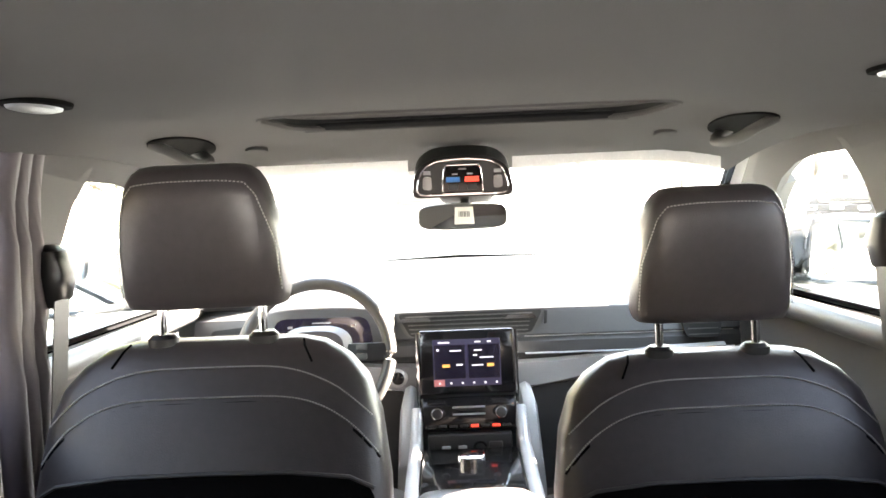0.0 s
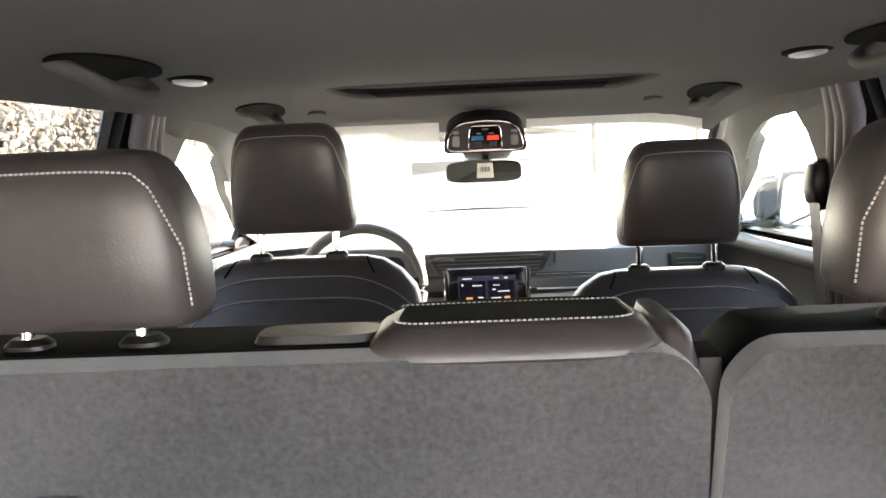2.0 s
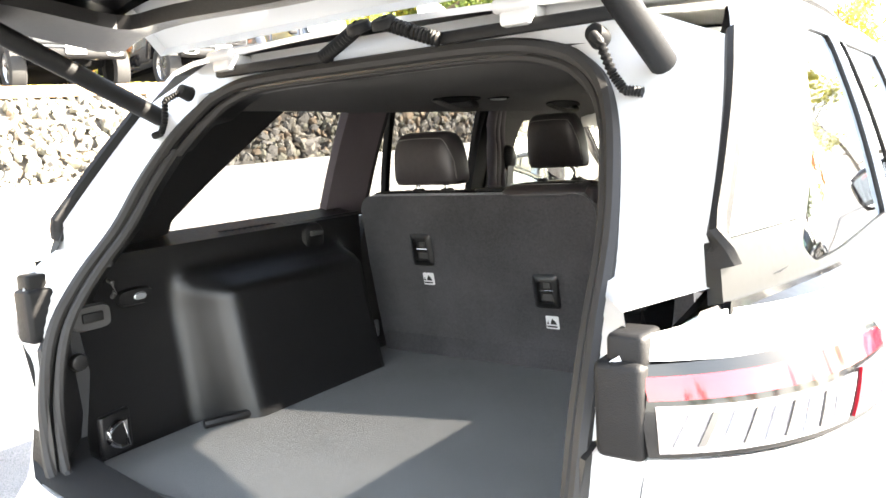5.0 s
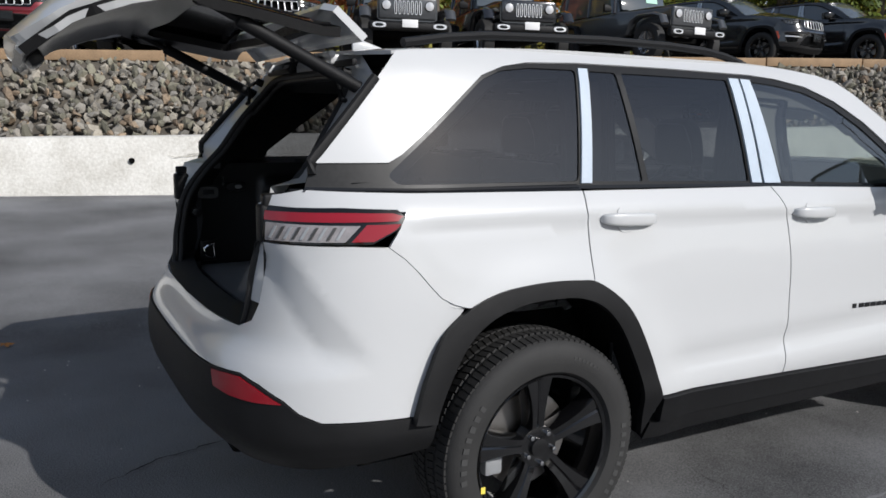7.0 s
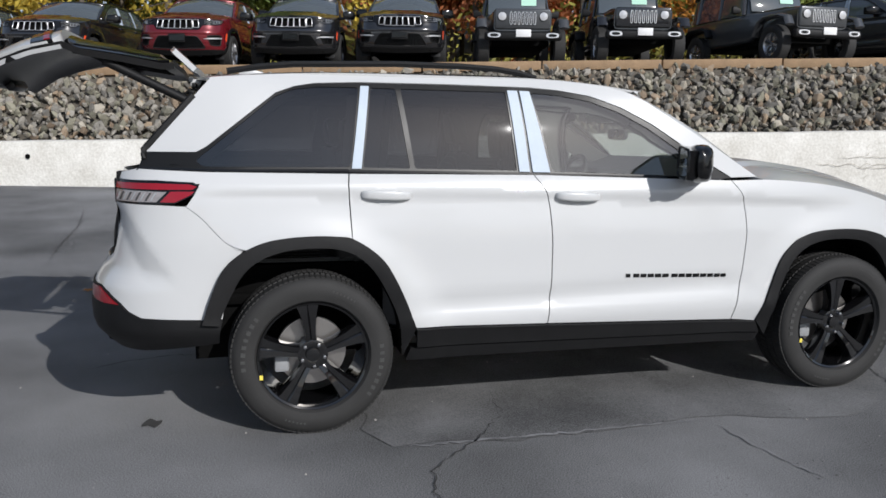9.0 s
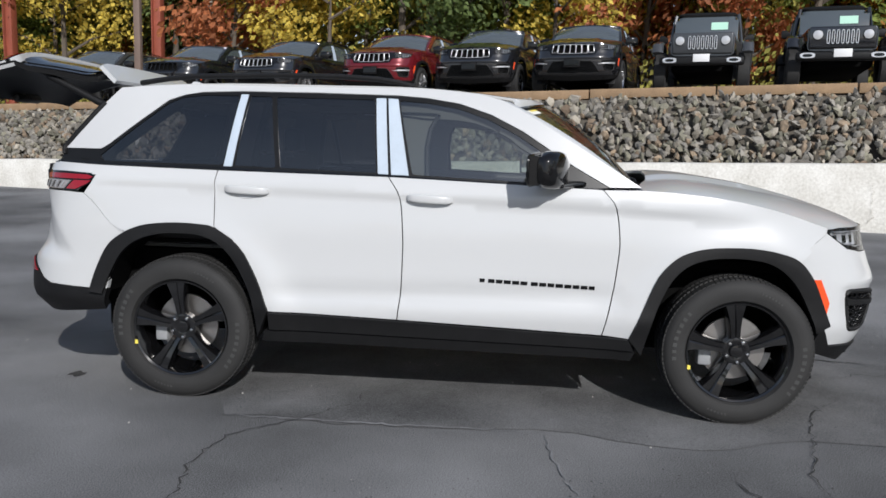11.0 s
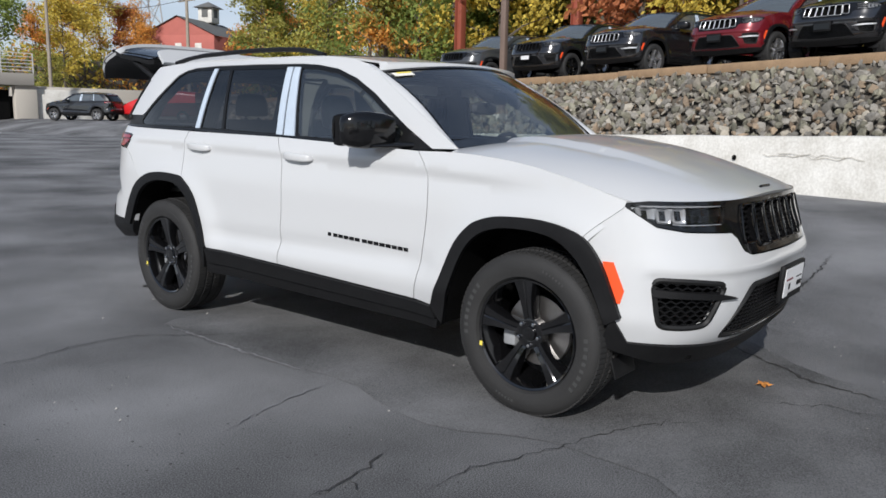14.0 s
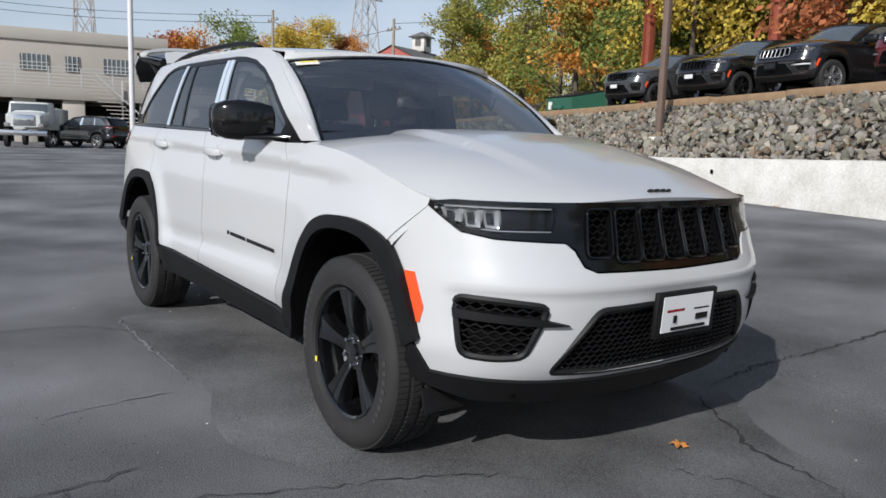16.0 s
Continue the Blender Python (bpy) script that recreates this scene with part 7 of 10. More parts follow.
for sg in (1, -1):
    bm = B()
    add_tube(bm, [(sg * 0.129, SY - 0.002, 1.126), (sg * 0.131, SY + 0.002, 0.96), (sg * 0.127, SY - 0.01, 0.86)], 0.005, 8)
    part("screen_side_trim", bm, M_CHROME, su)
# climate panel
bm = B()
add_box(bm, (0.25, 0.03, 0.082), (0, SY - 0.012, 0.912), 0.006, rot=(-14, 0, 0))
cp = part("climate_panel", bm, M_GLOSSBLACK, dash, "black climate panel with two knobs")
for sg in (1, -1):
    bm = B()
    add_cyl(bm, 0.018, 0.016, 0.03, (sg * 0.083, SY - 0.036, 0.918), (76, 0, 0), 24, 0.003)
    kn = part("knob", bm, M_CHROME, cp)
    bm = B()
    add_cyl(bm, 0.0135, 0.013, 0.03, (sg * 0.083, SY - 0.039, 0.918), (76, 0, 0), 24, 0.002)
    part("knob_face", bm, M_TRIMDARK, kn)
for k in range(8):
    bm = B()
    add_box(bm, (0.020, 0.006, 0.007), (-0.098 + k * 0.028, SY - 0.034, 0.882), 0.001, rot=(-14, 0, 0))
    part("panel_button", bm, M_BTNRED if k in (4, 6) else M_TRIMDARK, cp)
for dz in (0.93, 0.912):
    bm = B()
    add_box(bm, (0.085, 0.004, 0.004), (0, SY - 0.030 + 0.2 * (dz - 0.91), dz), 0.001)
    part("panel_blade", bm, M_SILVERTRIM, cp)
# cubby with sockets
bm = B()
add_box(bm, (0.22, 0.04, 0.085), (0, SY - 0.03, 0.822), 0.008)
cb = part("socket_panel", bm, M_SEALBLACK, dash, "black cubby with charging sockets")
for x in (-0.062, -0.02):
    bm = B()
    add_box(bm, (0.022, 0.006, 0.016), (x, SY - 0.052, 0.828), 0.002)
    part("usb_socket", bm, M_SILVERTRIM, cb)
bm = B()
add_lathe(bm, [(0.0, 0.018), (-0.008, 0.018), (-0.008, 0.012), (0.0, 0.012)], 24, axis="z", close=True)
bm.transform(Matrix.Translation((0.026, SY - 0.05, 0.828)) @ Matrix.Rotation(radians(90), 4, "X"))
part("power_socket", bm, M_CHROME, cb)
bm = B()
add_box(bm, (0.036, 0.008, 0.036), (0.066, SY - 0.053, 0.828), 0.004)
part("socket_cover", bm, M_TRIMDARK, cb)
# start button
bm = B()
add_cyl(bm, 0.026, 0.024, 0.012, (-0.185, 1.985, 1.000), (80, 0, 0), 28, 0.003)
sb = part("start_button", bm, M_SILVERTRIM, dash)
bm = B()
add_cyl(bm, 0.017, 0.017, 0.008, (-0.185, 1.977, 1.000), (80, 0, 0), 24, 0.002)
part("button_face", bm, M_GLOSSBLACK, sb)

# centre console
con = thing("centre_console", "dark centre console with silver edges and padded lid", "console")
bm = B()
add_loft(bm, [((0, 0.92, 0.62), (0.125, 0.22), 0), ((0, 1.30, 0.64), (0.135, 0.23), 0), ((0, 1.62, 0.64), (0.145, 0.19), 0), ((0, 1.95, 0.66), (0.15, 0.16), 0)], "y", 24, 5)
part("console_body", bm, M_TRIMDARK, con)
bm = B()
add_loft(bm, [((0, 0.94, 0.868), (0.11, 0.020), 0), ((0, 1.0, 0.875), (0.125, 0.030), 0), ((0, 1.40, 0.885), (0.125, 0.030), 0), ((0, 1.47, 0.875), (0.11, 0.02), 0)], "y", 24, 4)
part("console_lid", bm, M_LEATHER, con)
for sg in (1, -1):
    bm = B()
    add_tube(bm, [(sg * 0.135, 1.50, 0.835), (sg * 0.14, 1.70, 0.83), (sg * 0.14, 1.88, 0.84), (sg * 0.135, 1.95, 0.92)], 0.016, 10)
    part("console_rail", bm, M_SATIN, con, "bright silver console rail")
bm = B()
add_box(bm, (0.24, 0.36, 0.02), (0, 1.70, 0.828), 0.006)
part("console_top", bm, M_GLOSSBLACK, con)
bm = B()
add_lathe(bm, [(0.0, 0.034), (0.018, 0.034), (0.022, 0.028), (0.022, 0.001)], 28, axis="z", at=(0.0, 1.78, 0.838))
part("gear_dial", bm, M_CHROME, con)

# steering wheel
sw = thing("steering_wheel", "grey leather-wrapped steering wheel", "steering wheel", at=(-0.380, 1.86, 1.098))
sw.rotation_euler = (radians(-24), 0, 0)
bm = B()
add_tube(bm, [(0.187 * math.cos(a), 0, 0.187 * math.sin(a)) for a in (2 * math.pi * k / 56 for k in range(56))], 0.0165, 12, closed=True)
part("rim", bm, M_WHEELGRIP, sw, "grey leather wheel rim")
bm = B()
add_loft(bm, [((0, 0.03, 0.0), (0.085, 0.065), 0), ((0, 0.0, 0.0), (0.095, 0.075), 0), ((0, -0.025, 0.0), (0.075, 0.055), 0)], "y", 28, 3)
part("airbag_cover", bm, M_LEATHER, sw)
for a in (0, 180, 270):
    bm = B()
    add_box(bm, (0.11, 0.03, 0.05), (0.13 * math.cos(radians(a)), 0.0, 0.13 * math.sin(radians(a))), 0.01, rot=(0, -a, 0))
    part("wheel_spoke", bm, M_BEZEL if a == 270 else M_TRIMDARK, sw)
for sx in (1, -1):
    for dz in (-0.012, 0.012):
        bm = B()
        add_box(bm, (0.028, 0.006, 0.016), (sx * 0.118, -0.017, dz), 0.003)
        part("wheel_button", bm, M_BEZEL, sw)

# overhead console
oh = thing("overhead_console", "overhead console with chrome ring, map lamps and buttons", "overhead console")


def oh_plate(name, outline, lift, m, parent, thick=0.006, label="", step=0.02):
    """A plate on the sloping face of the overhead console."""
    bm = B()
    add_panel(bm, outline, lambda x, z: Vector((x + 0.002, 1.600 - 0.45 * (z - 1.525) - lift, z)), step=step, thick=thick, out=(0, -1, -0.3))
    return part(name, bm, m, parent, label, fix=False)


def oh_ring(name, outline, lift, r, parent):
    bm = B()
    add_tube(bm, [(x + 0.002, 1.600 - 0.45 * (z - 1.525) - lift, z) for x, z in outline], r, 6, closed=True)
    part(name, bm, M_CHROME, parent)


OH_OUT = round_poly([(-0.112, 1.484), (0.112, 1.484), (0.098, 1.545), (0.066, 1.566), (0.0, 1.572), (-0.066, 1.566), (-0.098, 1.545)], 0.022, 4)
OH_IN = [(x * 0.90, 1.526 + (z - 1.526) * 0.86) for x, z in OH_OUT]
KEY_LINE = round_poly([(-0.045, 1.492), (0.045, 1.492), (0.037, 1.552), (-0.037, 1.552)], 0.008, 3)
oh_plate("console_shell", OH_OUT, 0.0, M_TRIMDARK, oh, 0.06)
face = oh_plate("console_face", OH_IN, 0.004, M_BEZEL, oh, 0.006, "satin grey face plate")
oh_ring("chrome_ring", OH_IN, 0.006, 0.0022, oh)
kp = oh_plate("key_panel", KEY_LINE, 0.008, M_GLOSSBLACK, oh, 0.004)
oh_ring("key_panel_ring", KEY_LINE, 0.010, 0.0018, kp)
for x, m in ((-0.020, M_BTNBLUE), (0.020, M_BTNRED)):
    oh_plate("call_button", [(x - 0.015, 1.516), (x + 0.015, 1.516), (x + 0.0145, 1.526), (x - 0.0145, 1.526)], 0.011, m, kp, 0.003)
    oh_plate("roof_button", [(x - 0.010, 1.499), (x + 0.010, 1.499), (x + 0.010, 1.511), (x - 0.010, 1.511)], 0.011, M_BEZEL, kp, 0.004)
    oh_plate("print_bar", [(x * 0.8 - 0.006, 1.531), (x * 0.8 + 0.006, 1.531), (x * 0.8 + 0.006, 1.534), (x * 0.8 - 0.006, 1.534)], 0.0105, M_SILVERTRIM, kp, 0)
oh_plate("print_bar", [(-0.008, 1.542), (0.008, 1.542), (0.008, 1.5445), (-0.008, 1.5445)], 0.0105, M_SILVERTRIM, kp, 0)
for sg in (1, -1):
    ml = oh_plate("map_lamp", round_poly([(sg * 0.066, 1.500), (sg * 0.086, 1.502), (sg * 0.084, 1.528), (sg * 0.066, 1.528)], 0.007, 3), 0.009, M_FILM, oh, 0.005, "pale map lamp")
    oh_plate("lamp_key", [(sg * 0.067, 1.533), (sg * 0.083, 1.533), (sg * 0.082, 1.540), (sg * 0.067, 1.540)], 0.009, M_SILVERTRIM, oh, 0.003)
# inside mirror with its camera housing
im = thing("rear_view_mirror", "frameless dark rear-view mirror below the overhead console", "mirror")
bm = B()
add_loft(bm, [((0.005, 2.03, 1.425), (0.10, 0.026), 0), ((0.005, 2.01, 1.425), (0.120, 0.036), 0), ((0.005, 1.998, 1.425), (0.117, 0.033), 0)], "y", 36, 4)
part("mirror_shell", bm, M_BEZEL, im)
bm = B()
add_panel(bm, round_poly([(-0.109, 1.396), (0.119, 1.396), (0.119, 1.454), (-0.109, 1.454)], 0.02, 4), lambda x, z: Vector((x, 1.9965 + 0.10 * (z - 1.425) - 0.05 * (x - 0.005), z)), step=0.08, thick=0, out=(0, -1, 0))
part("mirror_glass", bm, mat("dim_mirror", (0.62, 0.63, 0.63), 0.03, metal=1.0), im, fix=False)
bm = B()
add_panel(bm, [(-0.018, 1.405), (0.035, 1.405), (0.032, 1.450), (-0.015, 1.450)], lambda x, z: Vector((x, 1.993 + 0.10 * (z - 1.425) - 0.05 * (x - 0.005), z)), step=0.08, thick=0, out=(0, -1, 0))
slip = part("paper_slip", bm, M_STICKER, im, "white paper slip on the mirror", fix=False)
for k in range(7):
    bm = B()
    x = -0.006 + k * 0.0045
    add_panel(bm, [(x, 1.424), (x + 0.002 + 0.001 * (k % 2), 1.424), (x + 0.002 + 0.001 * (k % 2), 1.439), (x, 1.439)], lambda x, z: Vector((x, 1.991 + 0.10 * (z - 1.425) - 0.05 * (x - 0.005), z)), step=0.08, thick=0, out=(0, -1, 0))
    part("print_bar", bm, M_BEZEL, slip, fix=False)
bm = B()
add_loft(bm, [((0.02, 1.98, 1.53), (0.05, 0.02), 0), ((0.02, 2.06, 1.505), (0.085, 0.04), 0), ((0.02, 2.14, 1.48), (0.075, 0.03), 0)], "y", 24, 3)
add_tube(bm, [(0.01, 2.03, 1.44), (0.015, 2.08, 1.49)], 0.012, 10)
part("camera_housing", bm, M_BLACKTRIM, im)


# ---- other vehicles: same model in other colours, off-roaders, van, pickup, truck ----
# blue-grey base colour stands in for sky reflections in the glass
M_SKYGLASS = mat("dark_vehicle_glass", (0.075, 0.088, 0.095), 0.05, coat=1.0, spec=1.0)
M_PAINTBLACK = mat("black_metallic_paint", (0.010, 0.010, 0.0115), 0.16, coat=1.0, spec=0.8)
M_PAINTRED = mat("dark_red_metallic_paint", (0.16, 0.010, 0.016), 0.25, coat=0.9, metal=0.3)
M_PAINTGREY = mat("graphite_metallic_paint", (0.075, 0.078, 0.082), 0.28, coat=0.9, metal=0.4)
M_PAINTSILVER = mat("light_grey_metallic_paint", (0.32, 0.32, 0.32), 0.3, coat=0.8, metal=0.4)
M_PAINTVAN = mat("bright_red_paint", (0.55, 0.012, 0.014), 0.3, coat=0.8)
M_SILVERRIM = mat("machined_alloy", (0.55, 0.55, 0.56), 0.25, metal=0.9)
SKIP = ("wheel_house_liner", "headliner", "sunroof_", "cabin_floor", "load_", "inner_wheel_house", "door_card", "armrest", "door_sill_cap", "trim", "belt_anchor", "seat_belt", "label", "ledge_vent", "window_ledge", "lamp_lens", "tie_down", "seat_latch", "grab_handle", "handle_pocket", "reading_lamp", "roof_sensor", "sun_visor", "visor_wrap", "windscreen_sticker", "sticker_stripe", "badge_bar", "lift_strut", "door_seal", "gate_inner", "gate_latch", "gate_side", "tread_blocks", "raised_sidewall", "balance_sticker", "grille_mesh", "bezel", "handle_recess", "wiper", "print_bar", "plate_insert")


def clone_car(label, paint, at, heading, scale=(1, 1, 1), rim=None, chrome=True, group="vehicles on the upper lot"):
    """Another car built from the same panels, in its own colours; heading: degrees from +y, clockwise."""
    top = thing("suv", label, "car", group, at=at)
    top.rotation_euler = (0, 0, -radians(heading))
    top.scale = scale
    made = {car: top}
    for o in car.children_recursive:
        if any(o.name.startswith(s) for s in SKIP) or o.parent not in made:
            continue
        c = o.copy()
        scene.collection.objects.link(c)
        c.parent = made[o.parent]
        made[o] = c
        if o.name.startswith("liftgate"):
            c.rotation_euler = (0, 0, 0)
        if not o.data:
            continue
        base = o.name.split(".")[0]
        m = o.data.materials[0]
        swap = None
        if m == M_WHITE:
            swap = paint
        elif m in (M_GLASS_REAR, M_GLASS_FRONT, M_GLASS_WIND):
            swap = M_SKYGLASS
        elif base in ("rim", "spoke", "hub_cap") and rim:
            swap = rim
        elif base == "grille_slot_ring" and chrome:
            swap = M_BRIGHTTRIM
        elif base == "intake_winglet" and chrome:
            swap = M_BRIGHTTRIM
        if swap:
            c.material_slots[0].link = "OBJECT"
            c.material_slots[0].material = swap
    bm = B()
    add_panel(bm, [(-0.150, 0.585), (0.150, 0.585), (0.150, 0.69), (-0.150, 0.69)], lambda x, z: Vector((x, PL + 0.037, z)), step=0.2, thick=0, out=(0, 1, 0))
    if chrome:
        part("plate_insert", bm, M_GLOSSBLACK, top, fix=False)
    else:
        part("plate_insert", bm, M_WHITEPRINT, top, fix=False)
    bm = B()
    add_panel(bm, [(0.80, 0.89), (0.94, 0.89), (0.94, 0.93), (0.80, 0.93)], lambda u, v: windscreen(u, v) + Vector((0, 0.004, 0.006)), step=0.2, thick=0, out=(0, 1, 1))
    part("windscreen_sticker", bm, M_STICKER, top, fix=False)
    return top


FACE = 90 + math.degrees(LOT_ANGLE)   # facing the lower lot


def park(s, back, label, paint, turn=0.0, **kw):
    sc = kw.get("scale", (1, 1, 1))
    p = lot(s, 1.5 + back + 3.83 * sc[1], upper_z(s))
    return clone_car(label, paint, tuple(p), FACE + turn, **kw)


park(-1.9, 0.0, "dark red SUV with a chrome grille, parked facing the stone bank", M_PAINTRED, rim=M_SILVERRIM)
park(0.45, 0.0, "black SUV with chrome grille and black wheels", M_PAINTBLACK)
park(2.7, 0.0, "black SUV with chrome grille and bright wheels", M_PAINTBLACK, rim=M_SILVERRIM)
park(-4.7, -0.4, "small black SUV with bright ringed grille slots", M_PAINTBLACK, rim=M_SILVERRIM, scale=(0.97, 0.94, 0.94))
park(-7.6, -0.45, "small black SUV with dark wheels, parked by the bank", M_PAINTBLACK, turn=-4, chrome=False, scale=(0.97, 0.94, 0.94))
park(-11.0, -0.45, "small dark grey SUV at the end of the row", M_PAINTGREY, turn=-5, chrome=False, scale=(0.97, 0.94, 0.94))
park(13.6, 0.6, "black SUV seen from the side of its bonnet", M_PAINTBLACK, turn=-24, rim=None)
park(16.6, 0.6, "black SUV parked beyond the off-roaders", M_PAINTBLACK, turn=-24)


def offroader(label, paint, at, heading, group="vehicles on the upper lot"):
    """Boxy off-road wagon with seven grille slots, round lamps and loose wings; y is ahead."""
    t = thing("offroad_wagon", label, "car", group, at=at)
    t.rotation_euler = (0, 0, -radians(heading))
    bm = B()
    add_loft(bm, [((0, -0.65, 0.86), (0.76, 0.30), 0), ((0, 0.3, 0.84), (0.78, 0.34), 0), ((0, 1.9, 0.86), (0.77, 0.33), 0), ((0, 2.05, 0.90), (0.68, 0.28), 0), ((0, 3.36, 0.93), (0.60, 0.22), 0)], "y", 28, 9)
    part("body", bm, paint, t)
    bm = B()
    add_loft(bm, [((0, 2.0, 1.15), (0.62, 0.06), 0), ((0, 2.9, 1.15), (0.58, 0.055), 0), ((0, 3.36, 1.11), (0.54, 0.05), 0)], "y", 24, 6)
    part("bonnet", bm, paint, t)
    bm = B()
    add_loft(bm, [((0, 0.55, 1.17), (0.74, 1.24), 0), ((0, 0.48, 1.62), (0.66, 1.14), 0), ((0, 0.45, 1.78), (0.63, 1.08), 0)], "z", 32, 9)
    part("cabin_glass", bm, M_SKYGLASS, t)
    bm = B()
    add_loft(bm, [((0, 0.42, 1.76), (0.655, 1.14), 0), ((0, 0.42, 1.80), (0.66, 1.15), 0), ((0, 0.42, 1.85), (0.60, 1.08), 0)], "z", 32, 8)
    part("hard_top", bm, M_BLACKTRIM, t)
    for sg in (1, -1):
        for y0, y1 in ((1.70, 1.60), (0.72, 0.70), (-0.25, -0.22)):
            bm = B()
            add_tube(bm, [(sg * 0.735, y0, 1.16), (sg * 0.645, y1 - 0.02, 1.78)], 0.035, 6)
            part("pillar", bm, paint, t)
        for y in (0.0, 2.95):
            bm = B()
            add_tube(bm, [(sg * 0.85, y - 0.60, 0.62), (sg * 0.85, y - 0.46, 0.90), (sg * 0.85, y - 0.26, 0.98), (sg * 0.85, y + 0.24, 0.98), (sg * 0.85, y + 0.44, 0.92), (sg * 0.85, y + 0.52, 0.76)], 0.11, 10, flat=0.45)
            part("wing_flare", bm, paint if y > 1 else M_BLACKTRIM, t)
            w = thing("wheel", "", "")
            w.parent, w.location = t, (sg * 0.80, y, 0.41)
            bm = B()
            add_lathe(bm, [(0.10, 0.24), (0.125, 0.29), (0.125, 0.36), (0.10, 0.405), (0, 0.41), (-0.10, 0.405), (-0.125, 0.36), (-0.125, 0.29), (-0.10, 0.24)], 40)
            part("tyre", bm, M_TYRE, w)
            bm = B()
            add_lathe(bm, [(sg * 0.10, 0.245), (sg * 0.06, 0.225), (sg * 0.02, 0.10), (sg * 0.05, 0.05), (sg * 0.05, 0.001)], 32)
            part("rim", bm, M_SILVERRIM, w)
            for k in range(5):
                bm = B()
                add_box(bm, (0.03, 0.05, 0.17), (sg * 0.075, 0.14 * math.sin(k * 1.2566), 0.14 * math.cos(k * 1.2566)), 0.008, rot=(-k * 72, 0, 0))
                part("spoke", bm, M_PAINTGREY, w)
        bm = B()
        add_loft(bm, [((sg * 0.80, 1.62, 1.25), (0.04, 0.05), 0), ((sg * 0.90, 1.60, 1.27), (0.05, 0.09), 0), ((sg * 0.98, 1.60, 1.27), (0.04, 0.08), 0)], "x", 14, 4)
        part("door_mirror", bm, M_BLACKTRIM, t)
        bm = B()
        add_lathe(bm, [(0.0, 0.095), (0.03, 0.095), (0.035, 0.085)], 28, axis="z")
        bm.transform(Matrix.Translation((sg * 0.43, 3.40, 1.0)) @ Matrix.Rotation(radians(-90), 4, "X"))
        hl = part("headlight_bezel", bm, M_BLACKTRIM, t)
        bm = B()
        add_lathe(bm, [(0.036, 0.084), (0.042, 0.05), (0.046, 0.001)], 24, axis="z")
        bm.transform(Matrix.Translation((sg * 0.43, 3.40, 1.0)) @ Matrix.Rotation(radians(-90), 4, "X"))
        part("headlight_lens", bm, M_REFLECT, hl)
        bm = B()
        add_loft(bm, [((sg * 0.60, 3.60, 0.60), (0.14, 0.055), 0), ((sg * 0.60, 3.625, 0.60), (0.13, 0.048), 0)], "y", 20, 3)
        fg = part("fog_lamp_pod", bm, M_BRIGHTTRIM, t)
        bm = B()
        add_loft(bm, [((sg * 0.60, 3.62, 0.60), (0.09, 0.034), 0), ((sg * 0.60, 3.632, 0.60), (0.08, 0.028), 0)], "y", 18, 2.4)
        part("fog_lamp", bm, M_GLOSSBLACK, fg)
    bm = B()
    add_box(bm, (1.16, 0.08, 0.42), (0, 3.37, 0.95), 0.05, 3, (-3, 0, 0))
    gr = part("grille_panel", bm, paint, t)
    for k in range(7):
        bm = B()
        add_loft(bm, [(((k - 3) * 0.082, 3.405, 0.965), (0.030, 0.135), 0), (((k - 3) * 0.082, 3.420, 0.965), (0.026, 0.130), 0)], "y", 16, 4)
        sl = part("grille_slot", bm, M_BRIGHTTRIM, gr)
        # black insert painted as the shade inside the slot
        bm = B()
        add_box(bm, (0.027, 0.01, 0.225), ((k - 3) * 0.082, 3.419, 0.965), 0.012)
        part("slot_opening", bm, M_DARK, sl)
    bm = B()
    add_box(bm, (1.60, 0.16, 0.17), (0, 3.53, 0.59), 0.05, 3)
    part("bumper", bm, M_BLACKTRIM, t)
    bm = B()
    add_box(bm, (0.31, 0.012, 0.15), (0, 3.63, 0.64), 0.004)
    part("licence_plate", bm, M_WHITEPRINT, t)
    bm = B()
    add_box(bm, (1.30, 0.02, 0.44), (0, 1.775, 1.44), 0.03, rot=(17, 0, 0))
    wsn = part("windscreen", bm, M_SKYGLASS, t)
    bm = B()
    add_box(bm, (0.34, 0.004, 0.17), (-0.27, 1.775, 1.52), 0.0, rot=(17, 0, 0))
    part("window_sheet", bm, mat("pale_green_paper", (0.45, 0.72, 0.58), 0.7), wsn, "pale green price sheet")
    bm = B()
    add_box(bm, (1.2, 3.2, 0.12), (0, 1.4, 0.50), 0.03)
    part("underbody", bm, M_DARK, t)
    return t


for s, pnt, lb, tr in ((5.25, M_PAINTGREY, "graphite boxy off-road wagon with a green price sheet", 0), (7.75, M_PAINTBLACK, "black boxy off-road wagon with a green price sheet", 0), (10.7, M_PAINTGREY, "graphite boxy off-road wagon parked at an angle", -14)):
    p = lot(s, 1.5 + 3.60, upper_z(s))
    offroader(lb, pnt, tuple(p), FACE + tr)

# row facing the car from the far right side of the lot
for k, (kind, pnt) in enumerate((("o", M_PAINTBLACK), ("s", M_PAINTBLACK), ("o", M_PAINTGREY), ("s", M_PAINTGREY), ("s", M_PAINTBLACK))):
    p = (11.5 + 1.35 * k, 19.5 - 2.35 * k, 0)
    if kind == "o":
        offroader("dark boxy off-road wagon parked across the lot", pnt, p, 235, "vehicles across the lot")
    else:
        clone_car("dark SUV parked across the lot", pnt, p, 235, rim=M_SILVERRIM, group="vehicles across the lot")
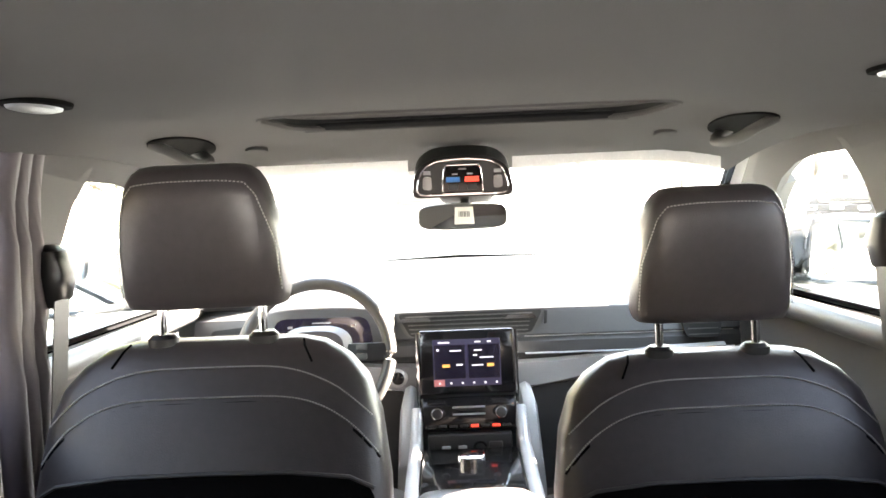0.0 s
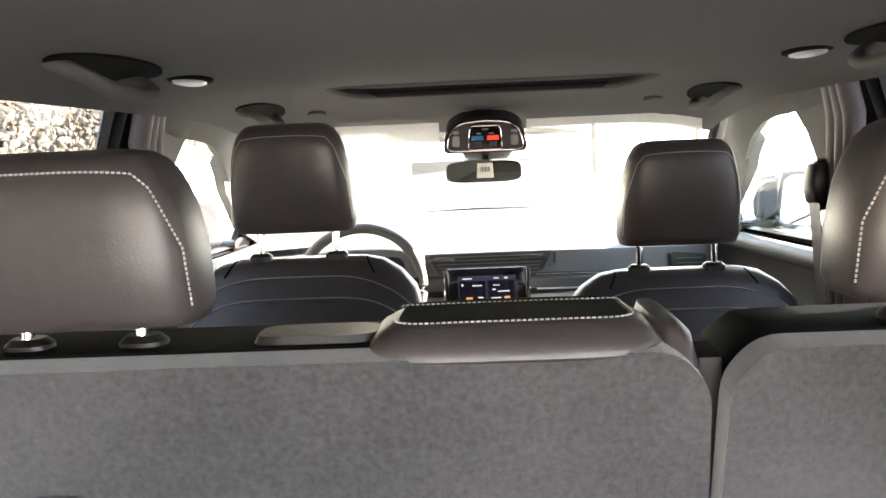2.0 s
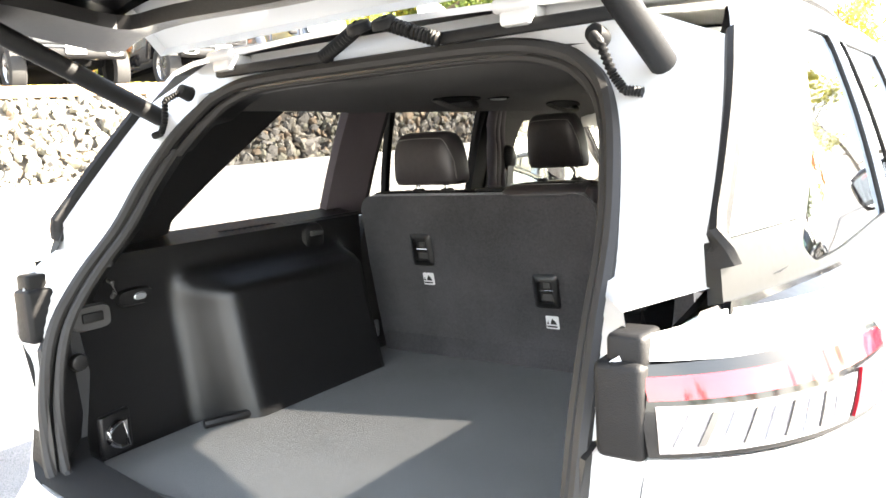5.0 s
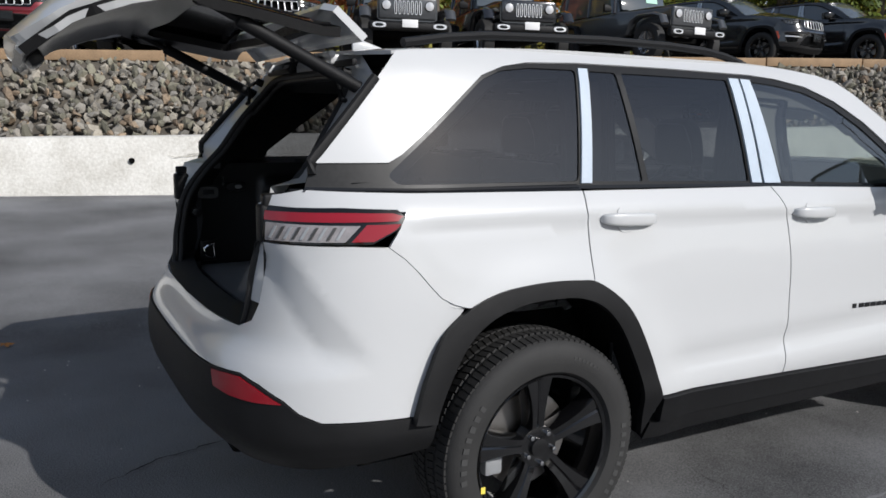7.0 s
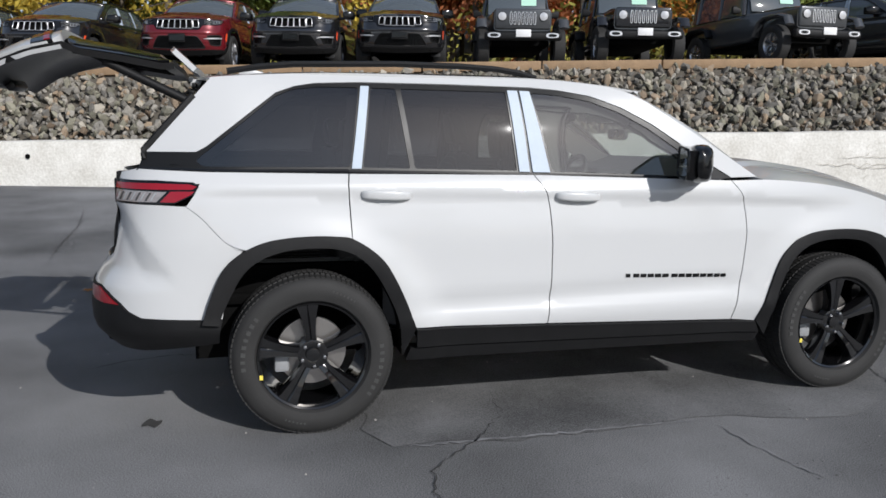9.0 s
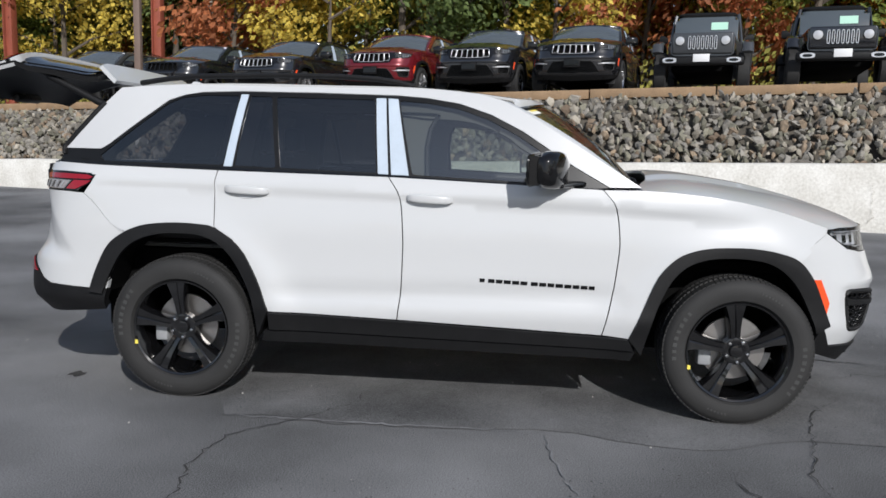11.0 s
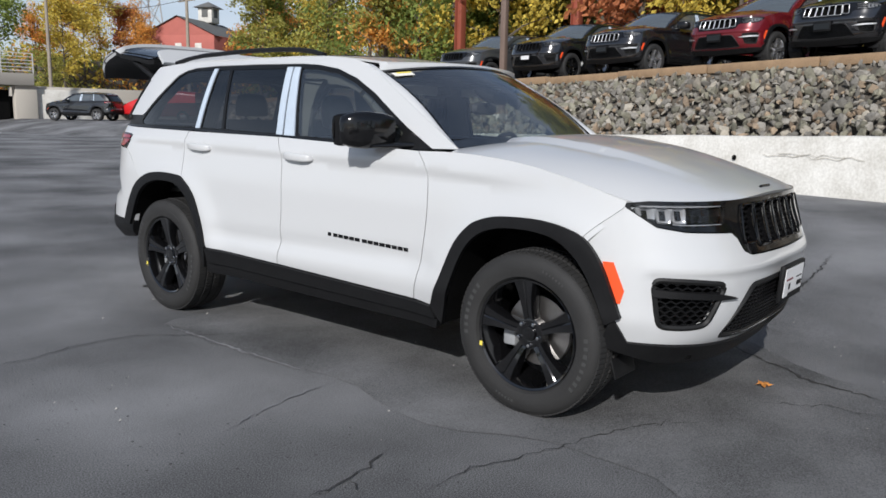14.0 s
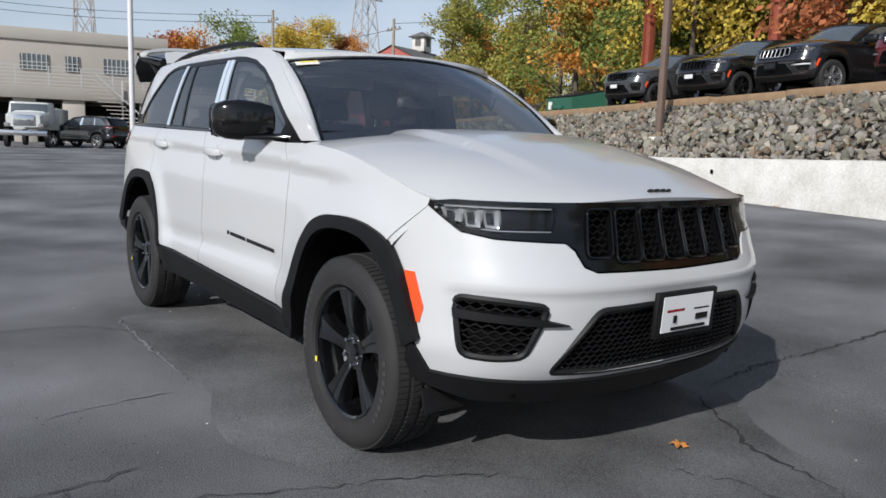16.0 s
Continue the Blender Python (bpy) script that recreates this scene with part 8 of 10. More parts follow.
# far vehicles by the building
clone_car("black SUV parked tail out by the building", M_PAINTBLACK, (-8.2, -41.3, 0), 143, rim=M_SILVERRIM, group="vehicles by the building")
clone_car("white SUV parked tail out by the building", mat("white_vehicle_paint", (0.62, 0.62, 0.62), 0.3, coat=0.8), (-13.0, -45.5, 0), 205, rim=M_RIM, group="vehicles by the building")


def add_wheels(t, spots, r, x):
    for y in spots:
        for sg in (1, -1):
            w = thing("wheel", "", "")
            w.parent, w.location = t, (sg * x, y, r)
            bm = B()
            add_lathe(bm, [(0.08, r * 0.6), (0.11, r * 0.75), (0.10, r * 0.97), (0, r), (-0.10, r * 0.97), (-0.11, r * 0.75), (-0.08, r * 0.6)], 32)
            part("tyre", bm, M_TYRE, w)
            bm = B()
            add_lathe(bm, [(sg * 0.085, r * 0.61), (sg * 0.05, r * 0.5), (sg * 0.07, r * 0.2), (sg * 0.07, 0.001)], 24)
            part("rim", bm, M_SILVERRIM, w)


def box_van(at, heading):
    t = thing("delivery_van", "small bright red panel van", "van", at=at)
    t.scale = (1.12, 1.12, 1.15)
    t.rotation_euler = (0, 0, -radians(heading))
    bm = B()
    add_loft(bm, [((0, -0.75, 1.0), (0.84, 0.68), 0), ((0, 0.2, 1.02), (0.88, 0.74), 0), ((0, 1.9, 1.02), (0.88, 0.72), 0), ((0, 2.45, 0.86), (0.84, 0.50), 0), ((0, 3.1, 0.72), (0.82, 0.36), 0), ((0, 3.5, 0.62), (0.72, 0.24), 0)], "y", 28, 7)
    part("body", bm, M_PAINTVAN, t)
    for sg in (1, -1):
        bm = B()
        add_panel(bm, round_poly([(1.25, 1.12), (2.35, 1.10), (1.95, 1.55), (1.30, 1.58)], 0.06), lambda y, z: Vector((sg * (0.893 - 0.06 * max(0, z - 1.2)), y, z)), step=0.2, thick=0.01, out=(sg, 0, 0))
        part("door_window", bm, M_SKYGLASS, t, fix=False)
        bm = B()
        add_box(bm, (0.14, 0.06, 0.12), (sg * 0.96, 2.15, 1.15), 0.03)
        part("door_mirror", bm, M_BLACKTRIM, t)
        bm = B()
        add_box(bm, (0.22, 0.10, 0.16), (sg * 0.60, 3.40, 0.78), 0.04)
        part("headlight", bm, M_CLEARLAMP, t)
    bm = B()
    add_box(bm, (1.5, 0.03, 0.62), (0, 2.42, 1.22), 0.06, rot=(42, 0, 0))
    part("windscreen", bm, M_SKYGLASS, t)
    bm = B()
    add_box(bm, (1.3, 0.1, 0.18), (0, 3.46, 0.52), 0.04)
    part("front_grille", bm, M_BLACKTRIM, t)
    add_wheels(t, (0.0, 2.7), 0.33, 0.78)


def pickup(at, heading):
    t = thing("pickup_truck", "grey crew cab pickup truck with a black grille", "pickup", at=at)
    t.rotation_euler = (0, 0, -radians(heading))
    bm = B()
    add_loft(bm, [((0, -1.15, 0.88), (0.98, 0.34), 0), ((0, 1.0, 0.90), (1.0, 0.36), 0), ((0, 3.3, 0.92), (1.0, 0.36), 0), ((0, 4.5, 0.90), (0.97, 0.33), 0), ((0, 4.75, 0.86), (0.88, 0.28), 0)], "y", 28, 7)
    part("body", bm, M_PAINTSILVER, t)
    bm = B()
    add_loft(bm, [((0, 2.15, 1.25), (0.92, 1.25), 0), ((0, 2.05, 1.62), (0.82, 0.98), 0), ((0, 2.0, 1.88), (0.74, 0.80), 0)], "z", 30, 7)
    part("cabin_glass", bm, M_SKYGLASS, t)
    bm = B()
    add_loft(bm, [((0, 1.98, 1.86), (0.76, 0.86), 0), ((0, 1.98, 1.93), (0.70, 0.76), 0)], "z", 28, 6)
    part("cabin_roof", bm, M_PAINTSILVER, t)
    for sg in (1, -1):
        for y in (1.15, 2.1, 2.9):
            bm = B()
            add_tube(bm, [(sg * 0.925, y + 0.05, 1.24), (sg * 0.765, y - 0.05, 1.88)], 0.04, 6)
            part("pillar", bm, M_PAINTSILVER, t)
        bm = B()
        add_box(bm, (0.24, 0.06, 0.20), (sg * 0.80, 4.74, 1.04), 0.03)
        part("headlight", bm, M_CLEARLAMP, t)
        bm = B()
        add_box(bm, (0.16, 0.08, 0.2), (sg * 1.10, 2.9, 1.30), 0.03)
        part("door_mirror", bm, M_BLACKTRIM, t)
    bm = B()
    add_box(bm, (1.2, 0.08, 0.30), (0, 4.77, 0.98), 0.05)
    part("grille", bm, M_BLACKTRIM, t)
    bm = B()
    add_box(bm, (1.9, 0.2, 0.24), (0, 4.82, 0.64), 0.06)
    part("bumper", bm, M_CHROME, t)
    add_wheels(t, (0.0, 3.7), 0.40, 0.86)


def service_truck(at, heading):
    t = thing("service_truck", "white bonneted service truck with a chrome grille", "truck", at=at)
    t.rotation_euler = (0, 0, -radians(heading))
    white = mat("white_truck_paint", (0.60, 0.62, 0.60), 0.35, coat=0.6)
    bm = B()
    add_loft(bm, [((0, 3.4, 1.45), (0.95, 0.40), 0), ((0, 4.7, 1.40), (0.88, 0.36), 0), ((0, 4.95, 1.35), (0.75, 0.30), 0)], "y", 24, 6)
    part("bonnet", bm, white, t)
    bm = B()
    add_loft(bm, [((0, 2.7, 1.2), (1.05, 0.85), 0), ((0, 2.7, 1.75), (1.05, 0.82), 0), ((0, 2.6, 2.35), (0.98, 0.70), 0)], "z", 28, 7)
    part("cab", bm, white, t)
    bm = B()
    add_box(bm, (1.75, 0.04, 0.55), (0, 3.42, 2.0), 0.05, rot=(12, 0, 0))
    part("windscreen", bm, M_SKYGLASS, t)
    bm = B()
    add_box(bm, (2.3, 3.6, 1.2), (0, -0.2, 1.5), 0.05)
    part("load_bed", bm, white, t)
    bm = B()
    add_box(bm, (1.0, 0.08, 0.55), (0, 4.98, 1.40), 0.05)
    part("grille", bm, M_CHROME, t)
    bm = B()
    add_box(bm, (2.2, 0.22, 0.28), (0, 5.05, 0.75), 0.05)
    part("bumper", bm, M_CHROME, t)
    for sg in (1, -1):
        bm = B()
        add_box(bm, (0.26, 0.1, 0.2), (sg * 0.78, 4.95, 1.15), 0.04)
        part("headlight", bm, M_CLEARLAMP, t)
    add_wheels(t, (-0.6, 4.1), 0.48, 0.95)


service_truck((-5.3, -44.4, 0), 18)
pickup((-23.5, -22.5, 0.15), 160)
bm = B()
cols = []
for i in range(15):
    u = -1 + i / 7
    row = []
    for j in range(15):
        v = -1 + j / 7
        k = min(1, (1 - abs(u)) * 4) * min(1, (1 - abs(v)) * 4)
        row.append(bm.verts.new((-31 + 15 * u, -46 + 13 * v, -0.05 + 0.72 * k * k * (3 - 2 * k))))
    cols.append(row)
for p, q in zip(cols, cols[1:]):
    for j in range(14):
        bm.faces.new((p[j], q[j], q[j + 1], p[j + 1]))
tagged(part("road_side_street", bm, M_ASPHALT), "raised side street of grey asphalt", "road", kind="structure")
box_van((-26.0, -41.0, 0.66), 140)
clone_car("small white saloon parked by the kerb", mat("pearl_white_paint", (0.6, 0.6, 0.6), 0.3, coat=0.8), (-30.5, -40.0, 0.66), 150, scale=(0.92, 0.92, 0.78), chrome=False, group="vehicles on the side street")
clone_car("black SUV parked beside the red van", M_PAINTBLACK, (-22.0, -44.0, 0.66), 150, rim=M_SILVERRIM, group="vehicles on the side street")


# ---- woods, poles, buildings, dumpster ----
M_BARK = mat("tree_bark", (0.11, 0.09, 0.07), 0.95, var=0.3, scale=4, bump=0.6, bscale=20)
def leaf_mat(name, c):
    """Leaves that let some light through."""
    m = mat(name, c, 0.7, var=0.35, scale=0.6, fine=5, island=0.5)
    nt = m.node_tree
    b, out = nt.nodes["Principled BSDF"], nt.nodes["Material Output"]
    tr, mx = nt.nodes.new("ShaderNodeBsdfTranslucent"), nt.nodes.new("ShaderNodeMixShader")
    mx.inputs[0].default_value = 0.4
    nt.links.new(b.inputs["Base Color"].links[0].from_socket, tr.inputs["Color"])
    nt.links.new(b.outputs[0], mx.inputs[1])
    nt.links.new(tr.outputs[0], mx.inputs[2])
    nt.links.new(mx.outputs[0], out.inputs["Surface"])
    return m


LEAVES = [leaf_mat("leaves_" + n, tuple(1.12 * v for v in c)) for n, c in (("green", (0.20, 0.25, 0.055)), ("olive", (0.33, 0.31, 0.07)), ("yellow", (0.58, 0.45, 0.08)), ("orange", (0.60, 0.29, 0.06)), ("rust", (0.42, 0.15, 0.06)), ("deep_green", (0.12, 0.165, 0.05)))]


def tree(h, spread, leaf, seed, n_leaf=5200, low=0.12, leafless=False):
    rnd = random.Random(seed)
    t = thing("tree", "autumn tree with a loose leafy crown", "tree", "woods behind the upper lot")
    bm = B()
    add_tube(bm, [(0, 0, -0.5), (rnd.uniform(-.1, .1), rnd.uniform(-.1, .1), h * 0.3), (rnd.uniform(-.3, .3), rnd.uniform(-.3, .3), h * 0.65), (rnd.uniform(-.4, .4), rnd.uniform(-.4, .4), h * 0.95)], 0.2, 8, radii=[h * 0.013, h * 0.010, h * 0.006, h * 0.0015])
    tips = []
    for k in range(16):
        a, z = rnd.uniform(0, 6.283), h * rnd.uniform(low + 0.05, 0.88)
        ln = spread * rnd.uniform(0.5, 1.0) * (1.15 - 0.7 * z / h)
        p = Vector((0, 0, z))
        q = p + Vector((math.cos(a) * ln * 0.5, math.sin(a) * ln * 0.5, ln * 0.32))
        r = p + Vector((math.cos(a + 0.2) * ln, math.sin(a + 0.2) * ln, ln * 0.5))
        add_tube(bm, [p, q, r], 0.05, 5, radii=[h * 0.006, h * 0.004, h * 0.001])
        tips += [(q, 0.8), (r, 1.0), ((q + r) / 2, 0.9)]
    part("trunk", bm, M_BARK, t)
    blobs = [(p + Vector((rnd.gauss(0, .3), rnd.gauss(0, .3), rnd.gauss(0, .3))), spread * rnd.uniform(0.20, 0.40) * k) for p, k in tips] + [(Vector((rnd.gauss(0, .2), rnd.gauss(0, .2), h * z)), spread * 0.32) for z in (0.6, 0.75, 0.9, 0.97)]
    vs, fs = [], []
    for k in range(n_leaf):
        c, r = rnd.choice(blobs)
        d = Vector((rnd.gauss(0, 1), rnd.gauss(0, 1), rnd.gauss(0, 0.8)))
        p = c + d.normalized() * r * (rnd.random() ** 0.45)
        s = rnd.uniform(0.07, 0.17)
        u = Vector((rnd.gauss(0, 1), rnd.gauss(0, 1), rnd.gauss(0, 1))).normalized()
        w = u.orthogonal().normalized()
        v2 = u.cross(w)
        b0 = len(vs)
        vs += [p - w * s, p - v2 * s * 0.55, p + w * s, p + v2 * s * 0.55 + u * s * 0.2]
        fs.append((b0, b0 + 1, b0 + 2, b0 + 3))
    me = bpy.data.meshes.new("crown")
    me.from_pydata(vs, [], fs)
    me.materials.append(leaf)
    cr = new("crown", me)
    cr.parent = t
    return t


TREES = [tree(11, 3.6, LEAVES[0], 1), tree(12, 3.4, LEAVES[1], 2), tree(10, 3.4, LEAVES[2], 3), tree(9.5, 3.2, LEAVES[3], 4), tree(8, 3.0, LEAVES[4], 5), tree(13, 3.4, LEAVES[5], 6, 5200, 0.1)]
rnd = random.Random(11)
spots = []
for row, (off, cnt) in enumerate(((13, 34), (17, 34), (22, 32), (28, 28))):
    for k in range(cnt):
        spots.append((-36 + 72 * (k + rnd.uniform(-0.3, 0.3)) / cnt, off + rnd.uniform(-1.5, 1.5)))
for n, (s, off) in enumerate(spots):
    if off < 15.5 and -19.5 < s < -14.0:
        continue   # clearing round the second steel post
    w = (3, 3, 2, 1.2, 0.6, 3) if off > 18 else (3, 4, 2.4, 1.2, 0.7, 1)
    src = rnd.choices(TREES, w)[0]
    p = lot(s, off, upper_z(0) + max(0, off - 14) * 0.20 - 0.35)
    m = Matrix.Translation(p) @ Matrix.Rotation(rnd.uniform(0, 6.28), 4, "Z")
    c = copy_thing(src, m)
    c.scale = [rnd.uniform(0.8, 1.25)] * 3
# the first of each kind stand at the wood's edge too
for k, src in enumerate(TREES):
    src.matrix_basis = Matrix.Translation(lot(-34 + k * 3.1, 19 + k, upper_z(0)))
# undergrowth along the foot of the woods
vs, fs = [], []
for k in range(16000):
    s, off = rnd.uniform(-36, 40), rnd.uniform(10.0, 14.5)
    zz = rnd.random() ** 1.4 * (1.8 + 1.8 * noise.noise((s * 0.35, off * 0.5, 2)))
    p = lot(s, off, upper_z(s) + max(0, zz))
    z = rnd.uniform(0.06, 0.16)
    u = Vector((rnd.gauss(0, 1), rnd.gauss(0, 1), rnd.gauss(0, 1))).normalized()
    w = u.orthogonal().normalized()
    v2 = u.cross(w)
    b0 = len(vs)
    vs += [p - w * z, p - v2 * z * 0.6, p + w * z, p + v2 * z * 0.6]
    fs.append((b0, b0 + 1, b0 + 2, b0 + 3))
me = bpy.data.meshes.new("undergrowth")
me.from_pydata(vs, [], fs)
me.materials.append(LEAVES[1])
tagged(new("undergrowth", me), "brushy green and yellow undergrowth below the trees", "bushes", kind="stuff")
# wooded hillside behind
bm = B()
rows = []
for s in range(-64, 100, 6):
    rows.append([bm.verts.new(lot(s, o, z)) for o, z in ((11.5, 2.3), (16, 3.0), (26, 5.2), (45, 9.0), (90, 13), (160, 14))])
for a, b in zip(rows, rows[1:]):
    for k in range(5):
        bm.faces.new((a[k], b[k], b[k + 1], a[k + 1]))
tagged(part("ground_hillside", bm, M_SOIL), "leaf-strewn wooded slope", "hillside", kind="structure")
vs, fs = [], []
for k in range(26000):
    s, off = rnd.uniform(-60, 95), rnd.uniform(30, 46)
    z = 3.5 + rnd.random() * 12 * (0.75 + 0.35 * noise.noise((s * 0.15, 3, 1)))
    p = lot(s, off, z)
    q = rnd.uniform(0.2, 0.5)
    u = Vector((rnd.gauss(0, 1), rnd.gauss(0, 1), rnd.gauss(0, 1))).normalized()
    w = u.orthogonal().normalized()
    v2 = u.cross(w)
    b0 = len(vs)
    vs += [p - w * q, p - v2 * q * 0.6, p + w * q, p + v2 * q * 0.6]
    fs.append((b0, b0 + 1, b0 + 2, b0 + 3))
me = bpy.data.meshes.new("far_woods")
me.from_pydata(vs, [], fs)
me.materials.append(LEAVES[1])
tagged(new("far_woods", me), "dense far woods in autumn greens and yellows", "woods", kind="stuff")

# trees across the lot, on the sunny side
for k in range(9):
    src = TREES[k % 6]
    copy_thing(src, Matrix.Translation((50 + rnd.uniform(-3, 8), -40 + k * 11, -0.3)) @ Matrix.Rotation(k, 4, "Z"))
for k in range(7):
    copy_thing(TREES[(k * 2 + 1) % 6], Matrix.Translation((-14 + k * 7, 46 + rnd.uniform(-4, 6), -0.3)) @ Matrix.Rotation(k, 4, "Z"))

# ---- poles and wires ----
M_STEELBROWN = mat("brown_painted_steel", (0.17, 0.12, 0.095), 0.6, var=0.15, scale=3)
M_STEELRED = mat("rust_red_painted_steel", (0.28, 0.075, 0.045), 0.6, var=0.2, scale=2)
M_WOODPOLE = mat("weathered_pole_wood", (0.30, 0.26, 0.21), 0.9, var=0.25, scale=3, bump=0.4, bscale=30)
M_WIRE = mat("black_cable", (0.02, 0.02, 0.02), 0.6)


def lot_lamp(p, h):
    t = thing("street_lamp", "brown square steel lamp post standing in the stone bank", "lamp post")
    bm = B()
    add_box(bm, (0.15, 0.15, h), (p[0], p[1], p[2] + h / 2), 0.012)
    part("post", bm, M_STEELBROWN, t)
    bm = B()
    add_box(bm, (0.32, 0.32, 0.04), (p[0], p[1], p[2] + 0.04), 0.01)
    part("base_plate", bm, M_STEELBROWN, t)
    bm = B()
    add_cyl(bm, 0.26, 0.24, 0.5, (p[0], p[1], p[2] - 0.22), (0, 0, 0), 20, 0.02)
    part("concrete_foot", bm, M_WALL, t)
    bm = B()
    add_box(bm, (0.45, 0.7, 0.14), (p[0], p[1], p[2] + h), 0.03)
    part("lamp_head", bm, M_STEELBROWN, t)


lot_lamp(lot(-7.3, 0.25, 1.42), 6.2)


def beam_post(p, h):
    t = thing("sign_post", "rust-red steel beam post with a meter box", "steel post", "rust-red posts")
    bm = B()
    add_box(bm, (0.40, 0.03, h), (p[0], p[1] - 0.18, p[2] + h / 2), 0.003)
    add_box(bm, (0.40, 0.03, h), (p[0], p[1] + 0.18, p[2] + h / 2), 0.003)
    add_box(bm, (0.03, 0.36, h), (p[0], p[1], p[2] + h / 2), 0.003)
    part("beam", bm, M_STEELRED, t)
    bm = B()
    add_box(bm, (0.25, 0.45, 0.6), (p[0] + 0.2, p[1] + 0.42, p[2] + 1.3), 0.02)
    part("meter_box", bm, mat("grey_meter_box", (0.35, 0.36, 0.35), 0.6, var=0.1), t)


beam_post(Vector((-27.0, -19.2, 2.0)), 9.0)
beam_post(Vector((-27.0, -12.8, 2.2)), 9.0)


def utility_pole(p, h, arm=True, group="utility poles"):
    t = thing("utility_pole", "weathered wooden utility pole", "utility pole", group)
    bm = B()
    add_tube(bm, [p, (p[0], p[1], p[2] + h)], 0.15, 12, radii=[0.17, 0.11])
    part("pole", bm, M_WOODPOLE, t)
    if arm:
        bm = B()
        add_box(bm, (0.12, 2.2, 0.12), (p[0], p[1], p[2] + h - 0.9), 0.01)
        part("cross_arm", bm, M_WOODPOLE, t)
        for k in (-0.9, -0.3, 0.3, 0.9):
            bm = B()
            add_cyl(bm, 0.05, 0.03, 0.16, (p[0], p[1] + k, p[2] + h - 0.76), (0, 0, 0), 10)
            part("insulator", bm, M_GLOSSBLACK, t)


utility_pole(Vector((-28.0, -11.0, 2.2)), 10.5)
utility_pole(Vector((-43.5, -40.5, 3.8)), 8.0, False)
utility_pole(Vector((-33.5, -52.0, 0)), 11)
utility_pole(Vector((-27.0, -62.0, 0)), 12)
WIRES = [((-43.5, -40.5, 11.4), (-24, 30, 10.5)), ((-43.5, -40.5, 10.6), (-24, 30, 9.6)), ((-43.5, -40.5, 9.9), (-24, 30, 8.8)), ((-70, -70, 12.0), (-28, -12, 9.8)), ((-60, -64, 9.5), (-28, -11, 12.3)), ((-60, -60, 8.4), (-28, -11, 11.2)), ((-28, -11, 12.3), (-24, 30, 12.6)), ((-28, -11, 11.3), (-24, 30, 11.6)), ((-33.5, -52, 10.6), (-28, -11, 10.2)), ((-33.5, -52, 10.2), (-27, -62, 11.0)), ((-38, -35, 8.2), (-28, -11, 9.4)), ((-27, -62, 11.5), (10, -75, 12.5)), ((-27, -62, 10.9), (10, -75, 11.9))]
for a, b in WIRES:
    a, b = Vector(a), Vector(b)
    pts = [a.lerp(b, i / 14) - Vector((0, 0, 1.1 * math.sin(math.pi * i / 14))) for i in range(15)]
    bm = B()
    add_tube(bm, pts, 0.022, 5)
    tagged(part("overhead_wire", bm, M_WIRE), "black overhead power wire", "wire", "overhead wires")

# ---- dumpster ----
M_DUMP = mat("green_dumpster_paint", (0.03, 0.12, 0.075), 0.5, var=0.2, scale=3, bump=0.1, bscale=20)
dp = thing("dumpster", "green steel dumpster with sloping black lids", "dumpster", at=(-20.2, -16.9, 2.05))
dp.scale = (0.85, 0.85, 0.72)
dp.rotation_euler = (0, 0, -LOT_ANGLE)
bm = B()
n = [(-0.9, 0), (0.9, 0), (0.9, 1.25), (-0.9, 1.65)]
a = [bm.verts.new((x, -1.2, z)) for x, z in n]
b = [bm.verts.new((x, 1.2, z)) for x, z in n]
bm.faces.new(a[::-1]), bm.faces.new(b)
for k in range(4):
    bm.faces.new((a[k], a[(k + 1) % 4], b[(k + 1) % 4], b[k]))
part("bin", bm, M_DUMP, dp)
for y in (-0.6, 0.6):
    bm = B()
    add_box(bm, (1.9, 1.14, 0.05), (0, y, 1.49), 0.015, rot=(0, 12.5, 0))
    part("lid", bm, M_BLACKTRIM, dp)
bm = B()
add_box(bm, (0.16, 0.9, 0.22), (0.98, 0, 0.75), 0.02)
part("lift_pocket", bm, M_DUMP, dp)
bm = B()
add_box(bm, (0.01, 0.35, 0.42), (0.915, -0.8, 0.85), 0)
part("paper_notice", bm, M_STICKER, dp)

# ---- dealership building ----
M_STUCCO = mat("beige_stucco", (0.50, 0.46, 0.40), 0.9, var=0.06, scale=0.6, fine=20, bump=0.25, bscale=20)
M_STUCCO2 = mat("darker_beige_band", (0.40, 0.37, 0.325), 0.9, var=0.06, scale=0.6, fine=20)
M_RAIL = mat("white_rail_paint", (0.55, 0.55, 0.54), 0.6)
BUILD = Matrix.Translation((-2.7, -57.0, 0)) @ Matrix.Rotation(radians(-8), 4, "Z")
bd = thing("dealership_building", "two-storey beige stucco building with balcony rails and garage bays", "building")
bd.matrix_basis = BUILD @ Matrix.Diagonal((1, 1, 0.9, 1))


def bpart(name, size, at, m, r=0.02, parent=None, label=""):
    bm = B()
    add_box(bm, size, at, r)
    return part(name, bm, m, parent or bd, label)


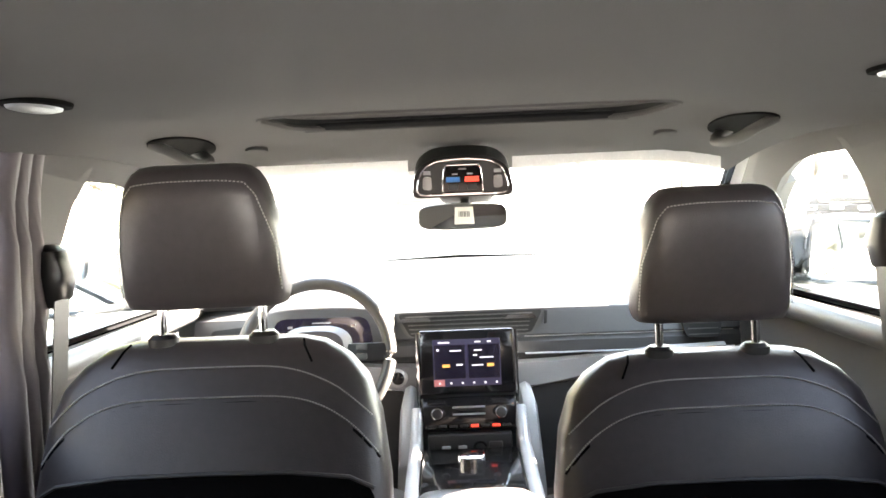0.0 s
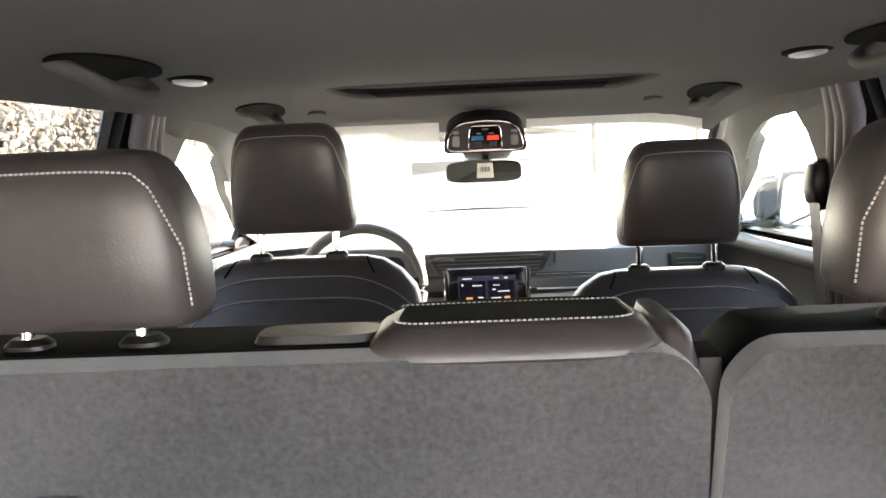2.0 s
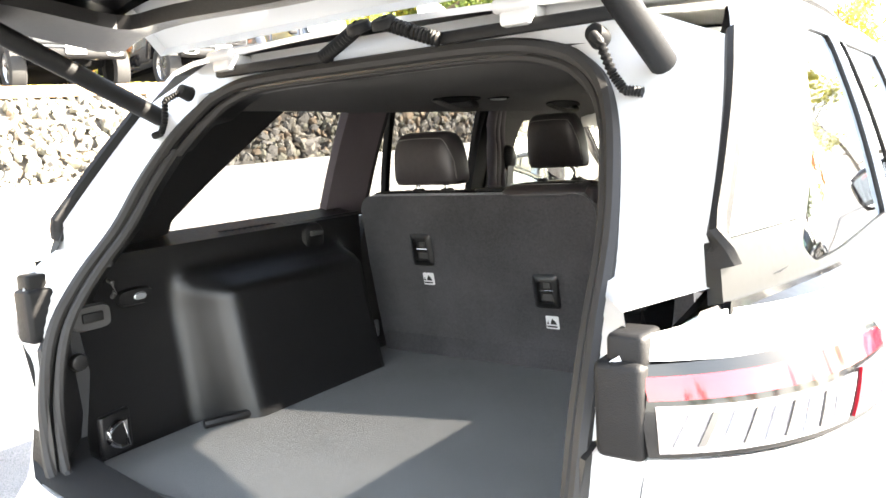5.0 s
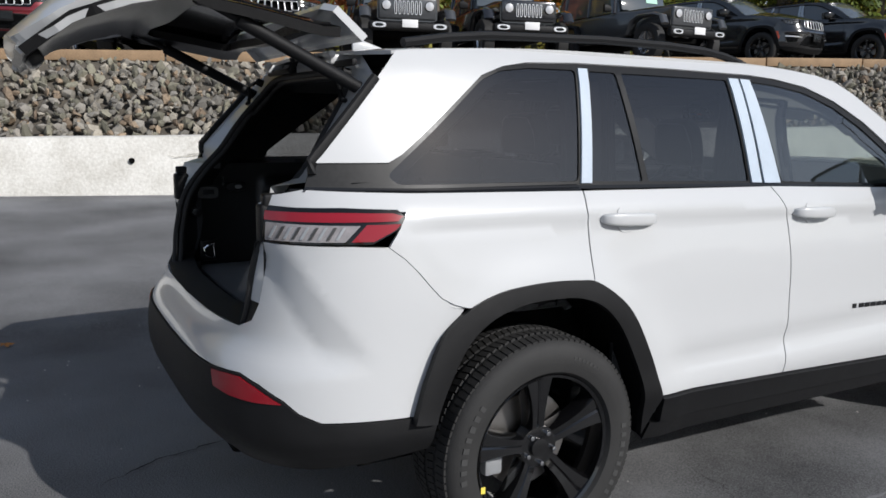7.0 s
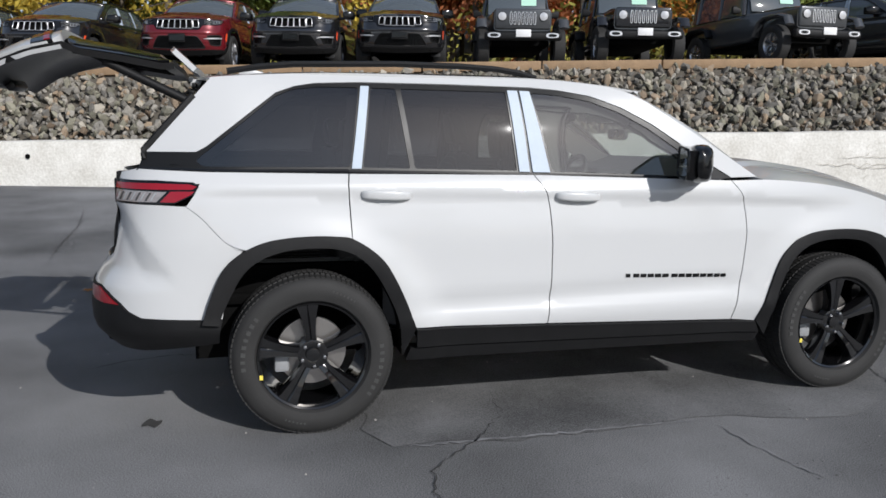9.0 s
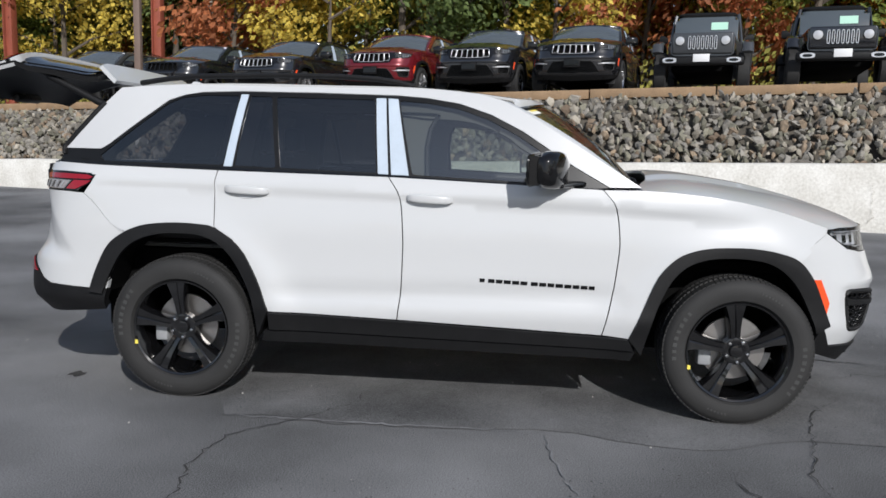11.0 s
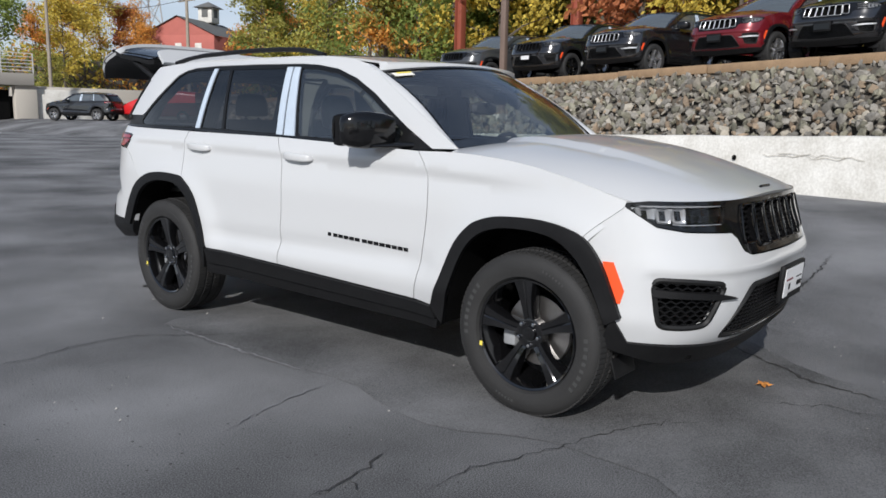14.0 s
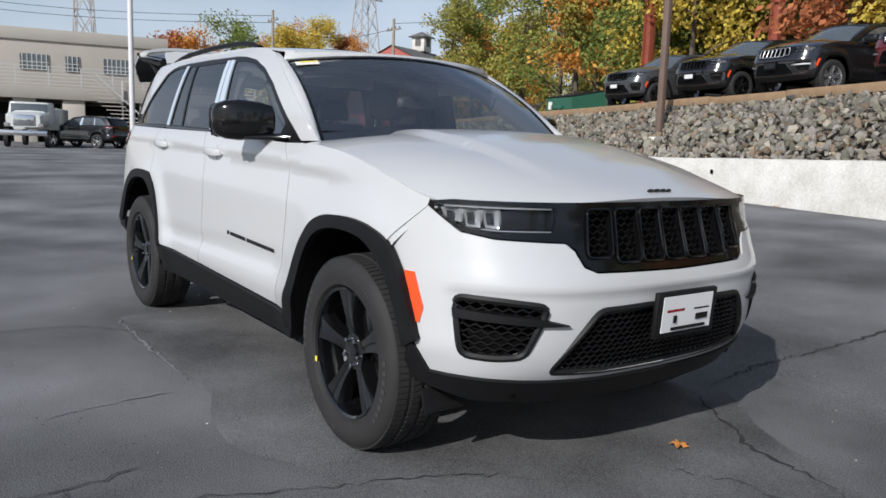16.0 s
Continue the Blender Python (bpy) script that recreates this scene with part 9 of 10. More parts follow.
# front faces +y; x runs along it
bpart("upper_wall", (34, 8, 4.6), (-2.0 + 6, -4.0, 6.3), M_STUCCO)
bpart("parapet", (34.2, 8.3, 0.9), (4.0, -4.0, 8.2), M_STUCCO)
bpart("balcony_slab", (40, 3.2, 0.9), (1.0, 1.0, 3.7), M_STUCCO2)
bpart("lower_back_wall", (34, 0.4, 3.6), (4.0, -2.0, 1.8), M_STUCCO2)
for x in (-18.5, -14.2, -11.5, -6.5, -3.5, 1.8, 7, 12):
    bpart("pier", (1.4, 0.7, 3.3), (x, 2.0, 1.6), M_STUCCO)
# dark slabs put in for the shade inside the garage bays
for x, w in ((-16.3, 2.6), (-9.0, 3.4), (-5.0, 1.4), (-0.8, 3.6), (4.4, 3.4)):
    bpart("garage_opening", (w, 0.2, 2.9), (x, 1.5, 1.45), M_DARK, 0)
bpart("white_garage_door", (4.2, 0.2, 3.0), (-21.3, 2.0, 1.5), M_WALL)
bpart("side_wing_wall", (8.0, 6, 3.2), (-23, -1.0, 1.6), M_STUCCO)
for x, w, h in ((-9.6, 1.9, 1.2), (-6.6, 0.9, 1.2), (-4.2, 1.8, 1.2), (-1.2, 0.8, 1.5), (2.0, 1.8, 1.2), (-12.2, 0.7, 1.4)):
    wd = bpart("window", (w, 0.1, h), (x, 0.03, 6.1), M_SKYGLASS, 0)
    for k in range(int(w / 0.3)):
        bpart("window_bar", (0.05, 0.08, h), (x - w / 2 + 0.15 + k * 0.3, 0.10, 6.1), M_RAIL, 0, wd)
    bpart("window_bar", (w, 0.08, 0.05), (x, 0.10, 6.1), M_RAIL, 0, wd)
for k in range(6):
    bpart("balcony_rail", (40, 0.05, 0.05), (1.0, 2.5, 4.35 + 0.26 * k), M_RAIL, 0)
for k in range(21):
    bpart("rail_post", (0.06, 0.06, 1.5), (-19 + 2 * k, 2.5, 4.9), M_RAIL, 0)
for k in range(14):
    bpart("stair_tread", (1.5, 0.30, 0.06), (-9.0 + 0.27 * k - 2.4, 3.4, 0.28 + 0.29 * k), M_STUCCO, 0)
bpart("stair_side", (0.1, 0.1, 5.2), (-9.6, 2.75, 2.3), M_RAIL, 0)
for k in range(3):
    bm = B()
    add_tube(bm, [(-11.6, 2.7 + 1.4 * (k % 2), 0.9 + k * 0.3), (-7.8, 2.7 + 1.4 * (k % 2), 4.9 + k * 0.3)], 0.03, 6)
    part("stair_rail", bm, M_RAIL, bd)

# flag pole
fp = thing("flag_pole", "tall white steel pole before the building", "pole")
bm = B()
add_tube(bm, [(-10.7, -46, 0), (-10.7, -46, 14)], 0.16, 14)
part("pole", bm, mat("white_pole_paint", (0.7, 0.7, 0.7), 0.4), fp)

# board fence, low retaining wall behind
fn = thing("board_fence", "dark board enclosure beside the white garage wall", "fence")
for k in range(26):
    bm = B()
    add_box(bm, (0.28, 0.05, 2.2), (-25.0 + k * 0.30, -54.0 - 0.04 * (k % 2), 1.1), 0.005)
    part("board", bm, mat("dark_fence_board", (0.03, 0.03, 0.028), 0.8, var=0.3) if k == 0 else bpy.data.materials["dark_fence_board"], fn)
bm = B()
add_box(bm, (22, 0.4, 3.1), (-34, -60, 1.55), 0.02)
tagged(part("wall_back_street", bm, M_STUCCO2), "plain tan concrete wall along the street", "wall", kind="structure")
bm = B()
add_box(bm, (26, 0.25, 0.16), (-30, -30.5, 0.08), 0.03, rot=(0, 0, -28))
tagged(part("kerb_street", bm, M_WALL), "pale concrete street kerb", "kerb", kind="structure")
bm = B()
add_box(bm, (26, 5.5, 0.14), (-31.5, -33.4, 0.06), 0.03, rot=(0, 0, -28))
tagged(part("verge", bm, mat("dry_verge", (0.17, 0.15, 0.07), 0.95, var=0.35, scale=2, bump=0.6, bscale=40)), "dry grassy verge beside the street", "verge", kind="structure")


# ---- red house with a cupola, grey house, pylons ----
def gable_house(p, rot, w, d, h, rise, wall, roof_m, label):
    t = thing("house", label, "house", at=p)
    t.rotation_euler = (0, 0, radians(rot))
    bm = B()
    add_box(bm, (w, d, h), (0, 0, h / 2), 0.02)
    part("wall", bm, wall, t)
    bm = B()
    for sg in (1, -1):
        q = [bm.verts.new(v) for v in ((-w / 2 - 0.3, sg * (d / 2 + 0.4), h - 0.2), (w / 2 + 0.3, sg * (d / 2 + 0.4), h - 0.2), (w / 2 + 0.3, 0, h + rise), (-w / 2 - 0.3, 0, h + rise))]
        bm.faces.new(q)
    part("roof", bm, roof_m, t)
    for sg in (1, -1):
        bm = B()
        tri = [[bm.verts.new((sg * (w / 2 - o), y, z)) for y, z in ((-d / 2, h), (d / 2, h), (0, h + rise))] for o in (0, 0.2)]
        bm.faces.new(tri[0]), bm.faces.new(tri[1][::-1])
        for k in range(3):
            bm.faces.new((tri[0][k], tri[0][(k + 1) % 3], tri[1][(k + 1) % 3], tri[1][k]))
        part("gable", bm, wall, t)
    for k in range(3):
        for sg in (1, -1):
            bm = B()
            add_box(bm, (0.06, 0.9, 1.4), (sg * (w / 2 + 0.02), (k - 1) * d * 0.28, h * 0.6), 0)
            part("window", bm, M_WALL, t)
    return t


M_REDSIDING = mat("faded_red_siding", (0.42, 0.13, 0.105), 0.85, var=0.1, scale=1)
M_SHINGLE = mat("grey_shingles", (0.13, 0.13, 0.125), 0.9, var=0.2, scale=2)
hs = gable_house((-62, -92, 7.6), 25, 11, 10, 6, 4.0, M_REDSIDING, M_SHINGLE, "faded red house with a white cupola on its roof")
bm = B()
add_box(bm, (2.0, 2.0, 3.4), (-2, 0, 11.5), 0.05)
cu = part("cupola", bm, M_WALL, hs, "white roof cupola")
bm = B()
bmesh.ops.create_cone(bm, cap_ends=True, segments=4, radius1=2.1, radius2=0.05, depth=1.4)
bm.transform(Matrix.Translation((-2, 0, 13.8)) @ Matrix.Rotation(radians(45), 4, "Z"))
part("cupola_roof", bm, M_SHINGLE, cu)
for a in range(4):
    bm = B()
    add_box(bm, (0.9, 0.06, 1.8), (0, -1.02, 0), 0)
    bm.transform(Matrix.Translation((-2, 0, 11.9)) @ Matrix.Rotation(radians(90 * a), 4, "Z"))
    part("louvre", bm, M_SHINGLE, cu)
hs.scale = (1.05, 1.05, 0.62)
gable_house((-22, -92, -0.2), -10, 14, 9, 8.5, 2.6, mat("cream_siding", (0.55, 0.50, 0.42), 0.85, var=0.06), M_SHINGLE, "cream and brown house behind the lot")
gable_house((0, -96, -0.2), 5, 16, 9, 11.5, 3.6, mat("slate_siding", (0.16, 0.17, 0.19), 0.85, var=0.06), M_SHINGLE, "slate grey house above the building")


def pylon(p, h, w):
    t = thing("pylon", "lattice steel power pylon", "pylon", "power pylons", at=p)
    bm = B()
    lv = 9
    for i in range(lv):
        z0, z1 = h * i / lv, h * (i + 1) / lv
        a, b = w * (1 - 0.85 * i / lv), w * (1 - 0.85 * (i + 1) / lv)
        for sx, sy in ((1, 1), (1, -1), (-1, -1), (-1, 1)):
            add_tube(bm, [(sx * a, sy * a, z0), (sx * b, sy * b, z1)], 0.09, 4)
        for (s1, s2), (s3, s4) in (((1, 1), (1, -1)), ((1, -1), (-1, -1)), ((-1, -1), (-1, 1)), ((-1, 1), (1, 1))):
            add_tube(bm, [(s1 * a, s2 * a, z0), (s3 * b, s4 * b, z1)], 0.06, 4)
            add_tube(bm, [(s3 * a, s4 * a, z0), (s1 * b, s2 * b, z1)], 0.06, 4)
    for z in (0.72, 0.84, 0.95):
        add_tube(bm, [(-w * 1.1, 0, h * z), (w * 1.1, 0, h * z)], 0.1, 4)
    part("lattice", bm, mat("galvanised_steel", (0.42, 0.40, 0.38), 0.6, var=0.1) if "galvanised_steel" not in bpy.data.materials else bpy.data.materials["galvanised_steel"], t)


pylon((-56, -96, -0.2), 29, 2.6)
pylon((-18, -95, -0.2), 32, 1.5)

# trees round the houses
for x, y, k, sc in ((-32, -70, 2, 0.95), (-27, -72, 0, 1.1), (-22, -74, 4, 1.25), (-24.5, -73, 3, 1.15), (-33, -42, 1, 0.95), (-36, -44, 0, 1.1), (-39, -47, 3, 1.15), (-37, -40, 2, 1.0), (-35, -37, 1, 1.0), (-37, -76, 2, 1.0), (-42, -74, 3, 0.9), (-56, -74, 3, 1.0), (-60, -70, 0, 0.7), (-66, -80, 5, 1.25), (-58, -62, 1, 1.2), (-64, -64, 2, 1.25), (-52, -56, 3, 1.2), (-56, -50, 2, 1.25), (-50, -46, 0, 1.25), (-46, -40, 1, 1.3), (-54, -40, 5, 1.3), (-44, -32, 2, 1.2), (-28, -64, 1, 0.5)):
    c = copy_thing(TREES[k], Matrix.Translation((x, y, 0.3 + (5.5 if y < -76 and x < -30 else 2.0 if y < -68 and x < -30 else 0))) @ Matrix.Rotation(x, 4, "Z"))
    c.scale = (sc, sc, sc)

# brushy hill below the red house
def hill_z(x, y):
    k = min(max((-64 - y) / 22, 0), 1)
    e = min(max((-26 - x) / 8, 0), 1)
    return 7.0 * k * k * (3 - 2 * k) * e + 0.25 * noise.noise((x * 0.2, y * 0.2, 0)) * e - 0.05


bm = B()
grid = [[bm.verts.new((x, y, hill_z(x, y) if -112 < y < -62 else -0.3)) for y in range(-116, -58, 3)] for x in range(-96, -22, 3)]
for a, b in zip(grid, grid[1:]):
    for k in range(len(a) - 1):
        bm.faces.new((a[k], b[k], b[k + 1], a[k + 1]))
tagged(part("ground_far_hill", bm, M_SOIL), "brushy hill below the red house", "hillside", kind="structure")
vs, fs, tones = [], [], []
for k in range(11000):
    x, y = rnd.uniform(-90, -27), rnd.uniform(-92, -64)
    zz = rnd.random() ** 1.5 * (1.3 + 1.6 * noise.noise((x * 0.22, y * 0.22, 5)))
    p = Vector((x, y, hill_z(x, y) + max(0, zz)))
    q = rnd.uniform(0.14, 0.34)
    u = Vector((rnd.gauss(0, 1), rnd.gauss(0, 1), rnd.gauss(0, 1))).normalized()
    w = u.orthogonal().normalized()
    v2 = u.cross(w)
    b0 = len(vs)
    vs += [p - w * q, p - v2 * q * 0.6, p + w * q, p + v2 * q * 0.6]
    fs.append((b0, b0 + 1, b0 + 2, b0 + 3))
    tones.append(min(4, max(0, int(2.2 + 4 * noise.noise((x * 0.13, y * 0.13, 9)) + rnd.gauss(0, 0.4)))))
me = bpy.data.meshes.new("hill_bushes")
me.from_pydata(vs, [], fs)
for m in LEAVES[:5]:
    me.materials.append(m)
me.polygons.foreach_set("material_index", tones)
tagged(new("hill_bushes", me), "orange, yellow and green bushes on the far hill", "bushes", kind="stuff")
for x, y, k, sc in ((-38, -80, 3, 0.9), (-42, -82, 2, 0.9), (-33, -78, 3, 0.8), (-46, -84, 4, 0.85), (-52, -92, 3, 0.9), (-72, -90, 1, 1.1), (-76, -86, 0, 1.1)):
    c = copy_thing(TREES[k], Matrix.Translation((x, y, hill_z(x, y) - 0.2)) @ Matrix.Rotation(x, 4, "Z"))
    c.scale = (sc, sc, sc)


# ---- riprap stones, timber edging, cracks, leaves on the ground ----
def stone_mesh(seed):
    r = random.Random(seed)
    bm = bmesh.new()
    bmesh.ops.create_icosphere(bm, subdivisions=1, radius=1.0)
    planes = [(Vector((r.gauss(0, 1), r.gauss(0, 1), r.gauss(0, 1))).normalized(), r.uniform(0.42, 0.80)) for _ in range(9)]
    for v in bm.verts:
        v.co *= r.uniform(0.88, 1.18)
        for n, d in planes:
            k = v.co.dot(n) - d
            if k > 0:
                v.co -= n * k
    return bm


STONES = []
for k in range(12):
    bm = stone_mesh(40 + k)
    bmesh.ops.recalc_face_normals(bm, faces=bm.faces)
    me = bpy.data.meshes.new("stone")
    bm.to_mesh(me)
    bm.free()
    me.materials.append(ROCKS_ONE[(0, 1, 0, 2, 0, 3, 1, 0, 2, 1, 0, 3)[k]])
    STONES.append(me)
rnd = random.Random(5)
places = []
s = -27.0
while s < 26:
    n_up = 14
    for k in range(n_up):
        t = (k + rnd.uniform(0.1, 0.9)) / n_up
        ss = s + rnd.uniform(-0.12, 0.12)
        z0, z1 = wall_top(ss) - 0.02, upper_z(ss) - 0.16
        p = lot(ss, -0.42 + 1.42 * t, z0 + (z1 - z0) * min(1, t * 1.04) + rnd.uniform(-0.04, 0.04))
        sz = rnd.choice((0.05, 0.058, 0.066, 0.076, 0.09, 0.11)) * rnd.uniform(0.85, 1.25)
        places.append((ss, p, sz))
    s += 0.088


def stone_matrix(p, sz):
    e = Euler((rnd.uniform(0, 6.28), rnd.uniform(0, 6.28), rnd.uniform(0, 6.28)))
    return Matrix.LocRotScale(p, e, Vector((sz * rnd.uniform(1.0, 1.6), sz * rnd.uniform(0.8, 1.2), sz * rnd.uniform(0.45, 0.8))))


near = [q for q in places if 4.0 < q[0] < 6.0][:300]
near_ids = {id(q) for q in near}
for q in near:
    ob = new("stone", STONES[rnd.randrange(12)])
    ob.parent = bank
    ob.matrix_local = stone_matrix(q[1], q[2])
vs, fs, tones = [], [], []
data = [(np.array([v.co[:] for v in m.vertices]), [tuple(f.vertices) for f in m.polygons]) for m in STONES]
for q in places:
    if id(q) in near_ids:
        continue
    pick = rnd.randrange(12)
    co, fc = data[pick]
    M = np.array(stone_matrix(q[1], q[2]))
    b0 = len(vs)
    vs += (co @ M[:3, :3].T + M[:3, 3]).tolist()
    fs += [tuple(i + b0 for i in f) for f in fc]
    tones += [(0, 1, 0, 2, 0, 3, 1, 0, 2, 1, 0, 3)[(pick * 5 + len(fs)) % 12]] * len(fc)
me = bpy.data.meshes.new("riprap_stones")
me.from_pydata(vs, [], fs)
for m in ROCKS_MANY:
    me.materials.append(m)
me.polygons.foreach_set("material_index", tones)
st = new("riprap_stones", me)
st.parent = bank
tagged(st, "loose angular grey and brown stones", "", kind="stuff")

# timber edging along the top of the bank
edge = thing("timber_edging", "weathered timber edging along the upper lot", "edging", kind="structure")
s = -28.0
k = 0
while s < 28:
    ln = 2.4
    a, b = lot(s, 1.02, upper_z(s) - 0.05), lot(s + ln - 0.03, 1.02, upper_z(s + ln) - 0.05)
    mid = (a + b) / 2
    bm = B()
    add_box(bm, (0.20, ln - 0.03, 0.18), (0, 0, 0), 0.012)
    ob = part("timber", bm, M_TIMBER, edge)
    ob.rotation_euler = (math.asin((b.z - a.z) / ln), 0, -LOT_ANGLE + rnd.uniform(-0.006, 0.006))
    ob.location = mid + Vector((0, 0, rnd.uniform(-0.015, 0.015)))
    s += ln
    k += 1


# cracks: thin sunken-looking dark ribbons just over the asphalt
def crack(pts, w, name="asphalt_crack", m=None, seed=0, jag=0.011):
    r = random.Random(seed)
    line = []
    for a, b in zip(pts, pts[1:]):
        n = max(2, int(math.dist(a, b) / 0.035))
        for i in range(n):
            t = i / n
            line.append((a[0] + (b[0] - a[0]) * t + r.gauss(0, jag), a[1] + (b[1] - a[1]) * t + r.gauss(0, jag)))
    line.append(pts[-1])
    bm = B()
    prev = None
    for i, (x, y) in enumerate(line):
        x2, y2 = line[min(i + 1, len(line) - 1)]
        x1, y1 = line[max(i - 1, 0)]
        d = Vector((x2 - x1, y2 - y1, 0))
        d = d.normalized() if d.length > 1e-6 else Vector((1, 0, 0))
        nrm = Vector((-d.y, d.x, 0))
        ww = 0.6 * w * r.uniform(0.2, 1.0) * min(1, 4 * min(i, len(line) - 1 - i) / len(line) + 0.15)
        z = ground_z(x, y) + 0.008
        cur = (bm.verts.new(Vector((x, y, z)) - nrm * ww), bm.verts.new(Vector((x, y, z)) + nrm * ww))
        if prev:
            bm.faces.new((prev[0], cur[0], cur[1], prev[1]))
        prev = cur
    return tagged(part(name, bm, m or M_CRACK, fix=False), "narrow dark crack in the asphalt", "crack", "asphalt cracks", "structure")


CRACKS = [
    ([(-4.6, 3.05), (-3.16, 3.18), (-2.49, 3.18), (-1.99, 3.17), (-1.6, 3.16), (-0.9, 3.29)], 0.020),
    ([(-0.9, 3.29), (-0.72, 3.52), (-0.64, 3.68), (-0.51, 3.83), (-0.45, 4.07), (-0.41, 4.28)], 0.022),
    ([(-0.41, 4.28), (-0.2, 4.6), (0.05, 4.8)], 0.008),
    ([(-0.28, -1.29), (-0.39, -1.12), (-0.49, -0.82), (-0.5, -0.4)], 0.010),
    ([(0.59, 1.0), (0.93, 0.95), (1.24, 0.71), (1.34, 0.57), (1.49, 0.45), (1.74, 0.41), (2.1, 0.46), (2.6, 0.44)], 0.008),
    ([(2.17, 2.86), (1.98, 2.84), (1.83, 2.81), (1.64, 2.77)], 0.009),
    ([(1.96, 2.85), (1.99, 2.96)], 0.007),
    ([(1.87, 3.13), (1.65, 3.12), (1.4, 3.20), (1.15, 3.30), (0.94, 3.35), (0.66, 3.49), (0.42, 3.69)], 0.008),
    ([(1.45, -3.39), (0.96, -3.2), (0.33, -3.14), (-1.2, -3.0)], 0.010),
    ([(-7.86, -2.52), (-6.33, -2.33), (-4.95, -2.29), (-4.04, -2.22)], 0.014),
    ([(2.0, -7.5), (0.0, -8.2), (-3.0, -7.8), (-6.0, -8.6)], 0.014),
    ([(0.05, 3.75), (-0.15, 4.05), (-0.1, 4.5)], 0.006),
]
for k, (pts, w) in enumerate(CRACKS):
    crack(pts, w, seed=k)
# pale worn seam round an old patch
for k, pts in enumerate(([(1.20, 0.32), (1.22, 1.12), (1.22, 1.97)], [(1.22, 1.97), (1.58, 2.0), (2.0, 2.1)])):
    tagged(crack(pts, 0.022 if k == 0 else 0.010, "asphalt_patch_seam", M_SEALER, 30 + k, 0.006), "pale worn seam of an asphalt patch", "seam", "asphalt seams", "structure")
# coarser, darker old asphalt under and before the car
pr = random.Random(3)
rim_pts = [(x + pr.gauss(0, 0.03), y + pr.gauss(0, 0.03)) for x, y in densify([(1.19, 0.30), (1.21, 1.95), (1.34, 2.7), (1.15, 3.3), (1.3, 4.1), (0.9, 5.2), (-0.35, 4.9), (-0.62, 3.9), (-1.05, 3.4), (-1.1, 0.2)], 0.22)]
bm = B()
add_panel(bm, rim_pts, lambda x, y: Vector((x, y, ground_z(x, y) + 0.004)), step=0.3, thick=0, out=(0, 0, 1))
tagged(part("asphalt_patch", bm, mat("coarse_dark_asphalt", (0.128, 0.128, 0.129), 0.85, var=0.7, tight=0.12, scale=1.2, fine=170, bump=0.6, bscale=360), fix=False), "darker coarse asphalt patch under the car", "asphalt", kind="structure")
# oil spot
bm = B()
add_lathe(bm, [(0.005, 0.001), (0.005, 0.048)], 18, axis="z", at=(0.64, -0.77, 0))
for v in bm.verts:
    v.co.x += 0.02 * math.sin(v.co.y * 90)
tagged(part("oil_spot", bm, M_CRACK, fix=False), "small dark oil spot on the asphalt", "stain", kind="structure")


# fallen leaves and grit
def leaf_thing(x, y, size, rot):
    bm = B()
    pts = []
    for i in range(15):
        a = 2 * math.pi * i / 15
        pts.append(bm.verts.new((size * math.cos(a) * (1.0 if i % 3 == 0 else 0.55), size * math.sin(a) * (1.0 if i % 3 == 0 else 0.55), 0.006 + 0.012 * (i % 2))))
    c = bm.verts.new((0, 0, 0.018))
    for i in range(15):
        bm.faces.new((c, pts[i], pts[(i + 1) % 15]))
    ob = tagged(part("fallen_leaf", bm, mat("orange_leaf", (0.42, 0.17, 0.035), 0.8, var=0.2, scale=40) if "orange_leaf" not in bpy.data.materials else bpy.data.materials["orange_leaf"]), "dry orange leaf on the asphalt", "leaf", "fallen leaves")
    ob.location, ob.rotation_euler = (x, y, ground_z(x, y) + 0.008), (0, 0, rot)


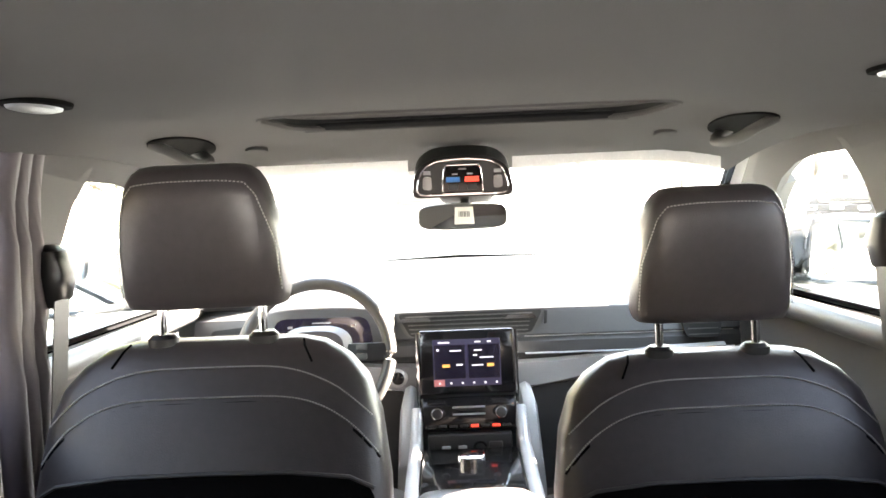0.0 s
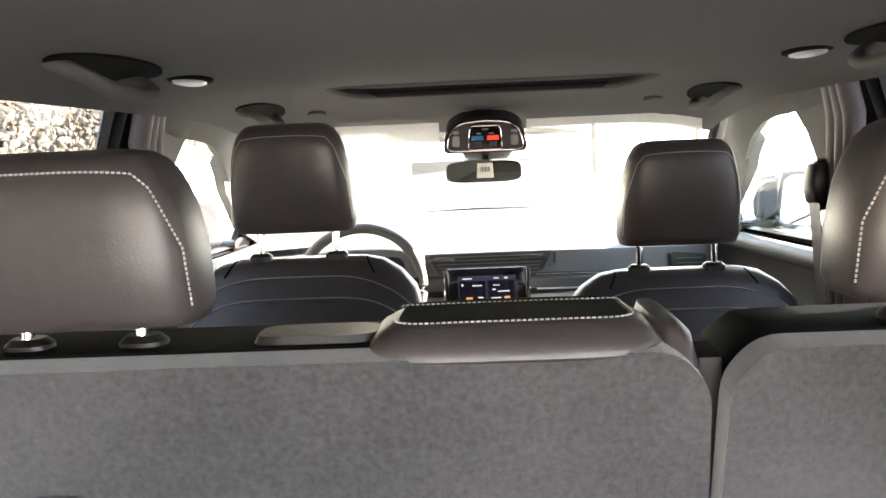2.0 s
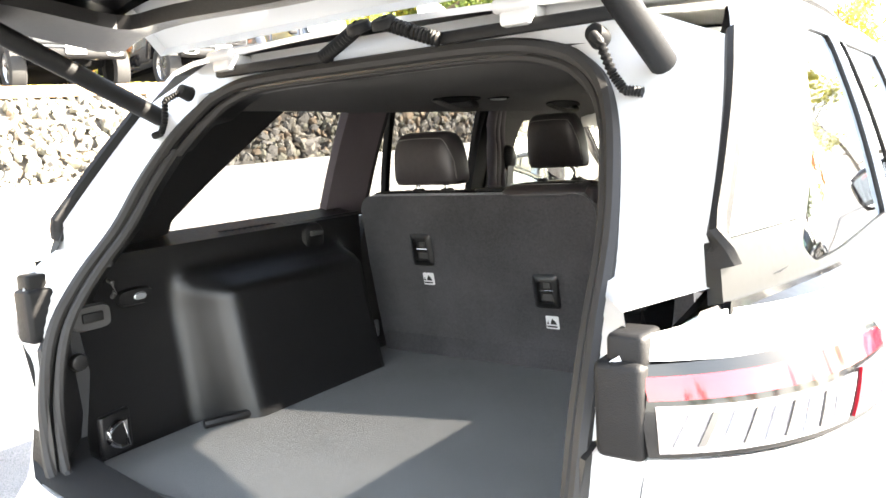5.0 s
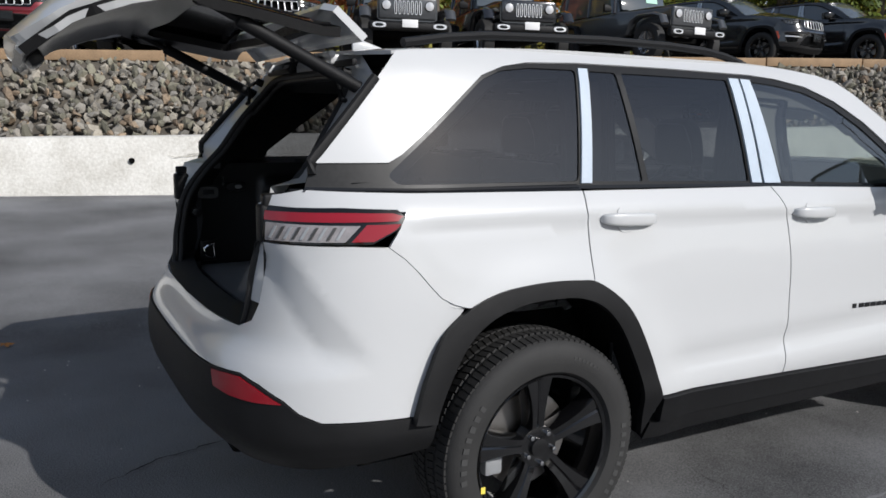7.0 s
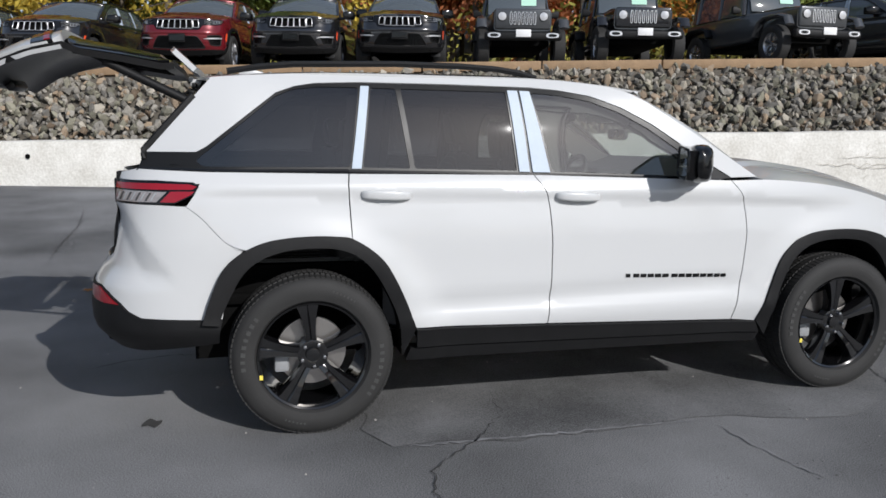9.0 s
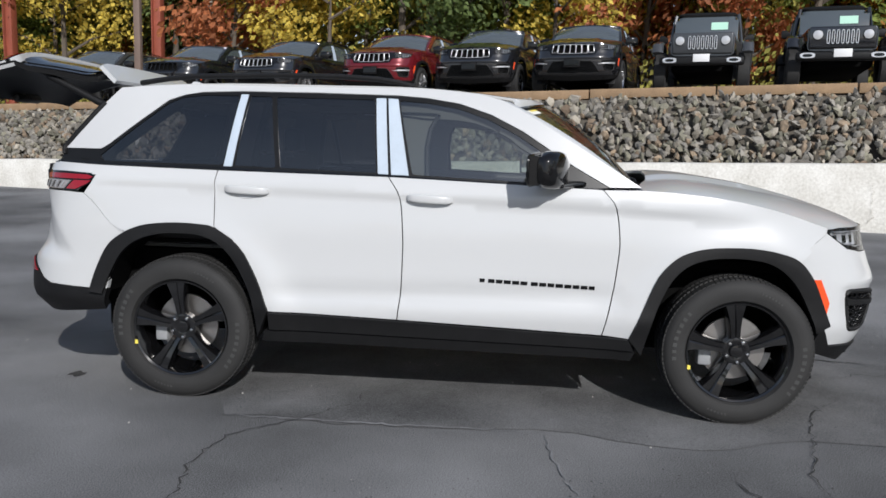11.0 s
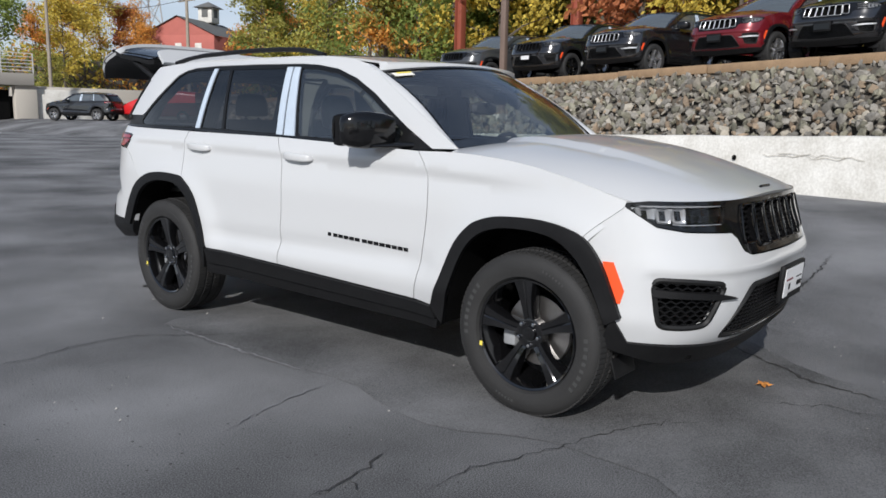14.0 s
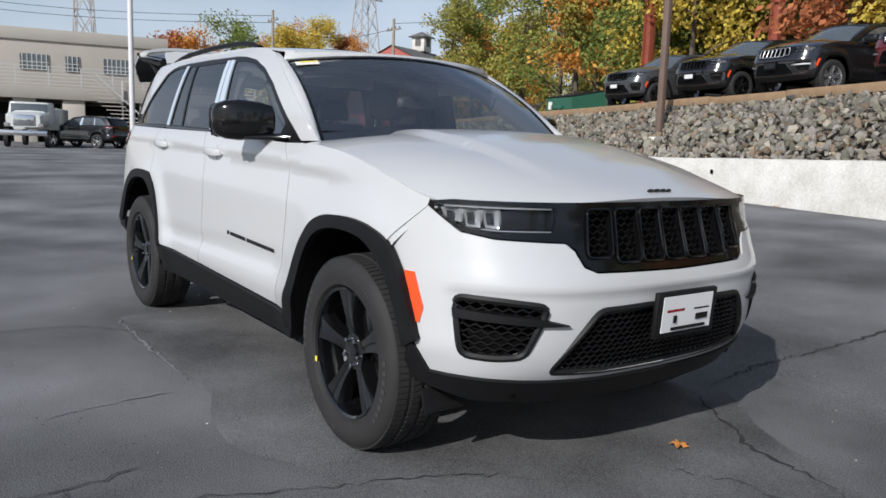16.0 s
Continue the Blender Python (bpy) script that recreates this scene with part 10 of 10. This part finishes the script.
for x, y, sz, ro in ((-0.23, 3.71, 0.048, 0.4), (-5.6, 2.4, 0.06, 1.0), (-10.6, -2.2, 0.08, 2.0), (-9.4, -6.0, 0.07, 0.6), (-6.8, 5.5, 0.06, 1.7), (-2.6, -1.6, 0.05, 0.2)):
    leaf_thing(x, y, sz, ro)
vs, fs = [], []
for k in range(900):
    x, y = rnd.uniform(-10, 6), rnd.uniform(-14, 10)
    q = rnd.uniform(0.003, 0.010)
    z = ground_z(x, y) + 0.004
    b0 = len(vs)
    vs += [(x - q, y, z), (x, y - q * 0.7, z), (x + q, y, z), (x, y + q * 0.7, z), (x, y, z + q * 0.8)]
    fs += [(b0, b0 + 1, b0 + 4), (b0 + 1, b0 + 2, b0 + 4), (b0 + 2, b0 + 3, b0 + 4), (b0 + 3, b0, b0 + 4)]
me = bpy.data.meshes.new("grit")
me.from_pydata(vs, [], fs)
me.materials.append(mat("pale_grit", (0.4, 0.38, 0.35), 0.9, island=0.4))
tagged(new("grit", me), "scattered pale grit on the asphalt", "grit", kind="stuff")
# small dark pits worn into the asphalt
pit = random.Random(8)
vs, fs = [], []
for k in range(420):
    x, y, q = pit.gauss(2.25, 0.45), pit.uniform(0.6, 4.6), pit.uniform(0.002, 0.008) * pit.uniform(0.6, 1.0)
    z, b0 = ground_z(x, y) + 0.006, len(vs)
    vs += [(x + q * pit.uniform(0.6, 1.2) * math.cos(a * 1.05), y + q * pit.uniform(0.6, 1.2) * math.sin(a * 1.05), z) for a in range(6)]
    fs.append(tuple(range(b0, b0 + 6)))
me = bpy.data.meshes.new("asphalt_pits")
me.from_pydata(vs, [], fs)
me.materials.append(M_CRACK)
tagged(new("asphalt_pits", me), "small dark pits in the worn asphalt", "pits", kind="stuff")
# parking lines near the building
for k in range(7):
    bm = B()
    add_box(bm, (0.12, 4.6, 0.003), (0, 0, 0.005), 0)
    ob = tagged(part("line_parking", bm, mat("white_line_paint", (0.6, 0.6, 0.58), 0.7, var=0.1) if k == 0 else bpy.data.materials["white_line_paint"]), "worn white parking line", "line", "parking lines", "structure")
    ob.location, ob.rotation_euler = (-17 + 3.1 * k, -39.5 - 0.6 * k, 0), (0, 0, radians(-25))
